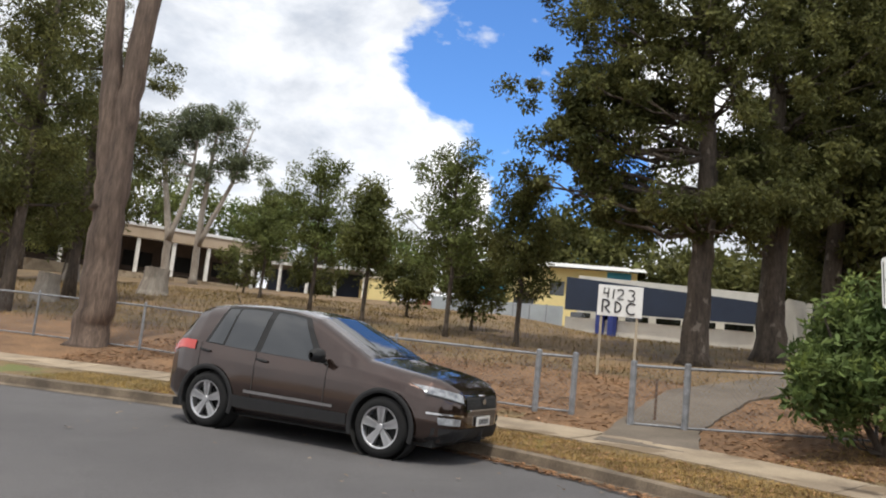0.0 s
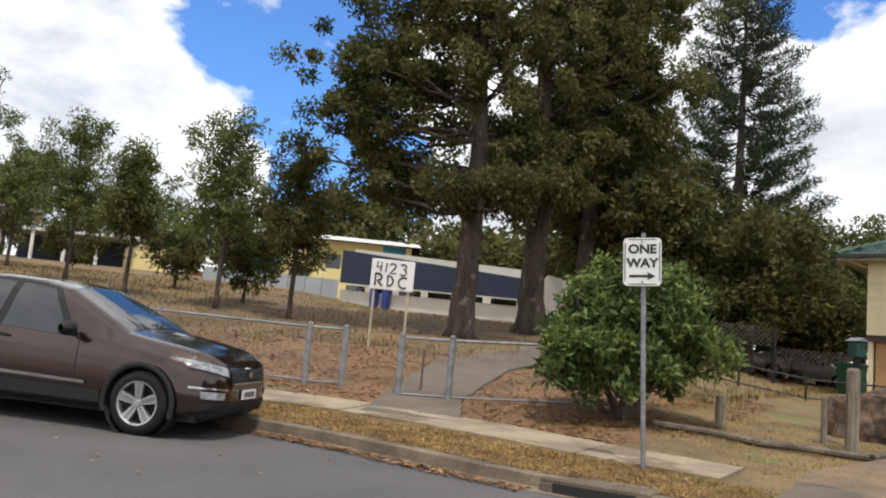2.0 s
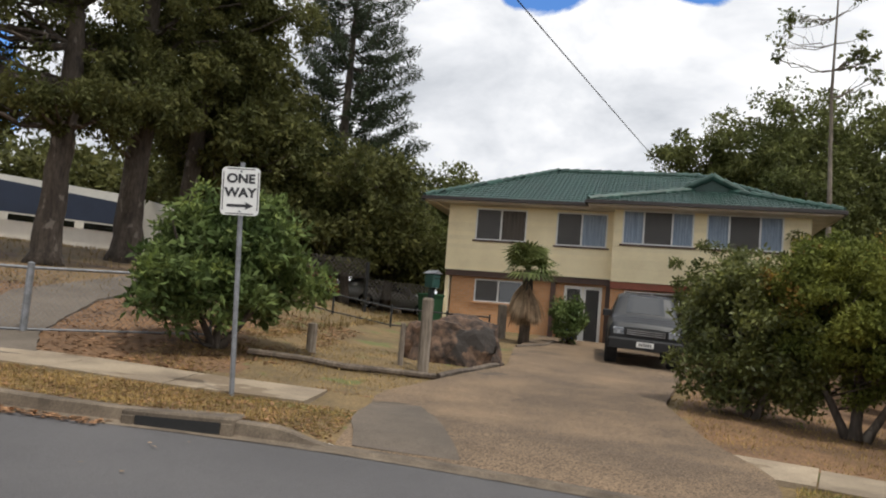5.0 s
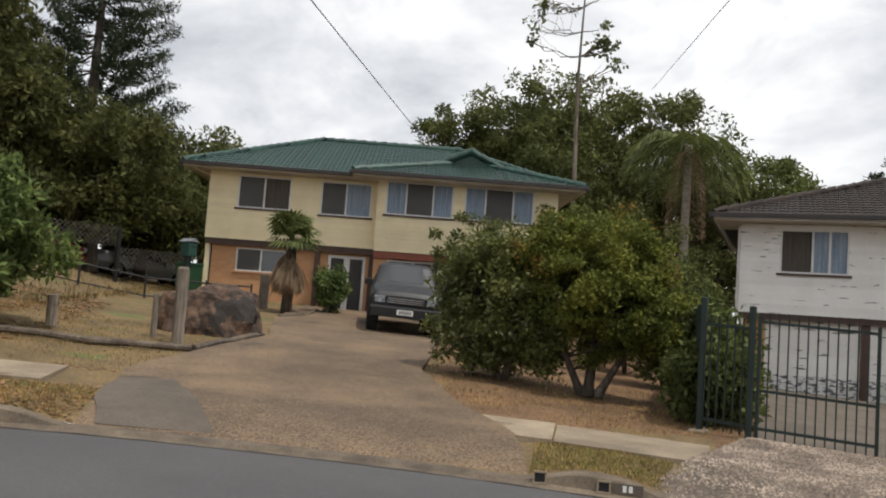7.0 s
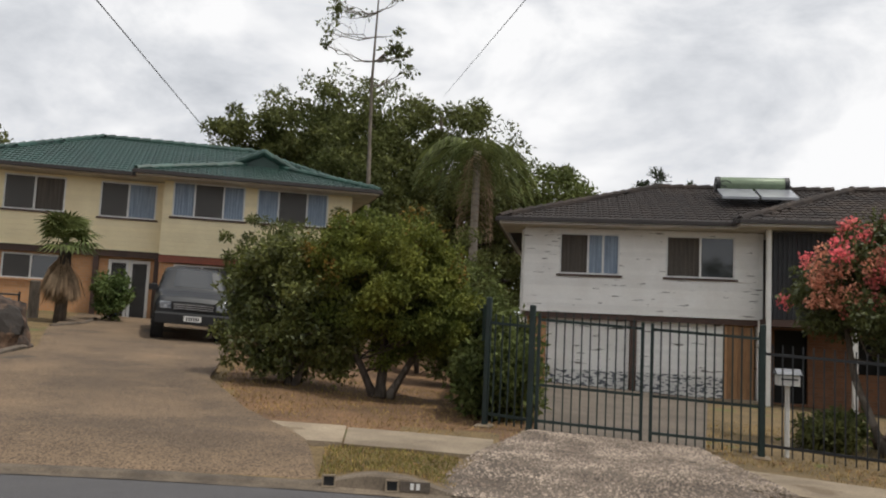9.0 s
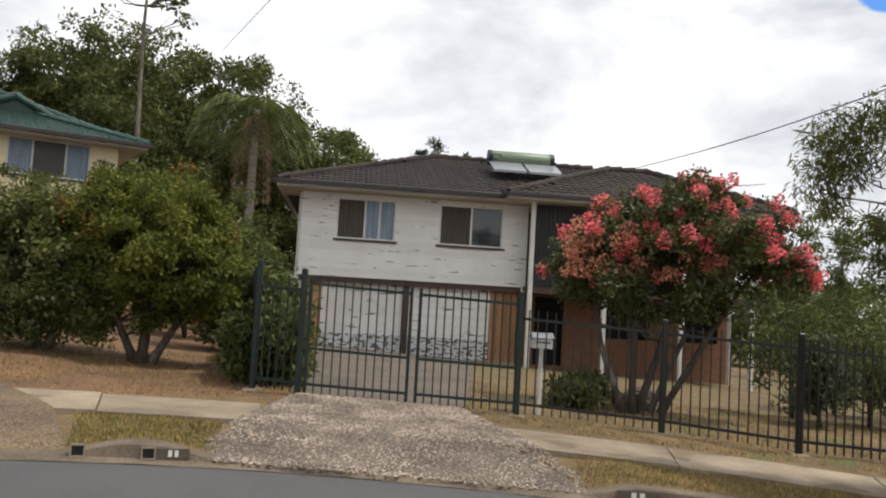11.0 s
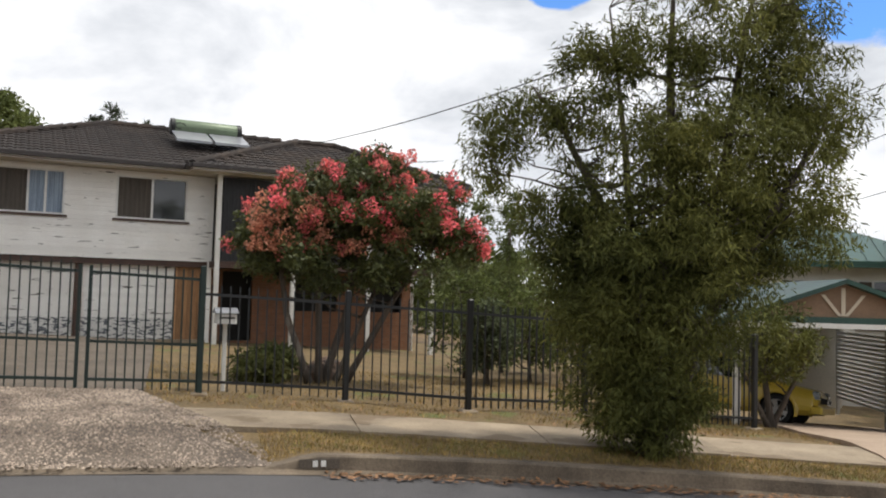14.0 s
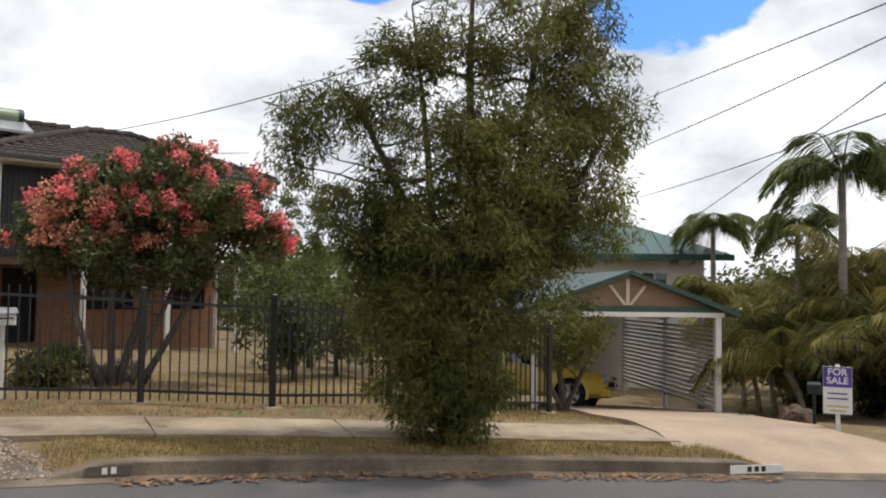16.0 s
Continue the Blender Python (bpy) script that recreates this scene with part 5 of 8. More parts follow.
def fan_palm(base, label, h, seed):
    """A small fan palm: round pleated leaves on stalks above a shaggy dead skirt."""
    rng = random.Random(seed)
    T = thing("fan_palm", Matrix.Translation(base), label, "palm tree")
    wood = MB()
    wood.tube([(0, 0, 0), (0.05, 0, h * 0.4), (0.0, 0, h)], [0.17, 0.13, 0.15], 10, rough=0.08)
    part("trunk", wood, BARK, T, smooth=True)
    for kind, count in (("frond", 30), ("dead_frond", 26)):
        for k in range(count):
            a = k * 2.399
            e = rng.uniform(-0.2, 1.3) if kind == "frond" else rng.uniform(-1.5, -1.0)
            st = (0.42 if kind == "frond" else 0.45) * rng.uniform(0.6, 1.2)
            d = Vector((math.cos(a) * math.cos(e), math.sin(a) * math.cos(e), math.sin(e)))
            side = Vector((-math.sin(a), math.cos(a), 0))
            o = Vector((0, 0, h - (0 if kind == "frond" else rng.uniform(0.0, 0.3))))
            tip = o + d * st
            f = MB()
            f.tube([o, tip], [0.015, 0.01], 5)
            upv = side.cross(d)
            for j in range(15):
                b = (j - 7) / 7 * (1.75 if kind == "frond" else 0.42)
                r = (0.66 if kind == "frond" else 0.85) * (1 - 0.12 * abs(j - 7) / 7) * rng.uniform(0.9, 1.08)
                dd = d * math.cos(b) + side * math.sin(b)
                q = tip + dd * r + Vector((0, 0, -0.12 * r - (0.12 if kind == "frond" else 0.1)))
                md = tip + dd * r * 0.55
                w = (dd.cross(upv)).normalized() * 0.036
                f.add([tip, md + w, q, md - w], [(0, 1, 2, 3)])
            part(kind, f, L_PALM if kind == "frond" else L_DEAD, T, "" if kind == "frond" else "dry brown hanging fan leaf")
    return T


fan_palm(on(17.85, 16.3, -0.05), "small fan palm with green crown and shaggy dry skirt", 2.1, 4)
PALMBARK = mat("palm_bark", (0.3, 0.26, 0.21), (0.2, 0.17, 0.14), 0.9, 2, 20, 0.2, 0.3, stretch=(0.3, 0.3, 3))
palm("palm", on(33.0, 9.9), "drooping palm with dry skirt behind the bush", 8.6, 0.2, 22, 3.0, L_PALM, PALMBARK, 5, droop=1.15, up=0.55, leaf_l=0.6, leaf_w=0.035, skirt=16)
for k, (x, y, h, n, ln) in enumerate([(19.98, -21.41, 5.56, 15, 1.55), (16.20, -20.69, 5.19, 14, 1.50), (11.81, -16.47, 5.31, 22, 1.85)]):
    palm("palm", on(x, y, -0.1), "slim tall palm with feathery arching fronds", h, 0.1, n, ln, L_PALM, PALMBARK, 10 + k, droop=1.15, up=0.9, leaf_l=0.5, leaf_w=0.024, group="palms by the carport", leaflets=52)
palm("yucca", on(14.4, -15.0, -0.1), "small yucca-like palm with drooping sword leaves", 2.9, 0.08, 22, 0.75, L_GOLD, PALMBARK, 77, droop=1.1, up=0.9, leaf_l=0.22, leaf_w=0.02, leaflets=20)
for k, (x, y, h) in enumerate([(13.6, -16.5, 2.0), (12.9, -17.6, 2.4), (15.2, -19.0, 2.6), (10.9, -17.0, 2.2), (9.8, -15.6, 1.5), (10.4, -19.2, 2.8), (8.6, -17.0, 2.2), (13.2, -20.5, 3.0), (17.0, -19.4, 3.2), (9.0, -20.0, 3.2), (7.0, -18.2, 2.6), (12.0, -15.4, 1.2), (11.2, -14.4, 1.0), (14.8, -17.4, 1.6), (8.2, -15.2, 1.4), (12.2, -18.6, 3.4), (14.6, -21.4, 4.0), (10.0, -21.5, 4.2)]):
    palm("cane_palm", on(x, y, -0.1), "golden cane palm with yellow-green feathery fronds", h, 0.07, 16, 2.0, L_GOLD, PALMBARK, 30 + k, droop=0.85, up=0.9, leaf_l=0.45, leaf_w=0.015, lean=(0.3, 0.2), group="cane palm thicket", leaflets=44)
for k, (x, y, h, r) in enumerate([(14, -23.5, 4.5, 2.2), (9, -23, 4.6, 2.6), (19.5, -25.5, 4.5, 2.4), (5, -22, 4.5, 2.4), (12, -19, 2.4, 1.5), (16.5, -22.5, 4.6, 2.4), (11.5, -22.5, 4.8, 2.4), (14.5, -19.5, 2.6, 1.6), (9.4, -18.4, 2.6, 1.6), (7.0, -20.5, 3.4, 2.0)]):
    tree("garden_tree", on(x, y), "dense dark garden greenery behind the palms", [[(0, 0, 0, 0.12), (0, 0, h * 0.7, 0.05)]], [(0, 0, h * 0.5, r, r, h * 0.48, 1)], (0.22, 0.08), L_DARK, BARK, 80, 130, 0.5, 0.3, 10, 0.03, 140 + k, group="greenery behind the palms", min_z=0.2)

# trees behind the houses
for k, (x, y, h, r, lm) in enumerate([(40.0, 23.6, 12.4, 3.4, L_GUM), (41.0, 20.2, 15.2, 4.4, L_GUM), (43.0, 15.0, 15.0, 4.4, L_GUM), (44.5, 9.6, 11.0, 3.6, L_YOUNG), (41.0, 12.5, 10, 3.6, L_DARK), (36, 17, 9, 3.0, L_GUM), (39, 17.5, 12, 4, L_GUM)]):
    tree("garden_tree", on(x, y), "broad leafy tree rising behind the houses", [[(0, 0, 0, 0.26), (0.2, 0, h * 0.45, 0.2), (0, 0, h * 0.85, 0.06)]], [(0, 0, h * 0.74, r, r, h * 0.2, 2), (0.5, -1.0, h * 0.52, r * 0.9, r * 0.9, h * 0.2, 1.3), (0, 0, h * 0.3, r * 0.8, r * 0.8, h * 0.2, 0.7)], (0.26, 0.11), lm, BARK, 170, 130, 0.7, 0.2, 22, 0.08, 160 + k, group="trees behind the houses", shell=0.5)
tree("garden_tree", on(42.3, 3.1), "tip of a conifer behind the tiled roof", [[(0, 0, 0, 0.2), (0, 0, 9, 0.04)]], [(0, 0, 8.6, 1.3, 1.3, 1.5, 1), (0.2, -0.6, 6, 1.5, 1.6, 1.6, 1)], (0.22, 0.06), L_PINE, BARK, 50, 100, 0.35, -0.6, 12, 0.03, 171)
tree("garden_tree", on(33.5, -13.0), "pale leafy treetop behind the tiled roof", [[(0, 0, 0, 0.15), (0, 0, 5, 0.04)]], [(0, 0, 5.6, 1.6, 1.8, 1.2, 1), (0, 0, 3.2, 2, 2, 1.5, 1)], (0.18, 0.07), L_YOUNG, BARK, 50, 110, 0.4, 0.2, 12, 0.03, 172)
# distant treetops beyond the back yards
for k, (x, y, h, r) in enumerate([(56, 30, 9, 6), (60, 18, 9, 6), (60, 4, 6.5, 6), (60, -9, 6.0, 6), (57, -21, 6.2, 6), (52, -32, 6.0, 6), (44, -41, 6.5, 6), (36, -47, 7, 6), (27, -51, 7, 6), (40, -26, 5.2, 3.5), (46, -15, 5.0, 3.5), (17, -48, 7, 6)]):
    tree("far_tree", on(x, y), "hazy green treetop beyond the back yards", [[(0, 0, 0, 0.3), (0, 0, h * 0.7, 0.1)]], [(0, 0, h * 0.52, r, r, h * 0.48, 1)], (0.5, 0.2), L_GUM if k % 2 else L_YOUNG, BARK, 60, 80, 1.2, 0.2, 5, 0.08, 250 + k, group="trees beyond the yards")
# sparse tall tree with bare limbs
tree("bare_tree", on(33.3, 14.8), "tall half-bare tree with sparse leaf tufts", [[(0, 0, 0, 0.13), (0.05, 0, 6, 0.1), (0, 0.1, 11, 0.065), (0.1, 0, 16.5, 0.02)]],
     [(0.2, -0.9, 12.7, 0.9, 1.0, 0.9, 2), (0, 1.8, 14.6, 1.0, 1.4, 0.7, 1.6), (0, -0.8, 15.5, 1.0, 1.2, 0.8, 1.4), (0, 2.4, 13.2, 0.5, 0.6, 0.4, 0.5), (0, -1.4, 11.6, 0.3, 0.6, 0.3, 0.4)], (0.22, 0.12), L_GUM, TIMBER, 34, 24, 0.3, 0.3, 30, 0.04, 173, shell=0.2)
# shrubs between the two houses
for k, (x, y, h, r, lm) in enumerate([(17.6, 5.6, 2.6, 1.2, L_YOUNG), (20.5, 7.5, 3.2, 1.5, L_DARK), (23, 9.5, 4.2, 1.8, L_YOUNG), (27, 12, 5.0, 2.2, L_DARK), (30, 9.2, 5.0, 2.2, L_GUM), (26, 8.2, 3.4, 1.4, L_DARK), (12.6, 3.3, 1.1, 0.5, L_YOUNG), (13.9, 3.7, 1.6, 0.6, L_YOUNG), (22.5, 13.2, 3.8, 1.5, L_GUM)]):
    tree("shrub", on(x, y), "tangled leafy shrub along the boundary", [[(0, 0, 0, 0.05), (0.1, 0, h * 0.6, 0.02)], [(0, 0, 0, 0.04), (-0.2, 0.2, h * 0.5, 0.02)]], [(0, 0, h * 0.5, r, r, h * 0.48, 1)], (0.13, 0.055), lm, BARK, 80, 120, 0.32, 0.2, 14, 0.015, 180 + k, category="shrub", group="boundary shrubs", min_z=0.1)
# shrubs in the fenced yard
for k, (x, y, h, r, lm) in enumerate([(13.4, -1.2, 0.42, 0.35, L_DARK), (14.6, -1.5, 0.4, 0.32, L_YOUNG), (15.8, -6.6, 1.9, 0.95, L_YOUNG), (17.2, -8.0, 2.6, 1.4, L_GUM), (19.0, -9.6, 2.8, 1.5, L_PALE), (14.9, -5.4, 1.5, 0.45, L_PALE), (21.5, -11.5, 3.0, 1.6, L_DARK), (16.2, -5.4, 2.4, 1.0, L_YOUNG), (18.4, -7.0, 2.6, 1.2, L_GUM), (15.3, -8.6, 2.2, 1.0, L_GUM)]):
    tree("shrub", on(x, y), "straggly garden shrub behind the dark fence", [[(0, 0, 0, 0.04), (0.1, 0, h * 0.6, 0.015)], [(0, 0, 0, 0.03), (-0.2, 0.2, h * 0.7, 0.01)]], [(0, 0, h * 0.55, r, r, h * 0.45, 1)], (0.11, 0.04), lm, BARK, 60, 60, 0.25, 0.3, 26, 0.013, 200 + k, category="shrub", group="yard shrubs", min_z=0.1)
tree("shrub", on(19.8, 16.35), "small glossy shrub beside the front door", [[(0, 0, 0, 0.04), (0.05, 0, 0.8, 0.02)]], [(0, 0, 0.8, 0.55, 0.55, 0.65, 1)], (0.13, 0.06), L_LUSH, BARK, 40, 80, 0.2, 0.1, 10, 0.012, 215, category="shrub", min_z=0.15)
tree("shrub", on(12.2, -9.4, -0.02), "ragged shrub growing at the carport's corner", [[(0, 0, 0, 0.07), (0.1, 0.1, 1.0, 0.04), (0, 0, 1.9, 0.01)], [(0.05, 0, 0, 0.06), (-0.3, -0.3, 1.0, 0.03), (-0.5, -0.5, 1.7, 0.01)], [(0, 0.05, 0, 0.05), (0.2, 0.5, 1.1, 0.02)]], [(0, 0, 1.5, 0.75, 0.8, 0.75, 1)], (0.1, 0.03), L_WILLOW, BARK, 60, 80, 0.25, 0.6, 26, 0.015, 216, category="shrub", min_z=0.6)


# ---- fences ----
def link_mesh(m, l, h, step=0.09, w=0.0022):
    g = lattice(0, 0.06, l, h, 0, step, w)
    return [m @ Vector(p) for p in g.v], g.f


def rail_fence(name, posts, h, label, material, thick=0.03, spike=(), mesh=True, tall=()):
    F = thing(name, Matrix(), label, "fence")
    tops = []
    for k, (x, y) in enumerate(posts):
        z = height(x, y)
        hh = h + 0.07
        p = MB()
        r = 0.055 if k in tall else thick
        p.tube([(x, y, z - 0.1), (x, y, z + hh), (x, y, z + hh + 0.02)], [r, r, r * 0.4], 10)
        part("post", p, material, F)
        tops.append(Vector((x, y, z)))
    for a, b in zip(tops, tops[1:]):
        for hh, r in ((h, 0.024), (0.06, 0.018)):
            part("rail", MB().tube([a + Vector((0, 0, hh)), b + Vector((0, 0, hh))], r, 8), material, F)
        if mesh:
            d = b - a
            m = Matrix.Translation(a) @ Matrix(((d.normalized().x, -d.normalized().y, 0), (d.normalized().y, d.normalized().x, 0), (d.z / d.length, 0, 1))).to_4x4()
            v, f = link_mesh(m, d.length, h)
            tagged(part("chain_link", MB().add(v, f), material, F, "diamond wire mesh"), kind="stuff")
    return F


rail_fence("fence", [(-24.5, 24.4), (-20.5, 23.5), (-16.5, 22.4), (-12.6, 21.3), (-9.2, 20.5), (-6.4, 19.6), (-3.4, 18.2), (-0.6, 16.8), (2.0, 15.5), (2.61, 15.26)], 1.0, "low galvanised rail-and-wire school fence, slightly rusty", STEEL, tall=(8, 9))
rail_fence("fence", [(3.43, 14.39), (4.23, 14.08), (6.9, 13.3)], 1.0, "low galvanised rail-and-wire fence beside the path", STEEL, tall=(0, 1))
gp = thing("gate_post", Matrix.Translation(on(3.6, 14.5)), "short rusty gate stop inside the opening", "post")
part("post", MB().tube([(0.35, 0.35, -0.05), (0.35, 0.35, 0.8)], 0.022, 8), mat("rusty_steel", (0.16, 0.1, 0.07), None, 0.8, 4, 40, 0.3, 0.2), gp)


def picket_panel(F, a, b, h, material, gap=0.125, over=0.08, frame_in=True):
    """Square bars between two rails, from a to b in plan."""
    a, b = Vector(on(*a)), Vector(on(*b))
    d = b - a
    l = math.hypot(d.x, d.y)
    ux = Vector((d.x / l, d.y / l, d.z / l))
    flat = Vector((d.x / l, d.y / l, 0))
    m = Matrix((flat, Vector((-flat.y, flat.x, 0)), Vector((0, 0, 1)))).transposed().to_4x4()
    bar = MB().box(-0.009, -0.009, 0.06, 0.009, 0.009, h).mesh("bar", material)
    for z in (0.16, h - 0.14):
        r = MB()
        r.box(0, -0.018, 0, 1, 0.018, 0.036, Matrix.Translation(a + Vector((0, 0, z))) @ Matrix(((d.x, -flat.y, 0), (d.y, flat.x, 0), (d.z, 0, 1))).to_4x4())
        part("rail", r, material, F)
    n = int(l / gap)
    for k in range(1, n):
        o = part("bar", bar, None, F)
        o.matrix_local = Matrix.Translation(a + d * (k / n)) @ m


def steel_post(F, p, h, material, w=0.04):
    q = MB()
    x, y, z = on(*p)
    q.cbox(x - w, y - w, z - 0.1, x + w, y + w, z + h, 0.012)
    part("post", q, material, F)
    f = MB()
    f.cbox(x - 0.13, y - 0.11, z - 0.05, x + 0.13, y + 0.11, z + 0.035, 0.02)
    part("footing", f, CONCRETE, F, "pale concrete footing")


PL, PR = (11.22, 2.52), (11.69, -0.31)
G = thing("gate", Matrix(), "closed pair of dark green steel picket gates", "gate")
steel_post(G, PL, 1.66, GREENSTEEL, 0.038)
steel_post(G, PR, 1.66, GREENSTEEL, 0.038)
mid = ((PL[0] + PR[0]) / 2, (PL[1] + PR[1]) / 2)
for a, b in ((PL, mid), (mid, PR)):
    va, vb = np.array(a), np.array(b)
    u = (vb - va) / np.linalg.norm(vb - va)
    p, q = va + u * 0.09, vb - u * 0.03
    for e in (p, q):
        x, y, z = on(*e)
        part("gate_frame", MB().box(x - 0.02, y - 0.02, z + 0.05, x + 0.02, y + 0.02, z + 1.56), GREENSTEEL, G)
    picket_panel(G, tuple(p), tuple(q), 1.6, GREENSTEEL, 0.105)
    x, y, z = on(*((p + q) / 2))
    dx, dy = (q - p) / 2
    part("rail", MB().add([(x - dx, y - dy, z + 0.62 + (height(*p) - z)), (x + dx, y + dy, z + 0.62 + (height(*q) - z)), (x + dx, y + dy, z + 0.655 + (height(*q) - z)), (x - dx, y - dy, z + 0.655 + (height(*p) - z))], [(0, 1, 2, 3)]), GREENSTEEL, G)
fl = [PR, (11.5, -2.17), (10.95, -3.7), (11.2, -5.5), (11.35, -7.3), (11.6, -8.6)]
F = thing("fence", Matrix(), "dark steel picket fence along the front yard", "fence")
for p in fl[1:]:
    steel_post(F, p, 1.48, BLACKSTEEL)
for a, b in zip(fl, fl[1:]):
    picket_panel(F, a, b, 1.42, BLACKSTEEL, 0.11)
sl = [PL, (11.35, 3.15), (15.5, 4.5), (20.0, 5.5)]
F = thing("fence", Matrix(), "dark green steel fence with shade cloth along the boundary", "fence")
for p in sl[1:]:
    steel_post(F, p, 1.72, GREENSTEEL, 0.038)
picket_panel(F, sl[0], sl[1], 1.5, GREENSTEEL, 0.105)
for a, b in zip(sl[1:], sl[2:]):
    (x0, y0, z0), (x1, y1, z1) = on(*a), on(*b)
    part("shade_cloth", MB().grid([[(x0 + (x1 - x0) * k / 12, y0 + (y1 - y0) * k / 12 + 0.02 * math.sin(k * 1.7), z + (z1 - z0) * k / 12 + z0) for k in range(13)] for z in (0.05, 0.9, 1.65)]), mat("shade_cloth", (0.012, 0.04, 0.036), (0.008, 0.025, 0.023), 0.8, 2, 50, 0.2, 0.2), F, "dark green shade cloth")
# far yard fence with lattice
yf = [(10.5, 20.8), (12.2, 20.4), (13.9, 19.9), (15.6, 19.4), (17.3, 18.9), (18.7, 18.5)]
F = rail_fence("fence", yf, 0.55, "low dark rail fence across the back of the lawn", BLACKSTEEL, mesh=False)
lf = [(11.2, 25.0), (14.4, 24.2), (17.6, 23.4), (20.2, 22.8)]
F = thing("fence", Matrix(), "dark posts and weathered lattice screen by the parked cars", "fence")
for a, b in zip(lf, lf[1:]):
    (x0, y0, z0), (x1, y1, z1) = on(*a), on(*b)
    part("post", MB().box(x0 - 0.05, y0 - 0.05, z0 - 0.1, x0 + 0.05, y0 + 0.05, z0 + 1.7), BLACKSTEEL, F)
    l = math.hypot(x1 - x0, y1 - y0)
    g = lattice(0, 0.5, l, 1.15, 0, 0.16, 0.012)
    m = Matrix.Translation((x0, y0, z0)) @ Matrix.Rotation(math.atan2(y1 - y0, x1 - x0), 4, "Z")
    tagged(part("lattice", MB().add([m @ Vector(p) for p in g.v], g.f), mat("dark_lattice", (0.09, 0.08, 0.068), None, 0.9, 3, 30, 0.2, 0.1), F), kind="stuff")


# ---- vehicles ----
TYRE = mat("tyre_rubber", (0.009, 0.009, 0.0095), None, 0.95, 8, 60, 0.15, 0.1)
ALLOY = mat("alloy", (0.62, 0.62, 0.63), (0.5, 0.5, 0.52), 0.3, 6, 60, 0.08, 0.02, metal=0.8)
CLADDING = mat("black_cladding", (0.011, 0.011, 0.012), None, 0.75, 6, 80, 0.1, 0.05)
CHROME = mat("chrome", (0.75, 0.75, 0.76), None, 0.12, 4, 50, 0.03, 0, metal=1.0)
LAMPGLASS = mat("headlamp_glass", (0.36, 0.38, 0.4), (0.1, 0.11, 0.13), 0.08, 9, 40, 0.2, 0.05, coat=1.0)
REDLAMP = mat("red_lamp", (0.55, 0.03, 0.015), None, 0.15, 6, 50, 0.1, 0.02, coat=1.0)
PLATE = mat("number_plate", (0.75, 0.75, 0.73), None, 0.5, 6, 50, 0.03, 0)
INK = mat("dark_ink", (0.02, 0.02, 0.025), None, 0.6, 6, 50, 0.05, 0)


def lathe(profile, n=28, axis_y=0.0):
    """Revolve (radius, y) pairs round the y axis."""
    m = MB()
    m.grid([[(r * math.cos(2 * math.pi * k / n), axis_y + y, r * math.sin(2 * math.pi * k / n)) for k in range(n + 1)] for r, y in profile])
    return m


def wheel(parent, x, y, r, side, spokes=5):
    """A wheel whose outer face looks along side * y."""
    w = part("wheel", lathe([(r * 0.66, -0.02), (r * 0.7, 0.0), (r * 0.93, -0.012), (r, -0.045), (r, -0.185), (r * 0.93, -0.215), (r * 0.66, -0.2)]), TYRE, parent, smooth=True)
    w.matrix_local = Matrix.Translation((x, y, r)) @ (Matrix.Rotation(math.pi, 4, "Z") if side < 0 else Matrix()) @ Matrix()
    part("rim", lathe([(r * 0.7, -0.004), (r * 0.65, -0.001), (r * 0.64, -0.03), (r * 0.62, -0.12)]), ALLOY, w, smooth=True)
    part("brake_disc", lathe([(r * 0.62, -0.1), (0.001, -0.1)], 20), DARK, w)
    for k in range(spokes):
        a = 2 * math.pi * k / spokes + 0.3
        s = MB()
        for off in (-0.11, 0.11):
            p0, p1 = a + off * 1.3, a + off * 0.9
            c0 = Vector((math.cos(p0) * r * 0.12, -0.02, math.sin(p0) * r * 0.12))
            c1 = Vector((math.cos(p1) * r * 0.66, -0.008, math.sin(p1) * r * 0.66))
            t = Vector((-math.sin(a), 0, math.cos(a)))
            wi, wo = t * r * 0.07, t * r * 0.1
            b = Vector((0, -0.05, 0))
            s.add([c0 - wi, c0 + wi, c1 + wo, c1 - wo, c0 - wi + b, c0 + wi + b, c1 + wo + b, c1 - wo + b], [(0, 1, 2, 3), (0, 4, 5, 1), (1, 5, 6, 2), (2, 6, 7, 3), (3, 7, 4, 0)])
        part("spoke", s, ALLOY, w)
    part("hub_cap", lathe([(0.001, 0.0), (r * 0.11, -0.003), (r * 0.13, -0.02), (r * 0.13, -0.06)], 16), ALLOY, w)
    return w


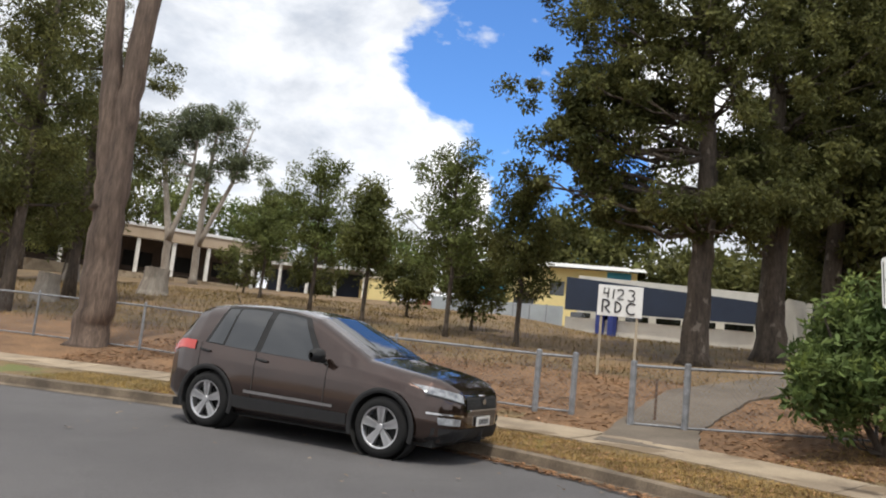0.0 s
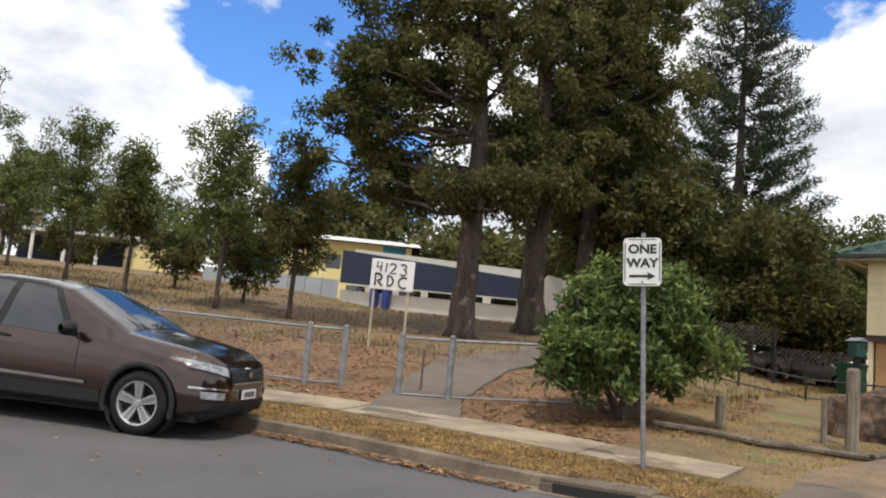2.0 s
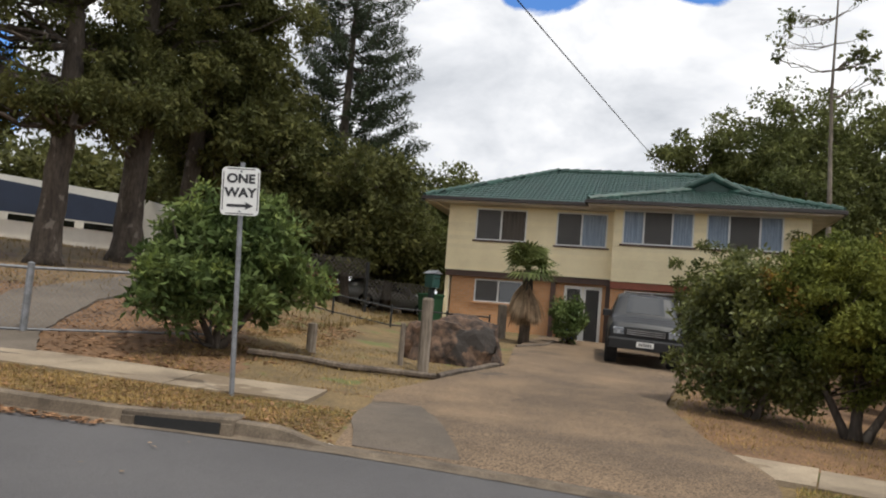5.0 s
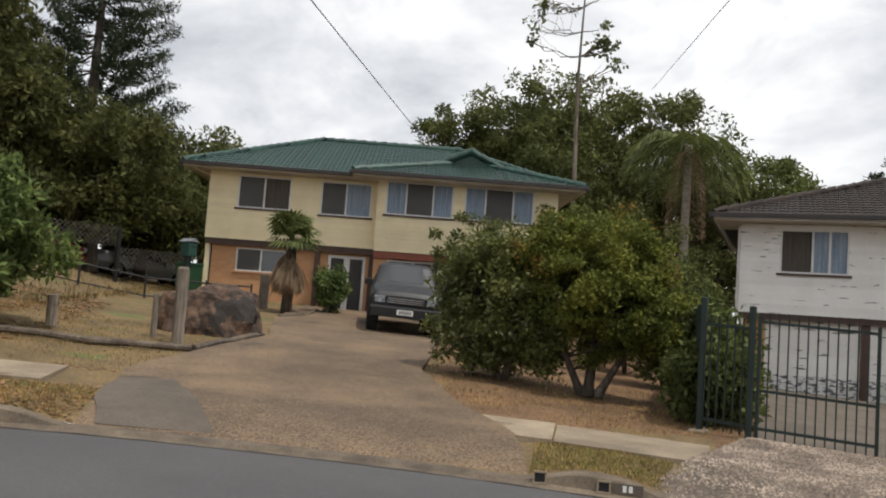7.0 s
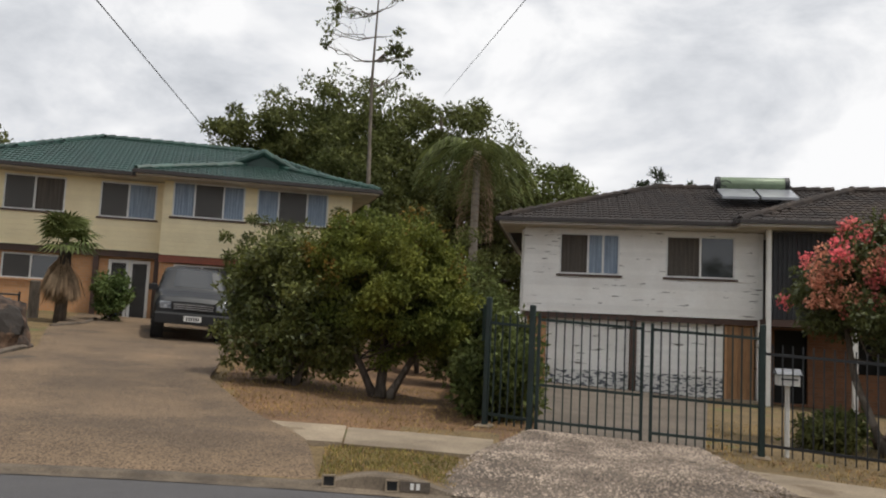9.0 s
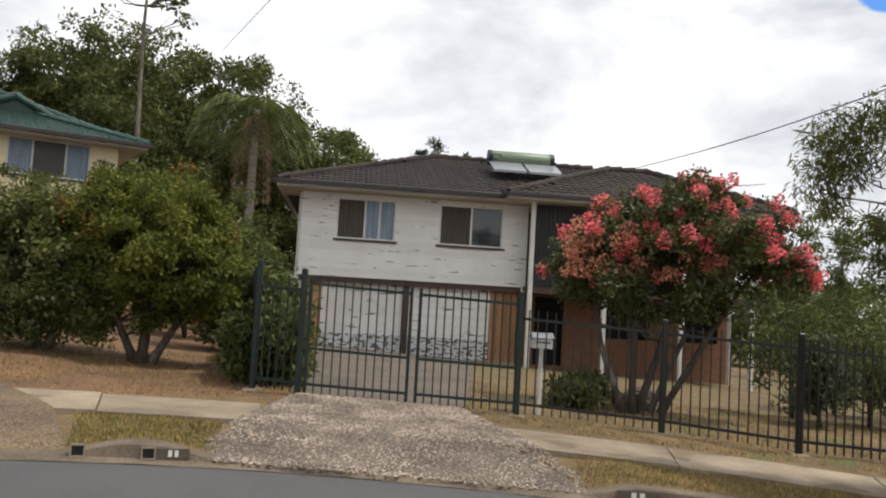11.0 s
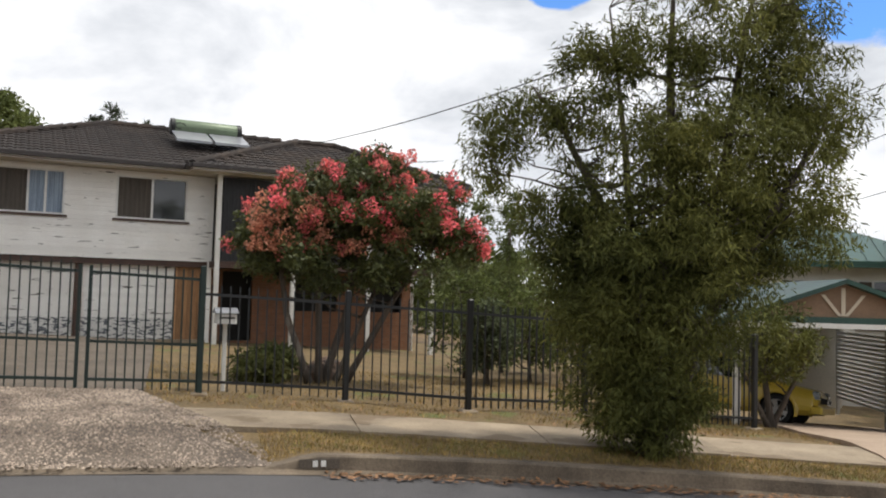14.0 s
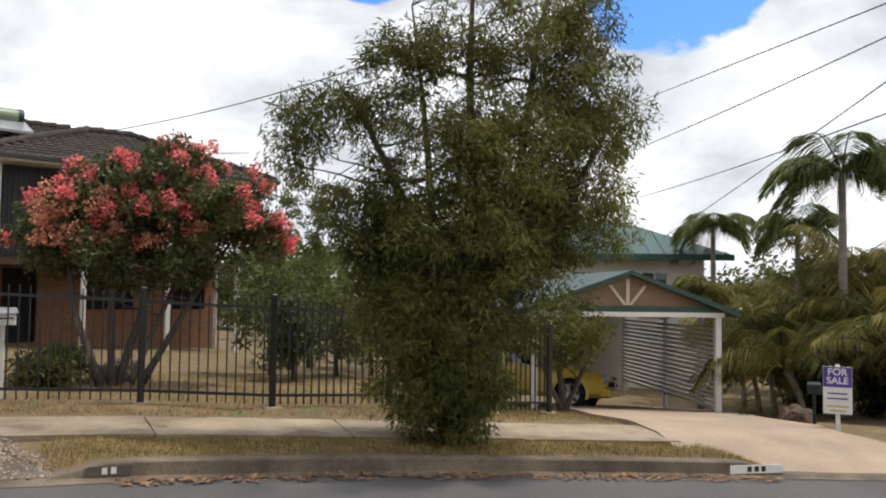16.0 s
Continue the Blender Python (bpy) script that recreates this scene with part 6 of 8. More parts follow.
class Hull:
    """A car body lofted through stations (x, bottom, belt, top, half width low, at belt, at top), x from nose (0) to tail."""

    def __init__(self, stations):
        self.s = stations

    def at(self, x):
        s = self.s
        if x <= s[0][0]:
            return s[0]
        for a, b in zip(s, s[1:]):
            if x <= b[0]:
                t = (x - a[0]) / (b[0] - a[0])
                return tuple(u + (v - u) * t for u, v in zip(a, b))
        return s[-1]

    def section(self, x):
        _, zb, zs, zt, wl, ws, wt = self.at(x)
        m = zb + (zs - zb) * 0.45
        return [(0, zb), (wl * 0.86, zb), (wl, zb + 0.1), (wl * 1.01, m), ((wl + ws) / 2 * 1.012, m + (zs - m) * 0.7), (ws, zs), (ws + (wt - ws) * 0.3, zs + (zt - zs) * 0.32), (ws + (wt - ws) * 0.72, zs + (zt - zs) * 0.75), (wt * 0.97, zs + (zt - zs) * 0.94), (wt * 0.78, zt - 0.004), (wt * 0.4, zt + 0.008), (0, zt + 0.01)]

    def body(self, wells=()):
        """The skin; wells: (x, radius) of the wheel openings cut from the flanks."""
        m = MB()
        x0, x1 = self.s[0][0], self.s[-1][0]
        xs = sorted({*[q[0] for q in self.s], *np.linspace(x0, x1, 110).tolist()})
        rows = []
        for x in xs:
            sec = self.section(x)
            fine = []
            for (w0, z0), (w1, z1) in zip(sec, sec[1:]):
                fine.append(((w0, z0), (w1, z1)))
            out = []
            for i, (p, q) in enumerate(fine):
                k = (3, 4, 7, 6, 5, 3, 3, 2, 2, 2, 2)[i]
                out += [(p[0] + (q[0] - p[0]) * t / k, p[1] + (q[1] - p[1]) * t / k) for t in range(k)]
            out.append(sec[-1])
            rows.append([(-x, w, z) for w, z in out] + [(-x, -w, z) for w, z in out[-2::-1]])
        n = len(rows[0])
        m.v = [p for r in rows for p in r]
        for i in range(len(rows) - 1):
            for j in range(n - 1):
                q = (i * n + j, i * n + j + 1, i * n + n + j + 1, i * n + n + j)
                cx, cy, cz = [sum(m.v[a][c] for a in q) / 4 for c in range(3)]
                if abs(cy) > 0.55 * self.s[4][4] and any(math.hypot(cx + wx, cz - r) < r + 0.07 for wx, r in wells):
                    continue
                m.f.append(q)
        for r in (rows[0], rows[-1]):
            m.poly(r[:-1] if r is rows[0] else r[-2::-1])
        return m

    def nose(self, y, z, out=0.01):
        """The point of the front skin at that y and height."""
        x = 0.0
        while x < 0.8:
            sec = self.section(x)
            half = 0
            for (w0, z0), (w1, z1) in zip(sec[1:], sec[2:]):
                if min(z0, z1) <= z <= max(z0, z1) and z1 != z0:
                    half = max(half, w0 + (w1 - w0) * (z - z0) / (z1 - z0))
            if half >= abs(y):
                break
            x += 0.004
        return (-x + out, y, z)

    def nose_patch(self, y0, y1, z0, z1, out=0.01, rise=0.0, n=14, k=5):
        """A patch on the front skin; rise lifts its outer end."""
        return MB().grid([[self.nose(y0 + (y1 - y0) * i / n, z0 + (z1 - z0) * j / k + rise * i / n, out) for i in range(n + 1)] for j in range(k + 1)])

    def side(self, x, v, sgn, out=0.006):
        """A point on the flank: v 0 at the belt, 1 at the roof edge."""
        _, zb, zs, zt, wl, ws, wt = self.at(x)
        pts = [(ws, zs), (ws + (wt - ws) * 0.3, zs + (zt - zs) * 0.32), (ws + (wt - ws) * 0.72, zs + (zt - zs) * 0.75), (wt * 0.97, zs + (zt - zs) * 0.94)]
        vs = [0, 0.34, 0.8, 1.0]
        for i in range(3):
            if v <= vs[i + 1] or i == 2:
                t = (v - vs[i]) / (vs[i + 1] - vs[i])
                w = pts[i][0] + (pts[i + 1][0] - pts[i][0]) * t
                z = pts[i][1] + (pts[i + 1][1] - pts[i][1]) * t
                return (-x, sgn * (w + out), z + out * 0.3)

    def low(self, x, f, sgn, out=0.006):
        """A point on the lower flank: f 0 at the sill, 1 at the belt."""
        sec = self.section(x)[2:6]
        z = sec[0][1] + (sec[3][1] - sec[0][1]) * f
        for (w0, z0), (w1, z1) in zip(sec, sec[1:]):
            if z <= z1 + 1e-6:
                t = (z - z0) / max(z1 - z0, 1e-6)
                return (-x, sgn * (w0 + (w1 - w0) * t + out), z)
        return (-x, sgn * (sec[3][0] + out), z)

    def top(self, x, u, out=0.006):
        """A point on the upper skin: u from -1 to 1 across."""
        _, zb, zs, zt, wl, ws, wt = self.at(x)
        a = abs(u)
        z = zt + 0.008 if a < 0.5 else zt + 0.008 - 0.05 * ((a - 0.5) / 0.5) ** 2
        return (-x, u * wt * 0.8, z + out)

    def glass_side(self, x0, x1, x2, x3, v0, v1, sgn, out=0.006):
        """A window with its foot from x0 to x1 and its head from x2 to x3."""
        m = MB()
        rows = []
        for j in range(6):
            t = j / 5
            a, b = x0 + (x2 - x0) * t, x1 + (x3 - x1) * t
            rows.append([self.side(a + (b - a) * k / 8, v0 + (v1 - v0) * t, sgn, out) for k in range(9)])
        return m.grid(rows)

    def panel_top(self, x0, x1, u0, u1, out=0.006):
        m = MB()
        return m.grid([[self.top(x0 + (x1 - x0) * j / 8, u0 + (u1 - u0) * k / 10, out) for k in range(11)] for j in range(9)])


def arch(parent, hull, x, r, sgn, material, wide=0.1):
    """Wheel-arch cladding: a flat half ring on the flank, and a dark well inside it."""
    rows = []
    _, zb, zs, zt, wl, ws, wt = hull.at(x)
    for rad, out in ((r + 0.035, 0.012), (r + 0.035 + wide * 0.5, 0.02), (r + 0.035 + wide, 0.01)):
        rows.append([(-x + math.cos(a) * rad, sgn * (wl * 1.01 + out), max(zb - 0.02, r + math.sin(a) * rad)) for a in [math.pi * k / 20 for k in range(-2, 23)]])
    part("wheel_arch", MB().grid(rows), material, parent)
    well = lathe([(r + 0.05, 0.0), (r + 0.05, -0.26), (0.001, -0.27)], 28)
    part("wheel_well", well, DARK, parent, m=Matrix.Translation((-x, sgn * (wl * 0.995), r)) @ (Matrix.Rotation(math.pi, 4, "Z") if sgn < 0 else Matrix()))


def ground_pose(x, y, heading):
    """A pose on the ground, its x axis along heading (degrees from +x)."""
    h = radians(heading)
    f = Vector((math.cos(h), math.sin(h), 0))
    l = Vector((-f.y, f.x, 0))
    z = lambda p: height(x + p.x, y + p.y)
    fx = Vector((f.x, f.y, (z(f) - z(-f)) / 2)).normalized()
    ly = Vector((l.x, l.y, (z(l * 0.7) - z(-l * 0.7)) / 1.4)).normalized()
    up_ = fx.cross(ly).normalized()
    ly = up_.cross(fx)
    m = Matrix((fx, ly, up_)).transposed().to_4x4()
    m.translation = Vector(on(x, y))
    return m


def bars(parent, m, w, h, n, material, name="plate_mark"):
    for k in range(n):
        g = MB()
        x = -w / 2 + w * (k + 0.5) / n
        g.box(x - w / n * 0.3, -0.002, -h / 2, x + w / n * 0.3, 0.0, h / 2)
        part(name, g, material, parent, m=m)


def suv(m, paint, label):
    """A compact SUV; its local x axis points forward from the front bumper, y to its left."""
    C = thing("car", m, label, "car")
    H = Hull([(0.0, 0.4, 0.6, 0.68, 0.42, 0.42, 0.36), (0.03, 0.32, 0.66, 0.78, 0.56, 0.55, 0.46), (0.09, 0.27, 0.71, 0.87, 0.68, 0.66, 0.54), (0.2, 0.24, 0.77, 0.94, 0.79, 0.75, 0.6), (0.36, 0.22, 0.83, 0.99, 0.87, 0.82, 0.66), (0.6, 0.22, 0.89, 1.03, 0.91, 0.865, 0.7), (0.95, 0.22, 0.94, 1.08, 0.92, 0.88, 0.73), (1.2, 0.22, 0.965, 1.12, 0.92, 0.885, 0.74), (1.42, 0.22, 0.985, 1.235, 0.92, 0.885, 0.71), (1.8, 0.22, 1.0, 1.42, 0.92, 0.885, 0.66), (2.1, 0.22, 1.015, 1.56, 0.92, 0.885, 0.63), (2.5, 0.22, 1.03, 1.625, 0.92, 0.885, 0.62), (3.0, 0.22, 1.05, 1.64, 0.92, 0.885, 0.62), (3.5, 0.23, 1.075, 1.625, 0.92, 0.88, 0.61), (3.85, 0.25, 1.1, 1.585, 0.9, 0.86, 0.59), (4.02, 0.27, 1.11, 1.53, 0.87, 0.83, 0.57), (4.16, 0.29, 1.1, 1.36, 0.83, 0.79, 0.56), (4.28, 0.32, 1.0, 1.16, 0.78, 0.74, 0.57), (4.37, 0.36, 0.88, 1.0, 0.7, 0.67, 0.56), (4.42, 0.42, 0.78, 0.88, 0.58, 0.56, 0.48)])
    b = part("body", H.body([(0.88, 0.355), (3.52, 0.355)]), paint, C, smooth=True)
    recalc(b)
    for sgn in (1, -1):
        # dark window band with the glass set in it
        part("window_surround", H.glass_side(1.7, 3.68, 2.2, 3.54, -0.0, 0.98, sgn, 0.004), CLADDING, C)
        g1 = part("window", H.glass_side(1.85, 2.74, 2.26, 2.7, 0.0, 0.93, sgn, 0.009), CARGLASS, C, smooth=True)
        part("window", H.glass_side(2.84, 3.33, 2.8, 3.3, 0.0, 0.93, sgn, 0.009), CARGLASS, C, smooth=True)
        part("window", H.glass_side(3.37, 3.62, 3.33, 3.5, 0.02, 0.92, sgn, 0.009), CARGLASS, C, smooth=True)
        for xs, xe in ((1.7, 1.705), (2.79, 2.795), (3.72, 3.725)):
            s = MB()
            s.grid([[H.low(xs + 0.002, f, sgn, 0.004), H.low(xs + 0.012, f, sgn, 0.004)] for f in [k / 8 for k in range(9)]])
            part("door_gap", s, DARK, C)
        for x in (2.6, 3.55):
            hd = MB()
            p = H.low(x, 0.86, sgn, 0.012)
            q = H.low(x + 0.17, 0.88, sgn, 0.012)
            hd.tube([p, Vector(p).lerp(Vector(q), 0.5) + Vector((0, sgn * 0.03, 0)), q], [0.016, 0.02, 0.016], 8)
            part("door_handle", hd, CLADDING, C)
        sill = MB()
        sill.grid([[H.low(1.35 + 1.75 * k / 12, f, sgn, 0.012) for k in range(13)] for f in (-0.0, 0.1, 0.2)])
        part("sill_cladding", sill, CLADDING, C)
        tr = MB()
        tr.grid([[H.low(1.55 + 1.35 * k / 12, f, sgn, 0.02) for k in range(13)] for f in (0.27, 0.295, 0.32)])
        part("trim_strip", tr, CHROME, C, "bright trim strip")
        for x in (0.88, 3.52):
            arch(C, H, x, 0.36, sgn, CLADDING, 0.06)
            wheel(C, -x, sgn * 0.93, 0.355, sgn)
        mi = MB()
        p = Vector(H.side(1.78, 0.1, sgn))
        mi.tube([p, p + Vector((0.0, sgn * 0.09, 0.02))], [0.03, 0.025], 8)
        c = p + Vector((0.0, sgn * 0.17, 0.06))
        rows = [[c + Vector((math.cos(a) * 0.075 * f, sgn * (0.12 * t), math.sin(a) * 0.085 * f)) for a in [2 * math.pi * k / 12 for k in range(13)]] for t, f in ((-1, 0.55), (-0.8, 0.9), (0, 1), (0.75, 0.85), (1, 0.4))]
        mi.grid(rows)
        part("mirror", mi, CLADDING, C, smooth=True)
        # lamps
        part("headlight", H.nose_patch(sgn * 0.5, sgn * 0.83, 0.72, 0.815, 0.012, 0.09), LAMPGLASS, C, "clear swept headlight", smooth=True)
        part("headlight_rim", H.nose_patch(sgn * 0.47, sgn * 0.84, 0.7, 0.715, 0.016, 0.09, 14, 1), CLADDING, C)
        part("fog_lamp", H.nose_patch(sgn * 0.56, sgn * 0.8, 0.46, 0.54, 0.014, 0.015), LAMPGLASS, C)
        part("fog_trim", H.nose_patch(sgn * 0.52, sgn * 0.86, 0.565, 0.585, 0.018, 0.02, 14, 1), CHROME, C)
        tl = MB()
        tl.grid([[H.low(3.82 + 0.46 * k / 6, f - 0.02 * k / 6, sgn, 0.014) for k in range(7)] for f in (0.84, 0.92, 1.0)])
        part("tail_light", tl, REDLAMP, C, "red tail light")
    ws_ = part("windscreen", H.panel_top(1.24, 2.08, -0.97, 0.97, 0.008), CARGLASS, C, smooth=True)
    part("rear_window", H.panel_top(4.04, 4.26, -0.9, 0.9, 0.008), CARGLASS, C)
    # nose
    part("lower_bumper", H.nose_patch(-0.83, 0.83, 0.25, 0.43, 0.014, 0, 24), CLADDING, C)
    grille = part("grille", H.nose_patch(-0.44, 0.44, 0.64, 0.8, 0.012), DARK, C)
    for z in (0.63, 0.8):
        part("grille_trim", H.nose_patch(-0.46, 0.46, z, z + 0.018, 0.018, 0, 14, 1), CHROME, grille)
    for k in range(4):
        part("grille_bar", H.nose_patch(-0.43, 0.43, 0.665 + k * 0.032, 0.673 + k * 0.032, 0.016, 0, 14, 1), CLADDING, grille)
    x, _, z = H.nose(0, 0.735, 0.024)
    part("badge", MB().add([(x, 0.055 * math.cos(a), z + 0.035 * math.sin(a)) for a in [2 * math.pi * k / 12 for k in range(12)]], [tuple(range(12))]), CHROME, grille)
    pl = part("number_plate", MB().box(0.018, -0.19, 0.45, 0.03, 0.19, 0.56), PLATE, C, "white number plate")
    bars(pl, Matrix.Translation((0.032, 0, 0.505)) @ Matrix.Rotation(math.pi / 2, 4, "Z"), 0.28, 0.06, 6, INK)
    part("underbody", MB().box(-4.2, -0.78, 0.2, -0.25, 0.78, 0.3), DARK, C)
    an = MB()
    an.tube([(-3.85, 0, 1.57), (-3.98, 0, 1.8)], [0.006, 0.003], 5)
    part("aerial", an, CLADDING, C)
    return C


def plain_car(m, paint, label, l, w, h, boxy=False):
    """A parked car seen from afar: body, glass, wheels, lamps, bumpers."""
    C = thing("car", m, label, "car")
    k, hw = l / 4.5, w / 2
    if boxy:
        st = [(0, 0.45, 0.78, 0.9, 0.9, 0.88, 0.8), (0.08, 0.4, 0.9, 1.02, 0.97, 0.94, 0.84), (1.2, 0.4, 1.0, 1.1, 1, 0.97, 0.86), (1.3, 0.4, 1.02, 1.16, 1, 0.97, 0.86), (1.75, 0.4, 1.06, h - 0.06, 1, 0.96, 0.76), (2.1, 0.4, 1.06, h, 1, 0.96, 0.76), (4.2, 0.42, 1.06, h, 1, 0.96, 0.76), (4.45, 0.45, 1.06, h - 0.3, 0.97, 0.95, 0.8), (4.5, 0.5, 0.95, 1.05, 0.94, 0.92, 0.85)]
    else:
        st = [(0, 0.34, 0.55, 0.64, 0.8, 0.78, 0.66), (0.1, 0.26, 0.62, 0.76, 0.94, 0.9, 0.76), (1.1, 0.22, 0.8, 0.93, 1, 0.95, 0.82), (1.35, 0.22, 0.82, 0.98, 1, 0.95, 0.82), (2.0, 0.22, 0.86, h - 0.04, 1, 0.95, 0.68), (2.5, 0.22, 0.88, h, 1, 0.95, 0.68), (3.3, 0.24, 0.9, h - 0.05, 1, 0.95, 0.66), (3.95, 0.28, 0.92, 1.06, 0.98, 0.93, 0.8), (4.42, 0.34, 0.86, 0.98, 0.94, 0.9, 0.78), (4.5, 0.4, 0.75, 0.82, 0.88, 0.84, 0.7)]
    H = Hull([(x * k, zb, zs, zt, a * hw, b * hw, c * hw) for x, zb, zs, zt, a, b, c in st])
    r = 0.37 if boxy else 0.31
    recalc(part("body", H.body([(0.85 * k, r), (3.55 * k, r)]), paint, C, smooth=True))
    for sgn in (1, -1):
        part("window", H.glass_side(1.5 * k, 2.55 * k, 1.95 * k, 2.5 * k, 0.08, 0.88, sgn, 0.008), CARGLASS, C)
        part("window", H.glass_side(2.65 * k, (4.2 if boxy else 3.6) * k, 2.6 * k, (4.1 if boxy else 3.2) * k, 0.08, 0.88, sgn, 0.008), CARGLASS, C)
        for x in (0.85 * k, 3.55 * k):
            arch(C, H, x, r, sgn, CLADDING if boxy else paint, 0.07)
            wheel(C, -x, sgn * (hw + 0.012), r, sgn, 6)
        mi = MB()
        p = Vector(H.side(1.62 * k, 0.15, sgn))
        mi.cbox(p.x - 0.05, min(p.y, p.y + sgn * 0.2), p.z - 0.04, p.x + 0.05, max(p.y, p.y + sgn * 0.2), p.z + 0.12, 0.02)
        part("mirror", mi, CLADDING, C)
        lp = MB()
        z = 0.74 if boxy else 0.58
        lp.cbox(-0.12, min(sgn * hw * 0.55, sgn * hw * 0.86), z, 0.015, max(sgn * hw * 0.55, sgn * hw * 0.86), z + 0.16, 0.03)
        part("headlight", lp, LAMPGLASS, C)
    part("windscreen", H.panel_top((1.34 if boxy else 1.4) * k, (1.74 if boxy else 1.98) * k, -0.95, 0.95, 0.01), CARGLASS, C)
    part("grille", MB().cbox(-0.1, -hw * 0.5, 0.72 if boxy else 0.5, 0.02, hw * 0.5, 0.88 if boxy else 0.62, 0.02), DARK, C)
    if boxy:
        for j in range(3):
            part("grille_bar", MB().box(0.02, -hw * 0.5, 0.745 + j * 0.045, 0.03, hw * 0.5, 0.76 + j * 0.045), ALLOY, C)
    bp = MB()
    bp.cbox(-0.15, -hw * 0.97, 0.42 if boxy else 0.3, 0.1, hw * 0.97, 0.66 if boxy else 0.46, 0.04)
    part("bumper", bp, CLADDING if boxy else paint, C)
    pl = part("number_plate", MB().box(0.1, -0.19, 0.48, 0.112, 0.19, 0.6), PLATE, C)
    bars(pl, Matrix.Translation((0.114, 0, 0.54)) @ Matrix.Rotation(math.pi / 2, 4, "Z"), 0.3, 0.07, 6, INK)
    return C


BROWNCAR = mat("brown_metallic_paint", (0.062, 0.039, 0.032), (0.054, 0.034, 0.028), 0.22, 2, 300, 0.08, 0.0, metal=0.85, coat=1.0)
GREYCAR = mat("grey_metallic_paint", (0.013, 0.0145, 0.017), (0.01, 0.011, 0.013), 0.4, 2, 300, 0.08, 0.0, metal=0.2, coat=0.35)
YELLOWCAR = mat("yellow_paint", (0.6, 0.42, 0.05), (0.52, 0.36, 0.045), 0.35, 2, 60, 0.05, 0, coat=0.6)
REDCAR = mat("dark_red_paint", (0.16, 0.012, 0.014), None, 0.35, 2, 60, 0.05, 0, coat=0.6)
WHITECAR = mat("white_car_paint", (0.36, 0.36, 0.34), None, 0.35, 2, 60, 0.05, 0, coat=0.6)

# the SUV stands at the kerb; its nose lies 0.9 m ahead of the front axle
hd = -27.0
fx = Vector((math.cos(radians(hd)), math.sin(radians(hd)), 0.045 * math.sin(radians(hd)))).normalized()
up_ = Vector((0, -0.045, 1)).normalized()
m = Matrix((fx, up_.cross(fx), up_)).transposed().to_4x4()
m.translation = Vector((-1.21, 11.85, 0.045 * 60 * math.tanh(11.85 / 60)))
suv(m @ Matrix.Translation((2.2, 0, 0)), BROWNCAR, "brown metallic compact SUV parked along the kerb")
plain_car(ground_pose(18.42, 12.85, -143) @ Matrix.Translation((2.25, 0, 0.03)), GREYCAR, "dark grey older four-wheel drive parked on the driveway", 4.5, 1.72, 1.68, True)
plain_car(ground_pose(16.3, -11.35, -140) @ Matrix.Translation((2.0, 0, 0.03)), YELLOWCAR, "yellow small car standing under the carport", 4.0, 1.62, 1.42)
plain_car(ground_pose(16.6, 27.4, -20) @ Matrix.Translation((2.0, 0, 0)), REDCAR, "dark red car parked in the shade behind lattice", 4.3, 1.7, 1.45)
plain_car(ground_pose(23.6, 29.6, -20) @ Matrix.Translation((2.0, 0, 0)), WHITECAR, "pale car parked in the yard beyond the fence", 4.3, 1.7, 1.45)


# ---- the school up the slope ----
NAVY = mat("navy_cladding", (0.018, 0.03, 0.062), (0.014, 0.024, 0.05), 0.6, 0.8, 30, 0.1, 0.1)
OFFWHITE = mat("offwhite_wall", (0.72, 0.69, 0.62), (0.62, 0.59, 0.53), 0.7, 0.8, 20, 0.08, 0.08)
PALEYELLOW = mat("pale_yellow_wall", (0.78, 0.65, 0.3), (0.7, 0.58, 0.27), 0.7, 0.8, 20, 0.08, 0.08)
TEAL = mat("teal_paint", (0.03, 0.25, 0.36), (0.025, 0.2, 0.3), 0.5, 1, 20, 0.1, 0.05)
TAN = mat("tan_fascia", (0.42, 0.33, 0.24), (0.36, 0.28, 0.2), 0.7, 1, 20, 0.08, 0.05)
ROOFWHITE = mat("white_metal_roof", (0.75, 0.75, 0.74), (0.62, 0.62, 0.61), 0.4, 0.6, 8, 0.05, 0.05)
GREYMESH = mat("grey_panels", (0.36, 0.4, 0.43), (0.3, 0.33, 0.36), 0.6, 1, 20, 0.08, 0.05)


def run(a, b, z, name, label, category):
    """A thing whose local x runs from a to b in plan, y away from the street."""
    m = Matrix.Translation((a[0], a[1], z)) @ Matrix.Rotation(math.atan2(b[1] - a[1], b[0] - a[0]), 4, "Z")
    return thing(name, m, label, category), math.hypot(b[0] - a[0], b[1] - a[1])


# long open building with white posts
S, l = run((-46, 63.5), (-15.4, 79.2), 7.0, "school_building", "long low school building, white posts under a pale metal roof", "building")
part("roof", MB().box(-1, -2.2, 4.0, l + 1, 9, 4.25), ROOFWHITE, S)
part("fascia", MB().box(-1, -2.1, 3.05, l + 1, -1.95, 4.0), TAN, S)
part("floor_slab", MB().box(-1, -2.4, -1.5, l + 1, 9, 0.05), CONCRETE, S)
# the brick colour is darkened to paint in the shade under the roof
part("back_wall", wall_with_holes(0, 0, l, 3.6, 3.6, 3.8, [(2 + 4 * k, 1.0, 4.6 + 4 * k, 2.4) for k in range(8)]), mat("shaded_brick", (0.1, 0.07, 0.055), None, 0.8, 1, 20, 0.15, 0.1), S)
part("end_wall", MB().box(0, -1.8, 0, 9.5, -1.6, 3.05), TAN, S)
# black sheet painting the unlit inside seen through the window holes
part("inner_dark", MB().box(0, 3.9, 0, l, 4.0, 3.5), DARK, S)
k = 0
x = 10.5
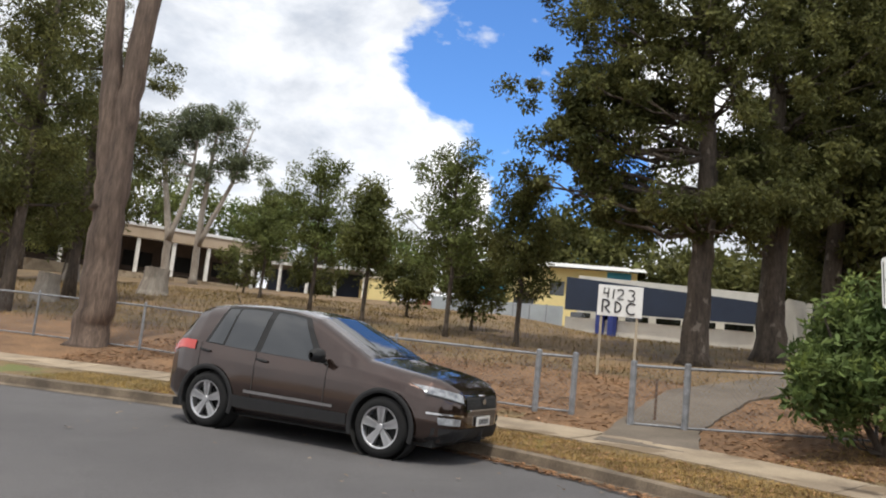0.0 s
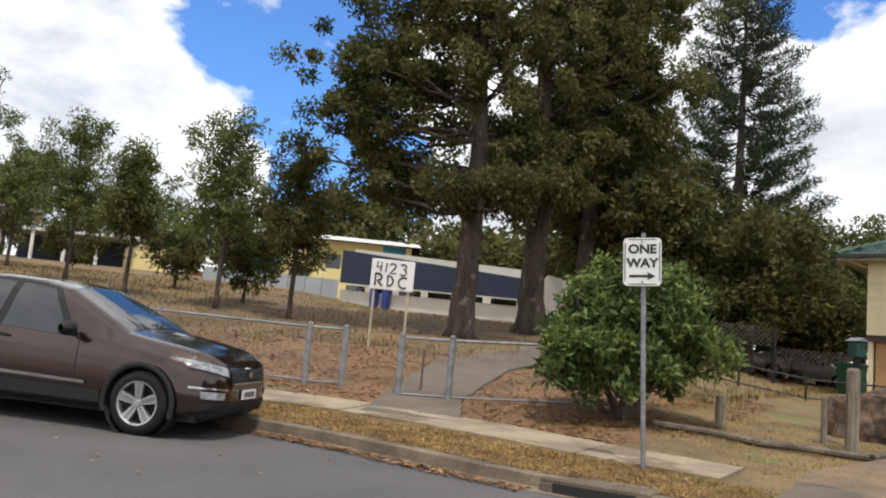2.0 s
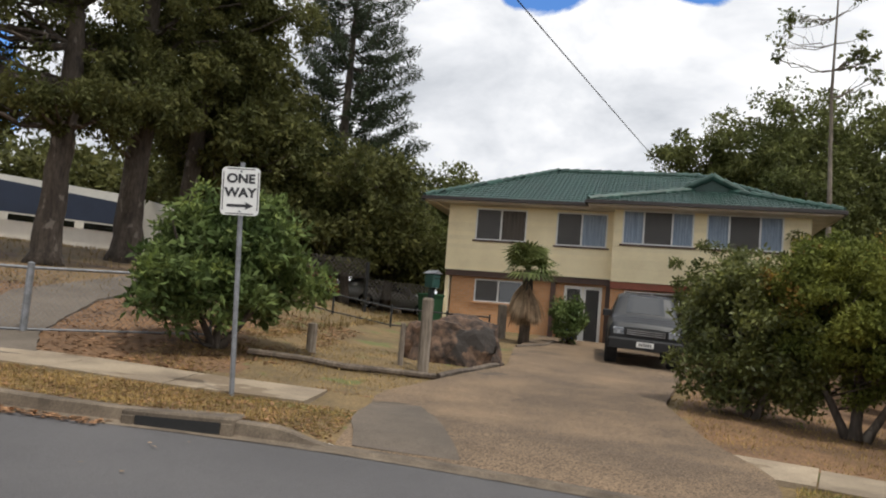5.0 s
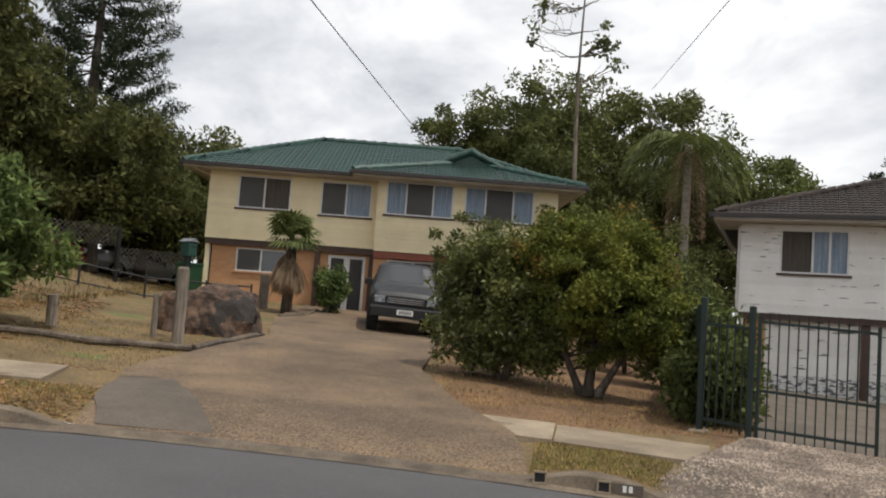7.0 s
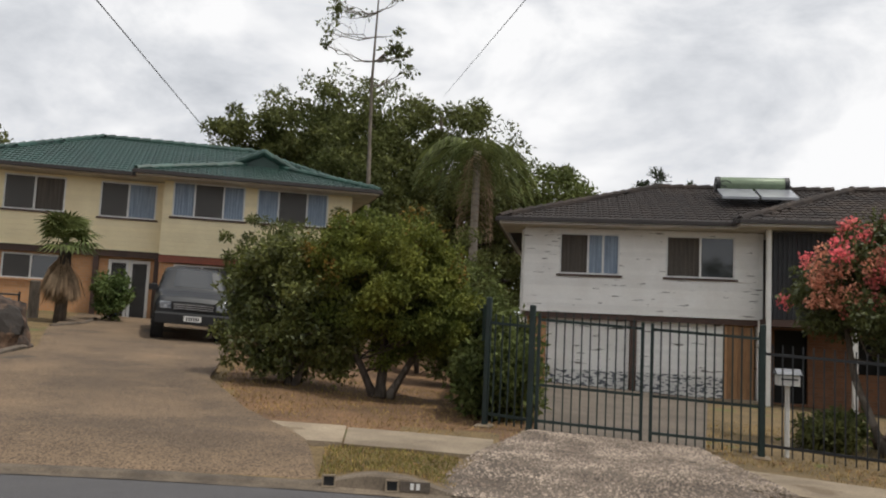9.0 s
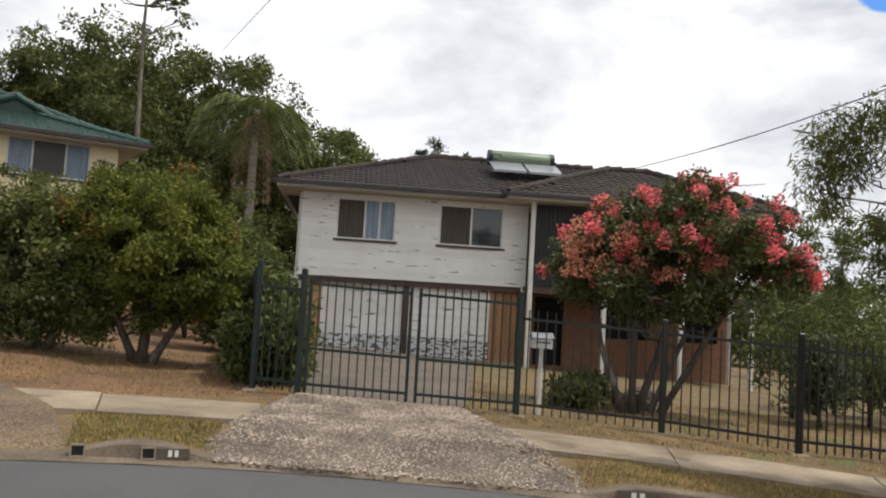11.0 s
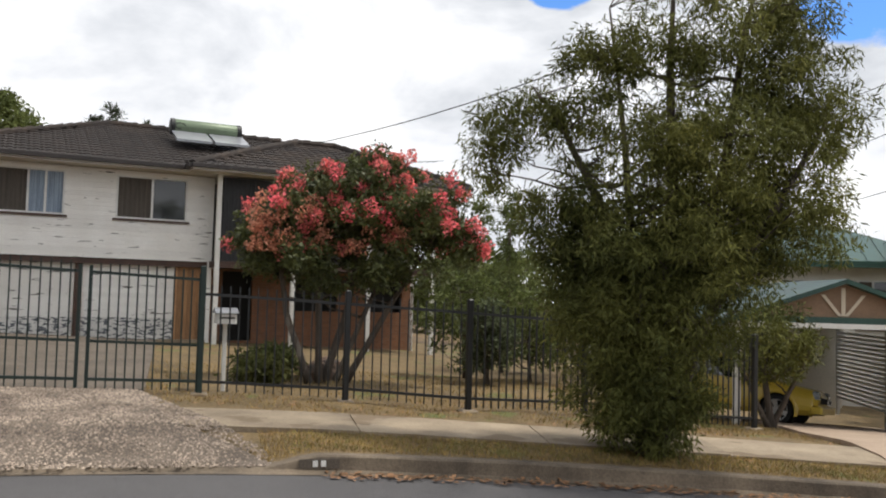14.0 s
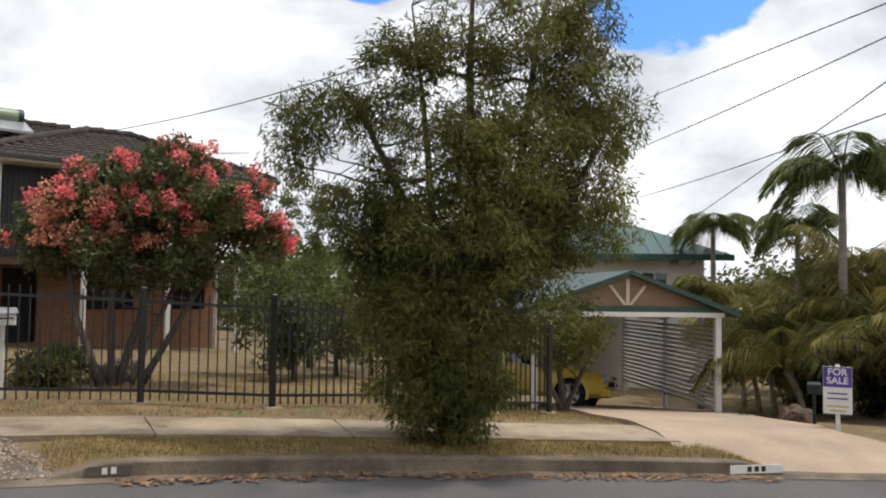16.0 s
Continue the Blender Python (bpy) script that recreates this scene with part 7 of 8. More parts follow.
while x < l:
    part("post", MB().box(x, -1.95, 0, x + 0.3, -1.65, 3.05), WHITEPAINT, S)
    x += 2.95
for k in range(5):
    part("bench", MB().box(12 + k * 3.6, 0.4, 0.42, 14.2 + k * 3.6, 0.8, 0.5), TIMBER, S)
# covered walk, right of it, on posts
S, l = run((-14.6, 70.5), (-4.6, 68.0), 6.1, "covered_walk", "dark covered walkway on white posts", "shelter")
part("roof", MB().box(-0.5, -1.2, 2.5, l, 3, 2.7), ROOFWHITE, S)
part("back", MB().box(0, 2.4, 0, l, 2.5, 2.5), NAVY, S)
for k in range(5):
    part("post", MB().box(k * 2.4, -1.1, -0.4, k * 2.4 + 0.22, -0.9, 2.5), WHITEPAINT, S)
# little cream shed
S, l = run((-4.9, 65.6), (-2.6, 66.4), 6.0, "shed", "small cream garden shed with a pitched roof", "shed")
part("wall", MB().box(0, 0, 0, l, 3, 1.95), PALEYELLOW, S)
part("roof", MB().add([(-0.1, -0.1, 1.95), (l + 0.1, -0.1, 1.95), (l / 2, -0.1, 2.5), (-0.1, 3.1, 1.95), (l + 0.1, 3.1, 1.95), (l / 2, 3.1, 2.5)], [(0, 1, 2), (0, 2, 5, 3), (1, 4, 5, 2), (3, 5, 4)]), CREAMTRIM, S)
S, l = run((-1.2, 64.0), (0.6, 63.8), 5.6, "trolley", "dusty red farm trolley beside the shed", "trolley")
part("tray", MB().cbox(0, 0, 0.5, 1.8, 1.0, 0.95, 0.05), mat("dusty_red", (0.22, 0.06, 0.04), None, 0.7, 2, 30, 0.2, 0.1), S)
part("canopy", MB().box(-0.2, -0.1, 1.6, 1.9, 1.1, 1.68), ROOFWHITE, S)
for x in (0.0, 1.75):
    part("post", MB().box(x, 0, 0.9, x + 0.06, 0.06, 1.6), STEEL, S)
    w = part("wheel", lathe([(0.2, 0), (0.28, -0.02), (0.28, -0.14), (0.001, -0.14)], 16), TYRE, S)
    w.matrix_local = Matrix.Translation((x, 0, 0.28))
# teal tank house and grey panel fence
S, l = run((2.2, 57.0), (4.6, 56.6), 4.9, "tank_shed", "teal painted tank shed half hidden by leaves", "shed")
part("wall", MB().box(0, 0, 0, l, 3, 3.1), TEAL, S)
part("roof", MB().box(-0.1, -0.1, 3.1, l + 0.1, 3.1, 3.25), TEAL, S)
S, l = run((0.0, 53.5), (8.0, 51.8), 4.6, "panel_fence", "grey metal panel fence at the foot of the building", "fence")
for k in range(8):
    part("panel", MB().box(k * l / 8 + 0.02, 0, -0.3, (k + 1) * l / 8 - 0.02, 0.04, 1.45), GREYMESH, S)
    part("post", MB().box(k * l / 8 - 0.03, -0.03, -0.3, k * l / 8 + 0.03, 0.07, 1.5), STEEL, S)
# yellow hall
S, l = run((3.6, 59.0), (13.6, 57.0), 4.7, "school_hall", "pale yellow two-storey school hall with a white roof", "building")
part("wall", wall_with_holes(0, 0, l, 4.5, 0, 0.3, [(2.0, 0.2, 3.4, 2.3), (4.4, 2.6, 5.4, 3.6)]), PALEYELLOW, S)
part("door_glass", MB().box(2.0, 0.2, 0.2, 3.4, 0.25, 2.3), WINGLASS, S)
part("roof", MB().add([(-0.6, -0.8, 4.5), (l + 0.6, -0.8, 4.5), (l + 0.6, 9, 4.5), (-0.6, 9, 4.5), (-0.6, 4, 5.4), (l + 0.6, 4, 5.4)], [(0, 1, 5, 4), (4, 5, 2, 3), (0, 4, 3), (1, 2, 5)]), ROOFWHITE, S)
part("teal_panel", MB().box(8.2, -0.06, 3.4, 9.8, 0.0, 4.45), TEAL, S)
part("window_glass", MB().box(4.4, 0.2, 2.6, 5.4, 0.25, 3.6), WINGLASS, S)
# navy-screened classroom block with a white base
S, l = run((7.75, 49.8), (15.05, 39.6), 0.0, "classroom_block", "white classroom block with a long navy screen above", "building")
part("screen", MB().add([(0, 0, 5.72), (l, 0, 5.05), (l, 0, 6.1), (0, 0, 7.65), (0, 0.15, 5.72), (l, 0.15, 5.05), (l, 0.15, 6.1), (0, 0.15, 7.65)], [(0, 1, 2, 3), (4, 7, 6, 5), (0, 4, 5, 1), (3, 2, 6, 7), (0, 3, 7, 4), (1, 5, 6, 2)]), NAVY, S)
part("base_wall", MB().add([(-0.2, 0.3, 3.9), (l, 0.3, 2.9), (l, 0.3, 4.72), (-0.2, 0.3, 5.35), (-0.2, 5, 3.9), (l, 5, 2.9), (l, 5, 4.72), (-0.2, 5, 5.35)], [(0, 1, 2, 3), (4, 7, 6, 5), (3, 2, 6, 7), (0, 3, 7, 4), (1, 5, 6, 2)]), OFFWHITE, S)
part("upper_wall", MB().add([(-0.2, 1.2, 5.3), (l, 1.2, 4.7), (l, 1.2, 6.6), (-0.2, 1.2, 7.9), (-0.2, 5, 5.3), (l, 5, 4.7), (l, 5, 6.6), (-0.2, 5, 7.9)], [(0, 1, 2, 3), (4, 7, 6, 5), (3, 2, 6, 7), (0, 3, 7, 4), (1, 5, 6, 2)]), OFFWHITE, S)
for k in range(6):
    a, b = l * (k + 0.12) / 6, l * (k + 0.88) / 6
    za, zc = 5.33 - 0.63 * a / l, 5.33 - 0.63 * b / l
    part("slot_window", MB().add([(a, 0.27, za), (b, 0.27, zc), (b, 0.27, zc + 0.3), (a, 0.27, za + 0.3)], [(0, 1, 2, 3)]), CARGLASS, S)
for x in (2.6, 3.5):
    part("blue_post", MB().box(x, -0.1, 4.0, x + 0.4, 0.2, 5.6), mat("blue_post_paint", (0.03, 0.05, 0.24), None, 0.5, 2, 20, 0.1, 0.02), S)

# ---- signs ----
SIGNWHITE = mat("sign_white", (0.72, 0.72, 0.7), (0.64, 0.64, 0.62), 0.45, 3, 30, 0.05, 0.02)
SIGNPURPLE = mat("sign_purple", (0.07, 0.045, 0.28), (0.06, 0.04, 0.24), 0.5, 3, 30, 0.05, 0.02)


def text(name, words, size, m, material, parent, bold=0.0):
    c = bpy.data.curves.new(name, "FONT")
    c.body, c.size, c.align_x, c.align_y = words, size, "CENTER", "CENTER"
    c.extrude, c.offset = 0.001, bold
    tmp = new(name, c)
    me = bpy.data.meshes.new_from_object(tmp.evaluated_get(bpy.context.evaluated_depsgraph_get()))
    bpy.data.objects.remove(tmp)
    me.materials.clear()
    me.materials.append(material)
    return part(name, me, None, parent, m=m)


def rounded(w, h, r, y0, y1):
    ring = []
    for cx, cz, a0 in ((w / 2 - r, h / 2 - r, 0), (-w / 2 + r, h / 2 - r, 90), (-w / 2 + r, -h / 2 + r, 180), (w / 2 - r, -h / 2 + r, 270)):
        ring += [(cx + r * math.cos(radians(a0 + 15 * k)), cz + r * math.sin(radians(a0 + 15 * k))) for k in range(7)]
    n = len(ring)
    return MB().add([(x, y0, z) for x, z in ring] + [(x, y1, z) for x, z in ring], [tuple(range(n)), tuple(range(2 * n - 1, n - 1, -1))] + [(k, n + k, n + (k + 1) % n, (k + 1) % n) for k in range(n)])


FACE = Matrix.Rotation(math.pi / 2, 4, "X")
sx, sy = 5.12, 9.2
S = thing("street_sign", Matrix.Translation(on(sx, sy)) @ Matrix.Rotation(radians(-33), 4, "Z"), "white one-way traffic sign on a grey steel pole", "street sign")
pl = MB()
pl.tube([(0.035, 0.03, -0.1), (-0.125, 0.03, 2.74)], 0.03, 12)
part("pole", pl, STEEL, S)
board = part("sign_board", rounded(0.44, 0.6, 0.05, 0.0, -0.006), SIGNWHITE, S, m=Matrix.Translation((-0.115, -0.01, 2.39)) @ Matrix.Rotation(radians(-3), 4, "Y") @ Matrix.Diagonal((1, 1, 0.95, 1)))
edge = MB()
for a, b in (((-0.2, -0.235), (-0.2, 0.235)), ((0.2, -0.235), (0.2, 0.235)), ((-0.155, 0.28), (0.155, 0.28)), ((-0.155, -0.28), (0.155, -0.28))):
    x0, x1, z0, z1 = min(a[0], b[0]) - 0.005, max(a[0], b[0]) + 0.005, min(a[1], b[1]) - 0.005, max(a[1], b[1]) + 0.005
    edge.box(x0, -0.0085, z0, x1, -0.0065, z1)
part("border", edge, INK, board)
text("lettering", "ONE", 0.155, Matrix.Translation((0, -0.009, 0.155)) @ FACE, INK, board, 0.006)
text("lettering", "WAY", 0.155, Matrix.Translation((0, -0.009, -0.02)) @ FACE, INK, board, 0.006)
ar = MB()
ar.add([(x, -0.009, z - 0.18) for x, z in ((-0.15, -0.017), (0.07, -0.017), (0.055, -0.05), (0.155, 0.0), (0.055, 0.05), (0.07, 0.017), (-0.15, 0.017))], [tuple(range(7))])
part("arrow", ar, INK, board)
for z in (0.25, -0.25):
    part("bolt", lathe([(0.001, -0.012), (0.012, -0.011), (0.014, -0.006)], 10), STEEL, board, m=Matrix.Translation((0, 0, z)))

S = thing("notice_board", Matrix.Translation(on(4.5, 20.6)) @ Matrix.Rotation(radians(-10), 4, "Z"), "blank white school notice board scrawled with black graffiti", "sign")
for x in (-0.42, 0.42):
    part("leg", MB().box(x - 0.03, 0.0, -0.1, x + 0.03, 0.05, 2.15), mat("pale_timber_leg", (0.4, 0.34, 0.25), None, 0.8, 3, 30, 0.15, 0.1), S)
bd = part("board", MB().cbox(-0.53, -0.03, 1.42, 0.53, 0.0, 2.16, 0.008), SIGNWHITE, S)


def scrawl(strokes, x, z, s, r=0.016):
    for st in strokes:
        g = MB()
        g.tube([(x + u * s, -0.036, z + v * s) for u, v in st], [r] * len(st), 6)
        part("graffiti", g, INK, bd)


arc = lambda cx, cz, rx, rz, a0, a1, n=9: [(cx + rx * math.cos(radians(a0 + (a1 - a0) * k / n)), cz + rz * math.sin(radians(a0 + (a1 - a0) * k / n))) for k in range(n + 1)]
scrawl([[(0.1, 1.0), (0.0, 0.45), (0.55, 0.5)], [(0.5, 1.0), (0.42, 0.0)]], -0.4, 1.85, 0.24)
scrawl([[(0.1, 1.0), (0.02, 0.0)]], -0.18, 1.84, 0.23)
scrawl([arc(0.3, 0.72, 0.3, 0.28, 160, -40) + [(0.0, 0.0), (0.65, 0.05)]], -0.08, 1.83, 0.24)
scrawl([arc(0.25, 0.75, 0.3, 0.25, 140, -80) + arc(0.25, 0.25, 0.34, 0.27, 80, -140)], 0.18, 1.81, 0.26)
scrawl([[(0.1, 0.0), (0.1, 1.0)], arc(0.2, 0.72, 0.42, 0.28, 110, -80) + [(0.7, 0.0)]], -0.44, 1.5, 0.3, 0.022)
scrawl([[(0.1, 0.95), (0.12, 0.05)] + arc(0.1, 0.5, 0.5, 0.45, -80, 90)], -0.14, 1.5, 0.28, 0.02)
scrawl([arc(0.4, 0.5, 0.4, 0.45, 50, 310)], 0.16, 1.47, 0.3, 0.02)

S = thing("sale_sign", Matrix.Translation(on(7.9, -10.8)) @ Matrix.Rotation(radians(-146), 4, "Z") @ Matrix.Scale(0.88, 4), "purple and white real-estate sign on a white post", "sign")
part("post", MB().cbox(-0.035, 0.0, -0.1, 0.035, 0.06, 1.05, 0.008), WHITEPAINT, S)
b1 = part("board", MB().box(-0.21, -0.02, 0.28, 0.21, 0.0, 1.02), SIGNWHITE, S)
hd = part("header", MB().box(-0.205, -0.024, 0.7, 0.205, -0.0205, 1.015), SIGNPURPLE, b1)
text("lettering", "FOR", 0.15, Matrix.Translation((0, -0.026, 0.935)) @ FACE, SIGNWHITE, b1, 0.003)
text("lettering", "SALE", 0.15, Matrix.Translation((0, -0.026, 0.8)) @ FACE, SIGNWHITE, b1, 0.003)
for z, w, c in ((0.6, 0.14, SIGNPURPLE), (0.52, 0.15, SIGNPURPLE), (0.4, 0.16, YELLOWCAR), (0.33, 0.12, YELLOWCAR)):
    part("mark", MB().box(-w, -0.023, z - 0.012, w, -0.0205, z + 0.012), c, b1)

LB2 = thing("letterbox", Matrix.Translation(on(8.8, -11.5)) @ Matrix.Rotation(radians(-143), 4, "Z"), "small dark green letterbox on a thin post near the palms", "letterbox")
part("post", MB().cbox(-0.025, -0.025, -0.1, 0.025, 0.025, 0.5, 0.006), GREENSTEEL, LB2)
bx = part("box", MB().cbox(-0.1, -0.13, 0.5, 0.1, 0.13, 0.66, 0.02), GREENSTEEL, LB2)
part("slot", MB().box(-0.07, -0.134, 0.59, 0.07, -0.131, 0.605), DARK, bx)

# kerb numbers become plain bars on a dark painted patch
def on_kerb(s, name, label, w, bars_n, dark=True):
    _, c, n = next(strip(s, s + 0.1, 1))
    z = 0.045 * 60 * math.tanh(c[1] / 60)
    m = Matrix.Translation((c[0] - n[0] * 0.022, c[1] - n[1] * 0.022, z + 0.085)) @ Matrix.Rotation(math.atan2(n[1], n[0]) - math.pi / 2, 4, "Z")
    k = thing(name, m, label, "kerb marking")
    part("patch", MB().box(-w / 2, 0, -0.045, w / 2, 0.012, 0.04), bpy.data.materials["patched_bitumen"] if dark else WHITEPAINT, k)
    bars(k, Matrix.Translation((0, 0, 0)), w * 0.4, 0.055, bars_n, WHITEPAINT if dark else INK, "mark")


on_kerb(46.95, "kerb_marking", "dark painted kerb patch with pale bars", 0.36, 2)
on_kerb(42.95, "kerb_marking", "dark painted kerb patch with pale bars", 0.26, 2)
on_kerb(53.3, "kerb_marking", "white painted kerb patch with dark bars", 0.6, 3, False)
for s in (42.2, 42.75):
    _, c, n = next(strip(s, s + 0.1, 1))
    z = 0.045 * 60 * math.tanh(c[1] / 60)
    m = Matrix.Translation((c[0] - n[0] * 0.03, c[1] - n[1] * 0.03, z + 0.075)) @ Matrix.Rotation(math.atan2(n[1], n[0]) - math.pi / 2, 4, "Z")
    o = thing("drain_outlet", m, "white framed stormwater outlet in the kerb face", "drain outlet", "kerb outlets")
    part("frame", wall_with_holes(-0.06, -0.05, 0.06, 0.055, 0, 0.02, [(-0.045, -0.04, 0.045, 0.04)]), CONCRETE, o)
    part("opening", MB().box(-0.05, 0.012, -0.045, 0.05, 0.018, 0.045), DARK, o)
# gully inlet in the kerb
_, c, n = next(strip(36.5, 36.65, 1))
z = 0.045 * 60 * math.tanh(c[1] / 60)
m = Matrix.Translation((c[0], c[1], z)) @ Matrix.Rotation(math.atan2(n[1], n[0]) - math.pi / 2, 4, "Z")
o = thing("gully_inlet", m, "dark stormwater inlet under a concrete lintel", "drain")
part("lintel", MB().cbox(-0.56, -0.04, 0.115, 0.56, 0.4, 0.168, 0.02), KERB_MAT, o)
part("opening", MB().box(-0.42, -0.045, 0.005, 0.42, -0.04, 0.115), DARK, o)
for x in (-0.56, 0.42):
    part("cheek", MB().cbox(x, -0.05, -0.02, x + 0.14, 0.1, 0.118, 0.015), KERB_MAT, o)

# ---- carport and the house behind it ----
A, B_ = (13.43, -9.6), (12.04, -12.96)
zf = height(*B_)
P, l = run(A, B_, zf, "carport", "carport with white posts, slatted gates and brown gable", "carport")
hp = 1.95
for x in (0.0, l):
    part("post", MB().cbox(x - 0.06, -0.06, -0.3, x + 0.06, 0.06, hp, 0.01), WHITEPAINT, P)
part("beam", MB().box(-0.2, -0.08, hp, l + 0.15, 0.06, hp + 0.14), GREENTILE, P)
part("white_rail", MB().box(-0.2, -0.1, hp - 0.06, l + 0.1, -0.06, hp + 0.03), WHITEPAINT, P)
part("gable", MB().add([(-0.2, -0.02, hp + 0.14), (l + 0.1, -0.02, hp + 0.14), (l / 2, -0.02, hp + 0.74), (-0.2, 0.04, hp + 0.14), (l + 0.1, 0.04, hp + 0.14), (l / 2, 0.04, hp + 0.74)], [(0, 1, 2), (3, 5, 4)]), mat("brown_gable", (0.28, 0.18, 0.11), (0.22, 0.14, 0.09), 0.7, 2, 30, 0.1, 0.05), P)
for s in (-1, 1):
    part("roof_slope", MB().add([(l / 2, -0.25, hp + 0.82), (l / 2 + s * (l / 2 + 0.35), -0.25, hp + 0.05), (l / 2 + s * (l / 2 + 0.35), 6, hp + 0.05), (l / 2, 6, hp + 0.82), (l / 2, -0.25, hp + 0.74), (l / 2 + s * (l / 2 + 0.35), -0.25, hp - 0.05), (l / 2 + s * (l / 2 + 0.35), 6, hp - 0.05), (l / 2, 6, hp + 0.74)], [(0, 1, 2, 3), (4, 7, 6, 5), (0, 4, 5, 1), (1, 5, 6, 2)]), GREENTILE, P)
for a in (-0.35, 0.0, 0.35):
    part("sun_ray", MB().add([(l / 2 + a * 0.15 - 0.035, -0.045, hp + 0.16), (l / 2 + a * 0.15 + 0.035, -0.045, hp + 0.16), (l / 2 + a + 0.035, -0.045, hp + 0.66 - abs(a) * 0.35), (l / 2 + a - 0.035, -0.045, hp + 0.66 - abs(a) * 0.35)], [(0, 1, 2, 3)]), CREAMTRIM, P)
for k in range(17):
    z = 0.1 + k * 0.095
    part("slat", MB().box(l + 0.02, 0.1, z, l + 0.06, 5.6, z + 0.055), WHITEPAINT, P)
for y in (0.12, 2.8, 5.6):
    part("slat_post", MB().box(l + 0.03, y - 0.04, -0.3, l + 0.1, y + 0.04, hp), ALU, P)
part("back_wall", wall_with_holes(-0.3, -0.2, l + 0.3, hp, 6.0, 6.1, [(1.6, 0.7, 2.6, 1.7)]), OFFWHITE, P)
part("back_window", MB().box(1.6, 6.05, 0.7, 2.6, 6.08, 1.7), WINGLASS, P)
H3 = thing("house", pose(25.9, -15.0, 0.28, 0, 0, -125), "white two-storey house with a dark green metal roof", "house")
w5 = [(4.3, 0.55, 5.0, 2.05), (6.5, 0.55, 7.4, 2.05), (0.5, 0.6, 2.4, 2.0)]
part("wall", wall_with_holes(-2, -3.0, 8.6, 2.55, 0, 0.15, w5), OFFWHITE, H3)
for w in w5:
    window(H3, *w, 0.0, [(1, "dim"), (1, "glass")])
part("curtain_panel", MB().box(5.1, -0.03, 0.55, 6.4, -0.005, 2.05), WHITEPAINT, H3)
part("side_wall", MB().box(8.45, 0.15, -3.0, 8.6, 8, 2.55), OFFWHITE, H3)
GREENMETAL = mat("green_metal_roof", (0.02, 0.075, 0.05), (0.016, 0.06, 0.04), 0.4, 1, 20, 0.1, 0.05)
part("roof", MB().add([(-3, -0.8, 2.6), (9.4, -0.8, 2.6), (9.4, 8.8, 2.6), (-3, 8.8, 2.6), (0, 4, 4.1), (6.2, 4, 4.1)], [(0, 1, 5, 4), (1, 2, 5), (2, 3, 4, 5), (3, 0, 4), (3, 2, 1, 0)]), GREENMETAL, H3)
for k in range(25):
    x = -2.8 + k * 0.5
    t = min(1, (x + 3) / 3, (9.4 - x) / 3.2)
    part("roof_rib", MB().tube([(x, -0.8, 2.62), (x, -0.8 + 4.8 * t, 2.62 + 1.5 * t)], 0.022, 5), GREENMETAL, H3)
part("fascia", MB().box(-3, -0.85, 2.42, 9.4, -0.78, 2.62), GREENMETAL, H3)

# ---- things on and round the houses ----
HM = pose(23.8, 5.75, 0, 0, 0, -80)
SH = thing("solar_heater", HM @ pose(5.72, 2.0, 5.77, 0, 0, 0), "roof-mounted solar water heater, green tank with black ends, grey panels", "solar heater")
tank = part("tank", lathe([(0.001, 0), (0.2, 0.0), (0.235, 0.05), (0.235, 2.05), (0.2, 2.1), (0.001, 2.1)], 24), mat("pale_green_steel", (0.19, 0.25, 0.16), None, 0.45, 3, 30, 0.05, 0.02, metal=0.1), SH, smooth=True, m=Matrix.Translation((0.0, 0.35, 0.62)) @ Matrix.Rotation(-math.pi / 2, 4, "Z"))
for y in (0.0, 2.1):
    part("end_cap", lathe([(0.001, y - 0.02), (0.24, y - 0.02), (0.245, y), (0.245, y + 0.1 if y == 0 else y - 0.14)], 24), BLACKSTEEL, tank)
part("tank_mark", MB().add([(0.24 + 0.13 * math.cos(a) * 1.3, 0.112, 0.62 + 0.1 * math.sin(a)) for a in [2 * math.pi * k / 14 for k in range(14)]] + [(0.24 + 0.1 * math.cos(a) * 1.3, 0.112, 0.62 + 0.075 * math.sin(a)) for a in [2 * math.pi * k / 14 for k in range(14)]], [(k, (k + 1) % 14, 14 + (k + 1) % 14, 14 + k) for k in range(11)]), INK, SH)
for x in (0.0, 1.1):
    pn = MB()
    pn.add([(x, -0.85, 0.0), (x + 1.02, -0.85, 0.0), (x + 1.02, 0.25, 0.44), (x, 0.25, 0.44), (x, -0.85, 0.07), (x + 1.02, -0.85, 0.07), (x + 1.02, 0.25, 0.51), (x, 0.25, 0.51)], [(4, 5, 6, 7), (0, 1, 5, 4), (1, 2, 6, 5), (3, 0, 4, 7), (2, 3, 7, 6), (0, 3, 2, 1)])
    part("panel", pn, mat("collector_glass", (0.3, 0.31, 0.33), (0.24, 0.25, 0.27), 0.2, 2, 20, 0.05, 0), SH)
AN = thing("antenna", HM @ pose(12.6, 0.2, 5.2, 0, 0, 0), "thin television antenna on the tiled roof", "antenna")
part("mast", MB().tube([(0, 0, -0.3), (0, 0, 0.55)], 0.014, 6), STEEL, AN)
part("boom", MB().tube([(-0.3, 0, 0.42), (1.2, -0.2, 0.6)], 0.01, 6), STEEL, AN)
for k in range(6):
    part("element", MB().tube([(-0.1 + k * 0.22, -0.25, 0.45 + k * 0.025), (-0.1 + k * 0.22, 0.25, 0.45 + k * 0.025)], 0.005, 5), STEEL, AN)
MBX = thing("letterbox", Matrix.Translation(on(12.05, -0.62)) @ Matrix.Rotation(radians(-85), 4, "Z"), "white metal letterbox on a white post behind the fence", "letterbox")
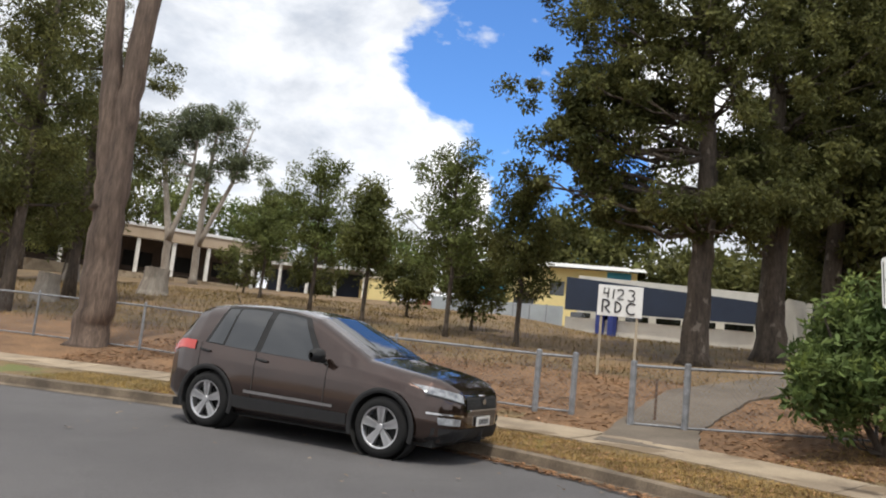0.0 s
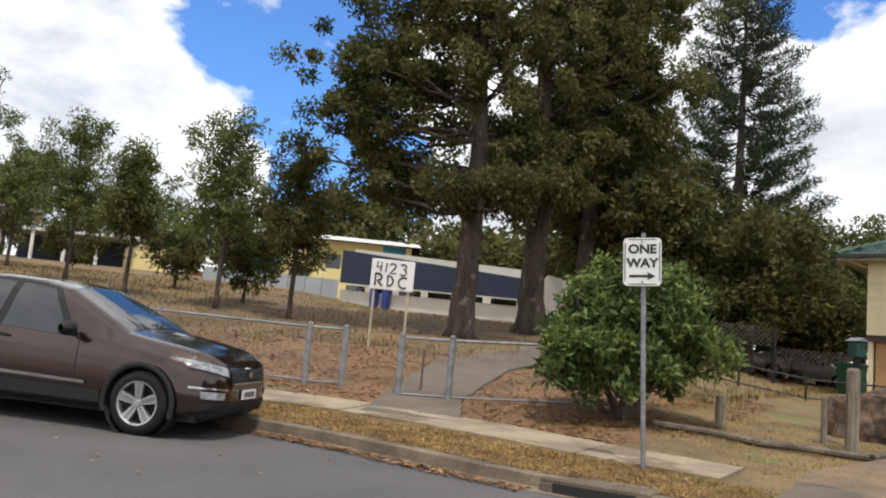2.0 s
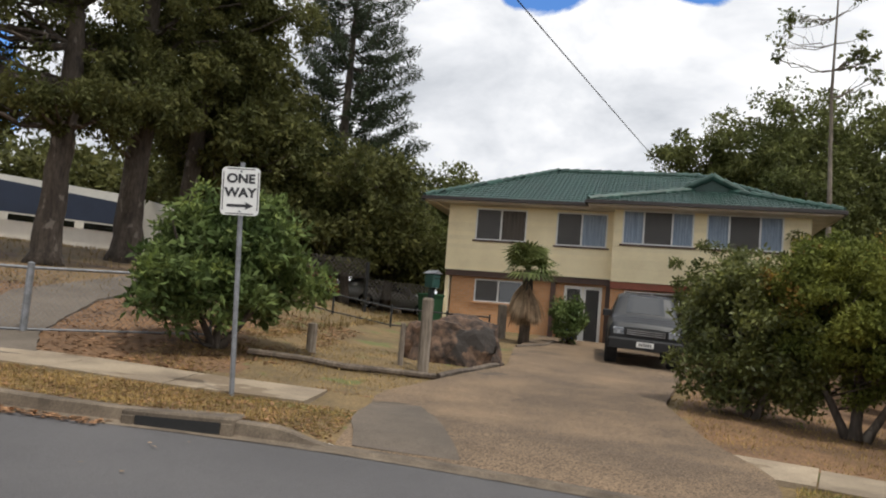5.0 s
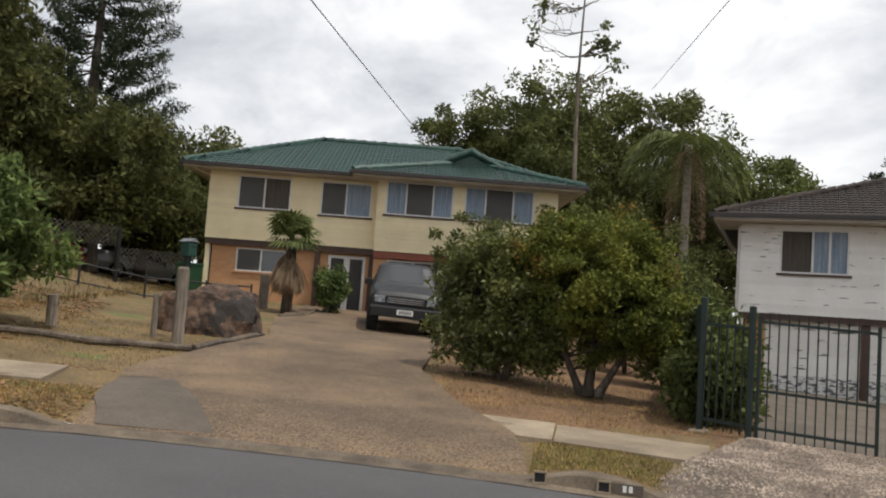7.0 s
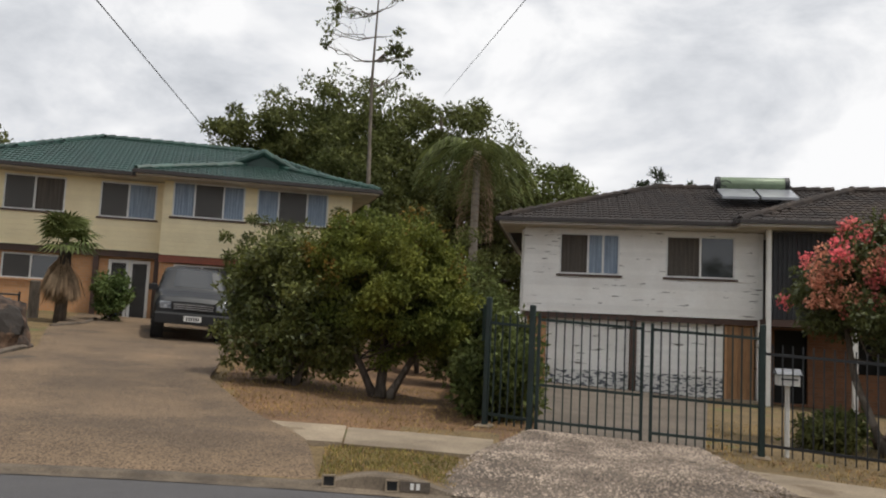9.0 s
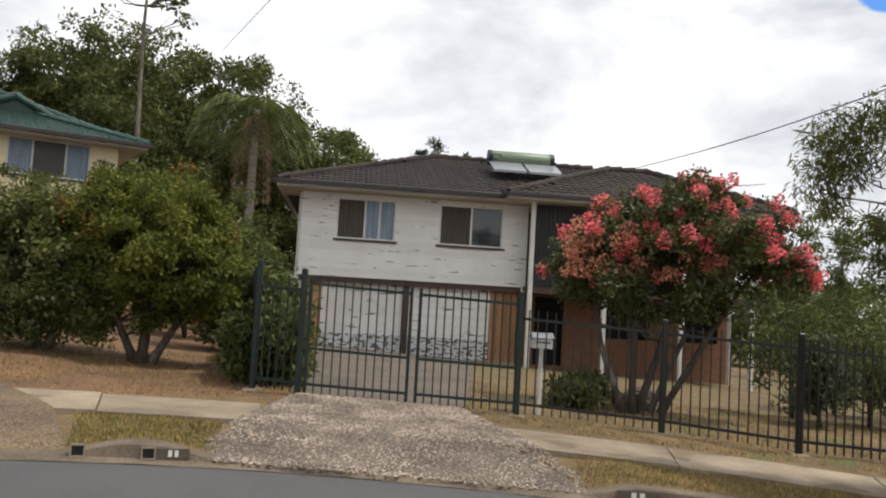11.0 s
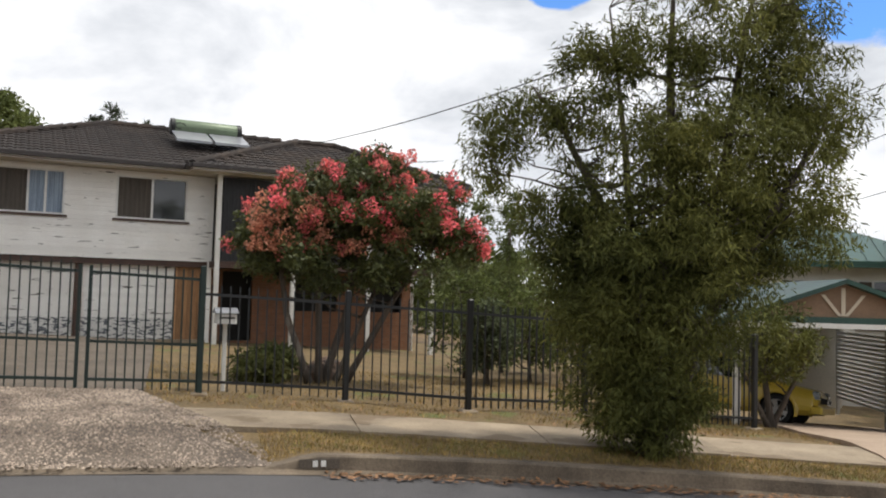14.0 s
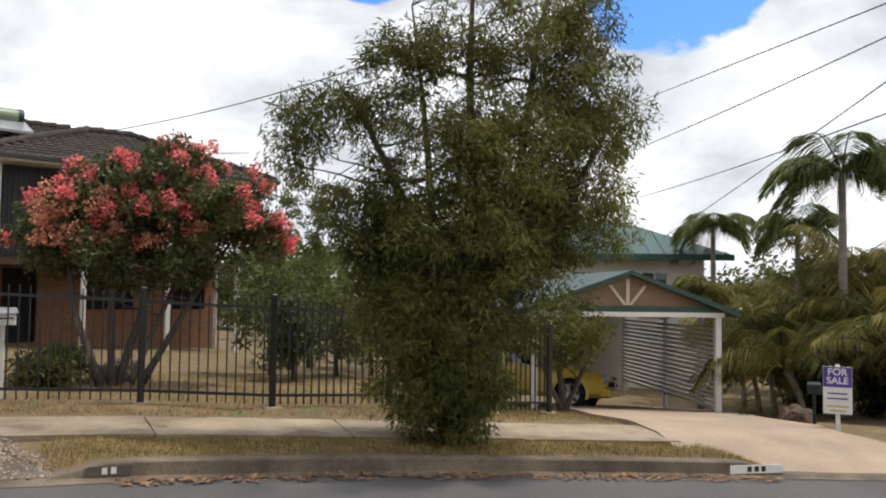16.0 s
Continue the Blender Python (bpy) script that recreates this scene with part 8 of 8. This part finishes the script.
part("post", MB().cbox(-0.028, -0.028, -0.1, 0.028, 0.028, 0.92, 0.008), WHITEPAINT, MBX)
bx = part("box", MB().cbox(-0.13, -0.17, 0.92, 0.13, 0.17, 1.06, 0.02), WHITEPAINT, MBX)
part("slot", MB().box(-0.1, -0.174, 0.99, 0.1, -0.171, 1.01), DARK, bx)
part("lid", MB().add([(-0.15, -0.2, 1.06), (0.15, -0.2, 1.06), (0.15, 0.2, 1.06), (-0.15, 0.2, 1.06), (-0.15, 0, 1.13), (0.15, 0, 1.13)], [(0, 1, 5, 4), (3, 4, 5, 2), (0, 4, 3), (1, 2, 5)]), STEEL, bx)


def stub_post(x, y, h, r, label, lean=0.0):
    p = thing("timber_post", Matrix.Translation(on(x, y)), label, "post", "old timber posts")
    g = MB()
    g.tube([(0, 0, -0.1), (lean * 0.5, 0, h * 0.5), (lean, 0, h * 0.97), (lean, 0, h)], [r, r * 0.97, r * 0.95, r * 0.7], 10, rough=0.05)
    part("post", g, TIMBER, p)
    return p


stub_post(9.64, 11.02, 1.25, 0.1, "tall weathered timber post at the driveway's edge")
stub_post(9.75, 11.75, 0.75, 0.05, "shorter weathered timber post beside the driveway")
stub_post(8.38, 12.5, 0.5, 0.085, "short weathered timber stub in the lawn")
stub_post(13.6, 5.6, 0.5, 0.065, "short dark timber stub under the bush")
stub_post(18.3, 17.6, 1.0, 0.14, "split old log standing by the front garden")
stub_post(18.4, 18.6, 0.45, 0.1, "small broken log standing by the rock")
LB = thing("letterbox", Matrix.Translation(on(9.98, 11.35)), "dark green letterbox on a bracket above the timber post", "letterbox")
part("post", MB().box(-0.04, -0.04, -0.05, 0.04, 0.04, 1.45), GREENSTEEL, LB)
bx = part("box", MB().cbox(-0.085, -0.12, 1.42, 0.085, 0.12, 1.66, 0.02), mat("letterbox_green", (0.012, 0.06, 0.045), None, 0.5, 3, 30, 0.1, 0.03), LB)
part("lid", MB().add([(-0.11, -0.14, 1.66), (0.11, -0.14, 1.66), (0.11, 0.14, 1.66), (-0.11, 0.14, 1.66), (0, -0.14, 1.72), (0, 0.14, 1.72)], [(0, 1, 4), (0, 4, 5, 3), (1, 2, 5, 4), (2, 3, 5)]), STEEL, bx, "pale metal lid")
part("slot", MB().box(-0.06, -0.123, 1.57, 0.06, -0.121, 1.59), DARK, bx)


def rock(x, y, sx, sy, sz, seed, label, rot=0):
    bm = bmesh.new()
    bmesh.ops.create_icosphere(bm, subdivisions=4, radius=1.0)
    for v in bm.verts:
        d = v.co.normalized()
        f = 1 + 0.28 * noise.noise(d * 1.3 + Vector((seed, 0, 0))) + 0.13 * noise.noise(d * 3.1 + Vector((0, seed, 0))) + 0.05 * noise.noise(d * 8 + Vector((0, 0, seed)))
        v.co = Vector((d.x * sx * f, d.y * sy * f, max(d.z * sz * f, -0.3 * sz) if d.z < 0.55 else (0.55 + (d.z - 0.55) * 0.5) * sz * f))
    me = bpy.data.meshes.new("rock")
    bm.to_mesh(me)
    bm.free()
    me.materials.append(ROCK)
    o = tagged(new("rock", me), label, "rock")
    o.matrix_world = Matrix.Translation(on(x, y, sz * 0.1)) @ Matrix.Rotation(rot, 4, "Z")
    return o


rock(11.6, 12.35, 0.98, 0.7, 1.02, 3.3, "large rough brown boulder on the garden bed", radians(-45))
rock(9.5, -12.0, 0.32, 0.25, 0.3, 7.1, "grey-brown garden rock near the palms")
rock(14.9, -2.3, 0.35, 0.3, 0.3, 1.7, "low brown rock in the fenced garden")
rock(15.8, -2.6, 0.45, 0.3, 0.33, 5.2, "rounded dark rock in the fenced garden")
rock(13.0, 15.2, 0.4, 0.25, 0.12, 9.0, "flat pale stone in the lawn")
# garden edging of old logs
OLDLOG = mat("old_log", (0.15, 0.118, 0.09), (0.07, 0.053, 0.04), 0.95, 3, 22, 0.4, 0.6)
for k, (a, b) in enumerate([((6.9, 12.0), (8.1, 11.1)), ((8.1, 11.1), (9.3, 10.3)), ((9.35, 10.3), (10.8, 11.0)), ((10.8, 11.0), (12.3, 11.75)), ((16.2, 15.0), (18.0, 15.6)), ((18.0, 15.6), (20.0, 17.0))]):
    e = thing("edging_log", Matrix(), "weathered grey log edging the garden bed", "log", "garden edging")
    part("log", MB().tube([Vector(on(*a, 0.05)), Vector(on((a[0] + b[0]) / 2, (a[1] + b[1]) / 2, 0.07)), Vector(on(*b, 0.05))], [0.055, 0.05, 0.055], 9, rough=0.1), OLDLOG, e)
# sawn stumps on the school slope
for k, (x, y, h, r) in enumerate([(-11.9, 36.9, 1.15, 0.58), (-13.2, 29.7, 0.95, 0.42), (-18.5, 44, 0.9, 0.4)]):
    s = thing("tree_stump", Matrix.Translation(on(x, y)), "grey sawn tree stump on the dry slope", "tree stump", "stumps on the slope")
    part("stump", MB().tube([(0, 0, -0.2), (0, 0, 0.15), (0.02, 0, h * 0.6), (0.04, 0, h)], [r * 1.35, r * 1.1, r * 0.9, r * 0.88], 16, rough=0.09), PALEBARK, s)
# wheelie bin and bucket by the cream house
bn = thing("wheelie_bin", Matrix.Translation(on(19.6, 22.3)), "dark green wheelie bin beside the house wall", "bin")
part("body", MB().add([(-0.24, -0.28, 0.05), (0.24, -0.28, 0.05), (0.24, 0.28, 0.05), (-0.24, 0.28, 0.05), (-0.29, -0.35, 0.95), (0.29, -0.35, 0.95), (0.29, 0.35, 0.95), (-0.29, 0.35, 0.95)], [(0, 1, 5, 4), (1, 2, 6, 5), (2, 3, 7, 6), (3, 0, 4, 7), (0, 3, 2, 1)]), mat("green_plastic", (0.015, 0.07, 0.03), None, 0.5, 3, 30, 0.1, 0.03), bn)
part("lid", MB().cbox(-0.31, -0.38, 0.95, 0.31, 0.37, 1.02, 0.02), bpy.data.materials["green_plastic"], bn)
bk = thing("bucket", Matrix.Translation(on(21.3, 17.55, 0.02)), "blue plastic tub by the front door", "bucket")
part("tub", MB().tube([(0, 0, 0), (0, 0, 0.34), (0, 0, 0.36)], [0.15, 0.2, 0.19], 14), mat("blue_plastic", (0.03, 0.06, 0.35), None, 0.45, 3, 30, 0.05, 0.02), bk)
# overhead service wires
for a, b, sag in [((-1.68, 3.9, 6.18), (23.5, 15.9, 7.34), -0.02), ((-0.53, -3.94, 5.69), (41.95, 14.58, 13.95), 0), ((4.5, -7.2, 5.35), (24.3, -3.6, 5.75), -0.35), ((-0.12, -7.82, 4.86), (27.62, -22.6, 8.71), 0), ((-0.04, -7.73, 5.06), (23.52, -20.66, 6.53), -0.1), ((3.27, -9.33, 4.19), (21.86, -19.98, 4.82), -0.1), ((0.34, -7.85, 6.0), (23.04, -22.11, 3.57), -0.1)]:
    w = thing("overhead_wire", Matrix(), "thin black overhead service wire slung to a house", "wire", "overhead wires")
    part("wire", MB().tube(bend(a, b, sag, 14), 0.011, 5), CLADDING, w)


# ---- litter and grass ----
def scatter(name, n, pick, length, width, material, label, category, up=False, seed=1, lift=0.01):
    rng = random.Random(seed)
    vs = []
    tries = 0
    while len(vs) < n * 4 and tries < n * 6:
        tries += 1
        p = pick(rng)
        if p is None:
            continue
        x, y, z = p
        a = rng.uniform(0, 2 * math.pi)
        l, w = length * rng.uniform(0.6, 1.4), width * rng.uniform(0.6, 1.3)
        d = Vector((math.cos(a), math.sin(a), 0))
        s = Vector((-d.y, d.x, 0))
        o = Vector((x, y, z + lift * rng.random()))
        if up:
            d = (d * rng.uniform(0.2, 0.9) + Vector((0, 0, 1))).normalized()
            vs += [o - s * w * 0.5, o + s * w * 0.5, o + d * l + s * w * 0.1, o + d * l - s * w * 0.1]
        else:
            c = Vector((0, 0, rng.uniform(0, 0.3) * l))
            vs += [o, o + d * l * 0.45 + s * w * 0.5 + c * 0.6, o + d * l + c * rng.random(), o + d * l * 0.45 - s * w * 0.5 + c * 0.3]
    me = bpy.data.meshes.new(name)
    me.from_pydata([tuple(v) for v in vs], [], [(k, k + 1, k + 2, k + 3) for k in range(0, len(vs) - 3, 4)])
    me.materials.append(material)
    return tagged(new(name, me), label, category, "", "stuff")


def in_drive(s, x, y):
    if any(a - 0.1 < s < b + 0.1 for a, b in DRIVES) and kerb_sd(x, y)[1] < 3.2:
        return True
    return False


def band(s0, s1, d0, d1, path_too=False):
    def pick(rng):
        s = rng.uniform(s0, s1)
        d = d0 + (d1 - d0) * rng.random()
        i = min(len(KS) - 2, max(0, int(np.searchsorted(KS, s)) - 1))
        t = (s - KS[i]) / (KS[i + 1] - KS[i])
        c = KC[i] * (1 - t) + KC[i + 1] * t
        n = KN[i] * (1 - t) + KN[i + 1] * t
        x, y = c + n * d
        if any(a < s < b for a, b in DRIVES) and d < 3.0:
            return None
        p = path_near(s)
        if not path_too and p - 0.02 < d < p + 1.22:
            return None
        if d < 0:
            return x, y, 0.045 * 60 * math.tanh(y / 60) + 0.012
        return x, y, height(x, y, d) - (0.14 - kerb_rise(s)) * (1 - smooth(0.1, 1.6, d))
    return pick


DRYBLADE = leaf_mat("dry_grass_blade", (0.4, 0.275, 0.1), (0.2, 0.145, 0.055), trans=0.15, scale=1.5)
SLOPEBLADE = leaf_mat("slope_grass_blade", (0.27, 0.185, 0.08), (0.13, 0.1, 0.042), trans=0.15, scale=0.25)
GREENBLADE = leaf_mat("green_grass_blade", (0.24, 0.22, 0.065), (0.15, 0.15, 0.045), trans=0.2, scale=1.5)
scatter("verge_grass", 60000, band(24, 56, 0.2, 1.9), 0.036, 0.007, DRYBLADE, "dry straw-coloured grass on the verge", "grass", True, 2)
scatter("lawn_grass", 50000, band(34, 54, 2.6, 9.0), 0.036, 0.01, DRYBLADE, "dry sparse lawn grass behind the footpath", "grass", True, 3)
scatter("slope_grass", 26000, band(6, 36, 8.5, 34.0), 0.12, 0.028, SLOPEBLADE, "dry and greenish tufts over the school slope", "grass", True, 13)
scatter("green_grass", 2600, band(41.8, 43.4, 0.25, 1.4), 0.035, 0.008, GREENBLADE, "patch of greener grass by the kerb", "grass", True, 4)
scatter("green_grass", 3500, band(46.7, 53.5, 0.3, 1.3), 0.035, 0.008, GREENBLADE, "greener blades among the dry verge grass", "grass", True, 5)
scatter("fallen_leaves", 22000, band(22, 36.5, 2.9, 12.0), 0.1, 0.05, L_FALLEN, "fallen brown leaves over the school slope", "leaves", False, 6)
scatter("fallen_leaves", 9000, band(26, 38, 0.2, 3.2), 0.08, 0.04, L_FALLEN, "fallen brown leaves on the verge", "leaves", False, 7)
scatter("fallen_leaves", 1100, band(30, 35.8, -0.3, -0.03, True), 0.08, 0.04, L_FALLEN, "brown leaves drifted in the gutter", "leaves", False, 8)
scatter("fallen_leaves", 700, band(47, 53.5, -0.3, -0.03, True), 0.07, 0.035, L_FALLEN, "brown leaves drifted in the gutter", "leaves", False, 9)
scatter("fallen_leaves", 2600, band(40, 54, 0.3, 4.5), 0.06, 0.03, L_FALLEN, "scattered dry leaves on the verge", "leaves", False, 10)
scatter("fallen_leaves", 60, band(26, 37, -3.2, -0.4, True), 0.07, 0.035, L_DEAD, "a few pale leaves on the asphalt", "leaves", False, 11)


def pebbles():
    """Pale stones proud of the pebbled apron."""
    rng = random.Random(12)
    vs, fs = [], []
    while len(fs) < 15000 * 5:
        t, u = rng.random(), rng.random()
        l = np.array([7.45, 2.6]) * (1 - t) + np.array([11.2, 2.5]) * t
        r = np.array([7.95, -1.0]) * (1 - t) + np.array([11.6, 0.45]) * t
        x, y = l + (r - l) * u
        s, d = kerb_sd(x, y)
        d = max(d, 0.02)
        z = height(x, y, d) - 0.105 * (1 - smooth(0.1, 1.6, d)) + 0.05 * smooth(0.1, 0.6, d) + 0.015
        a = rng.uniform(0.009, 0.024)
        q = rng.uniform(0, 3)
        o = len(vs)
        for k in range(4):
            vs.append((x + a * math.cos(q + k * 1.57), y + a * math.sin(q + k * 1.57) * 0.8, z - 0.003))
        vs.append((x, y, z + a * 0.55))
        fs += [(o + k, o + (k + 1) % 4, o + 4) for k in range(4)] + [(o + 3, o + 2, o + 1, o)]
    me = bpy.data.meshes.new("pebbles")
    me.from_pydata(vs, [], fs)
    me.materials.append(mat("pebble_stone", (0.36, 0.29, 0.23), (0.15, 0.115, 0.09), 0.8, 1.6, 60, 0.2, 0, rand=-0.55))
    tagged(new("pebbles", me), "pale pebbles set in the driveway apron", "pebbles", "", "stuff")


pebbles()
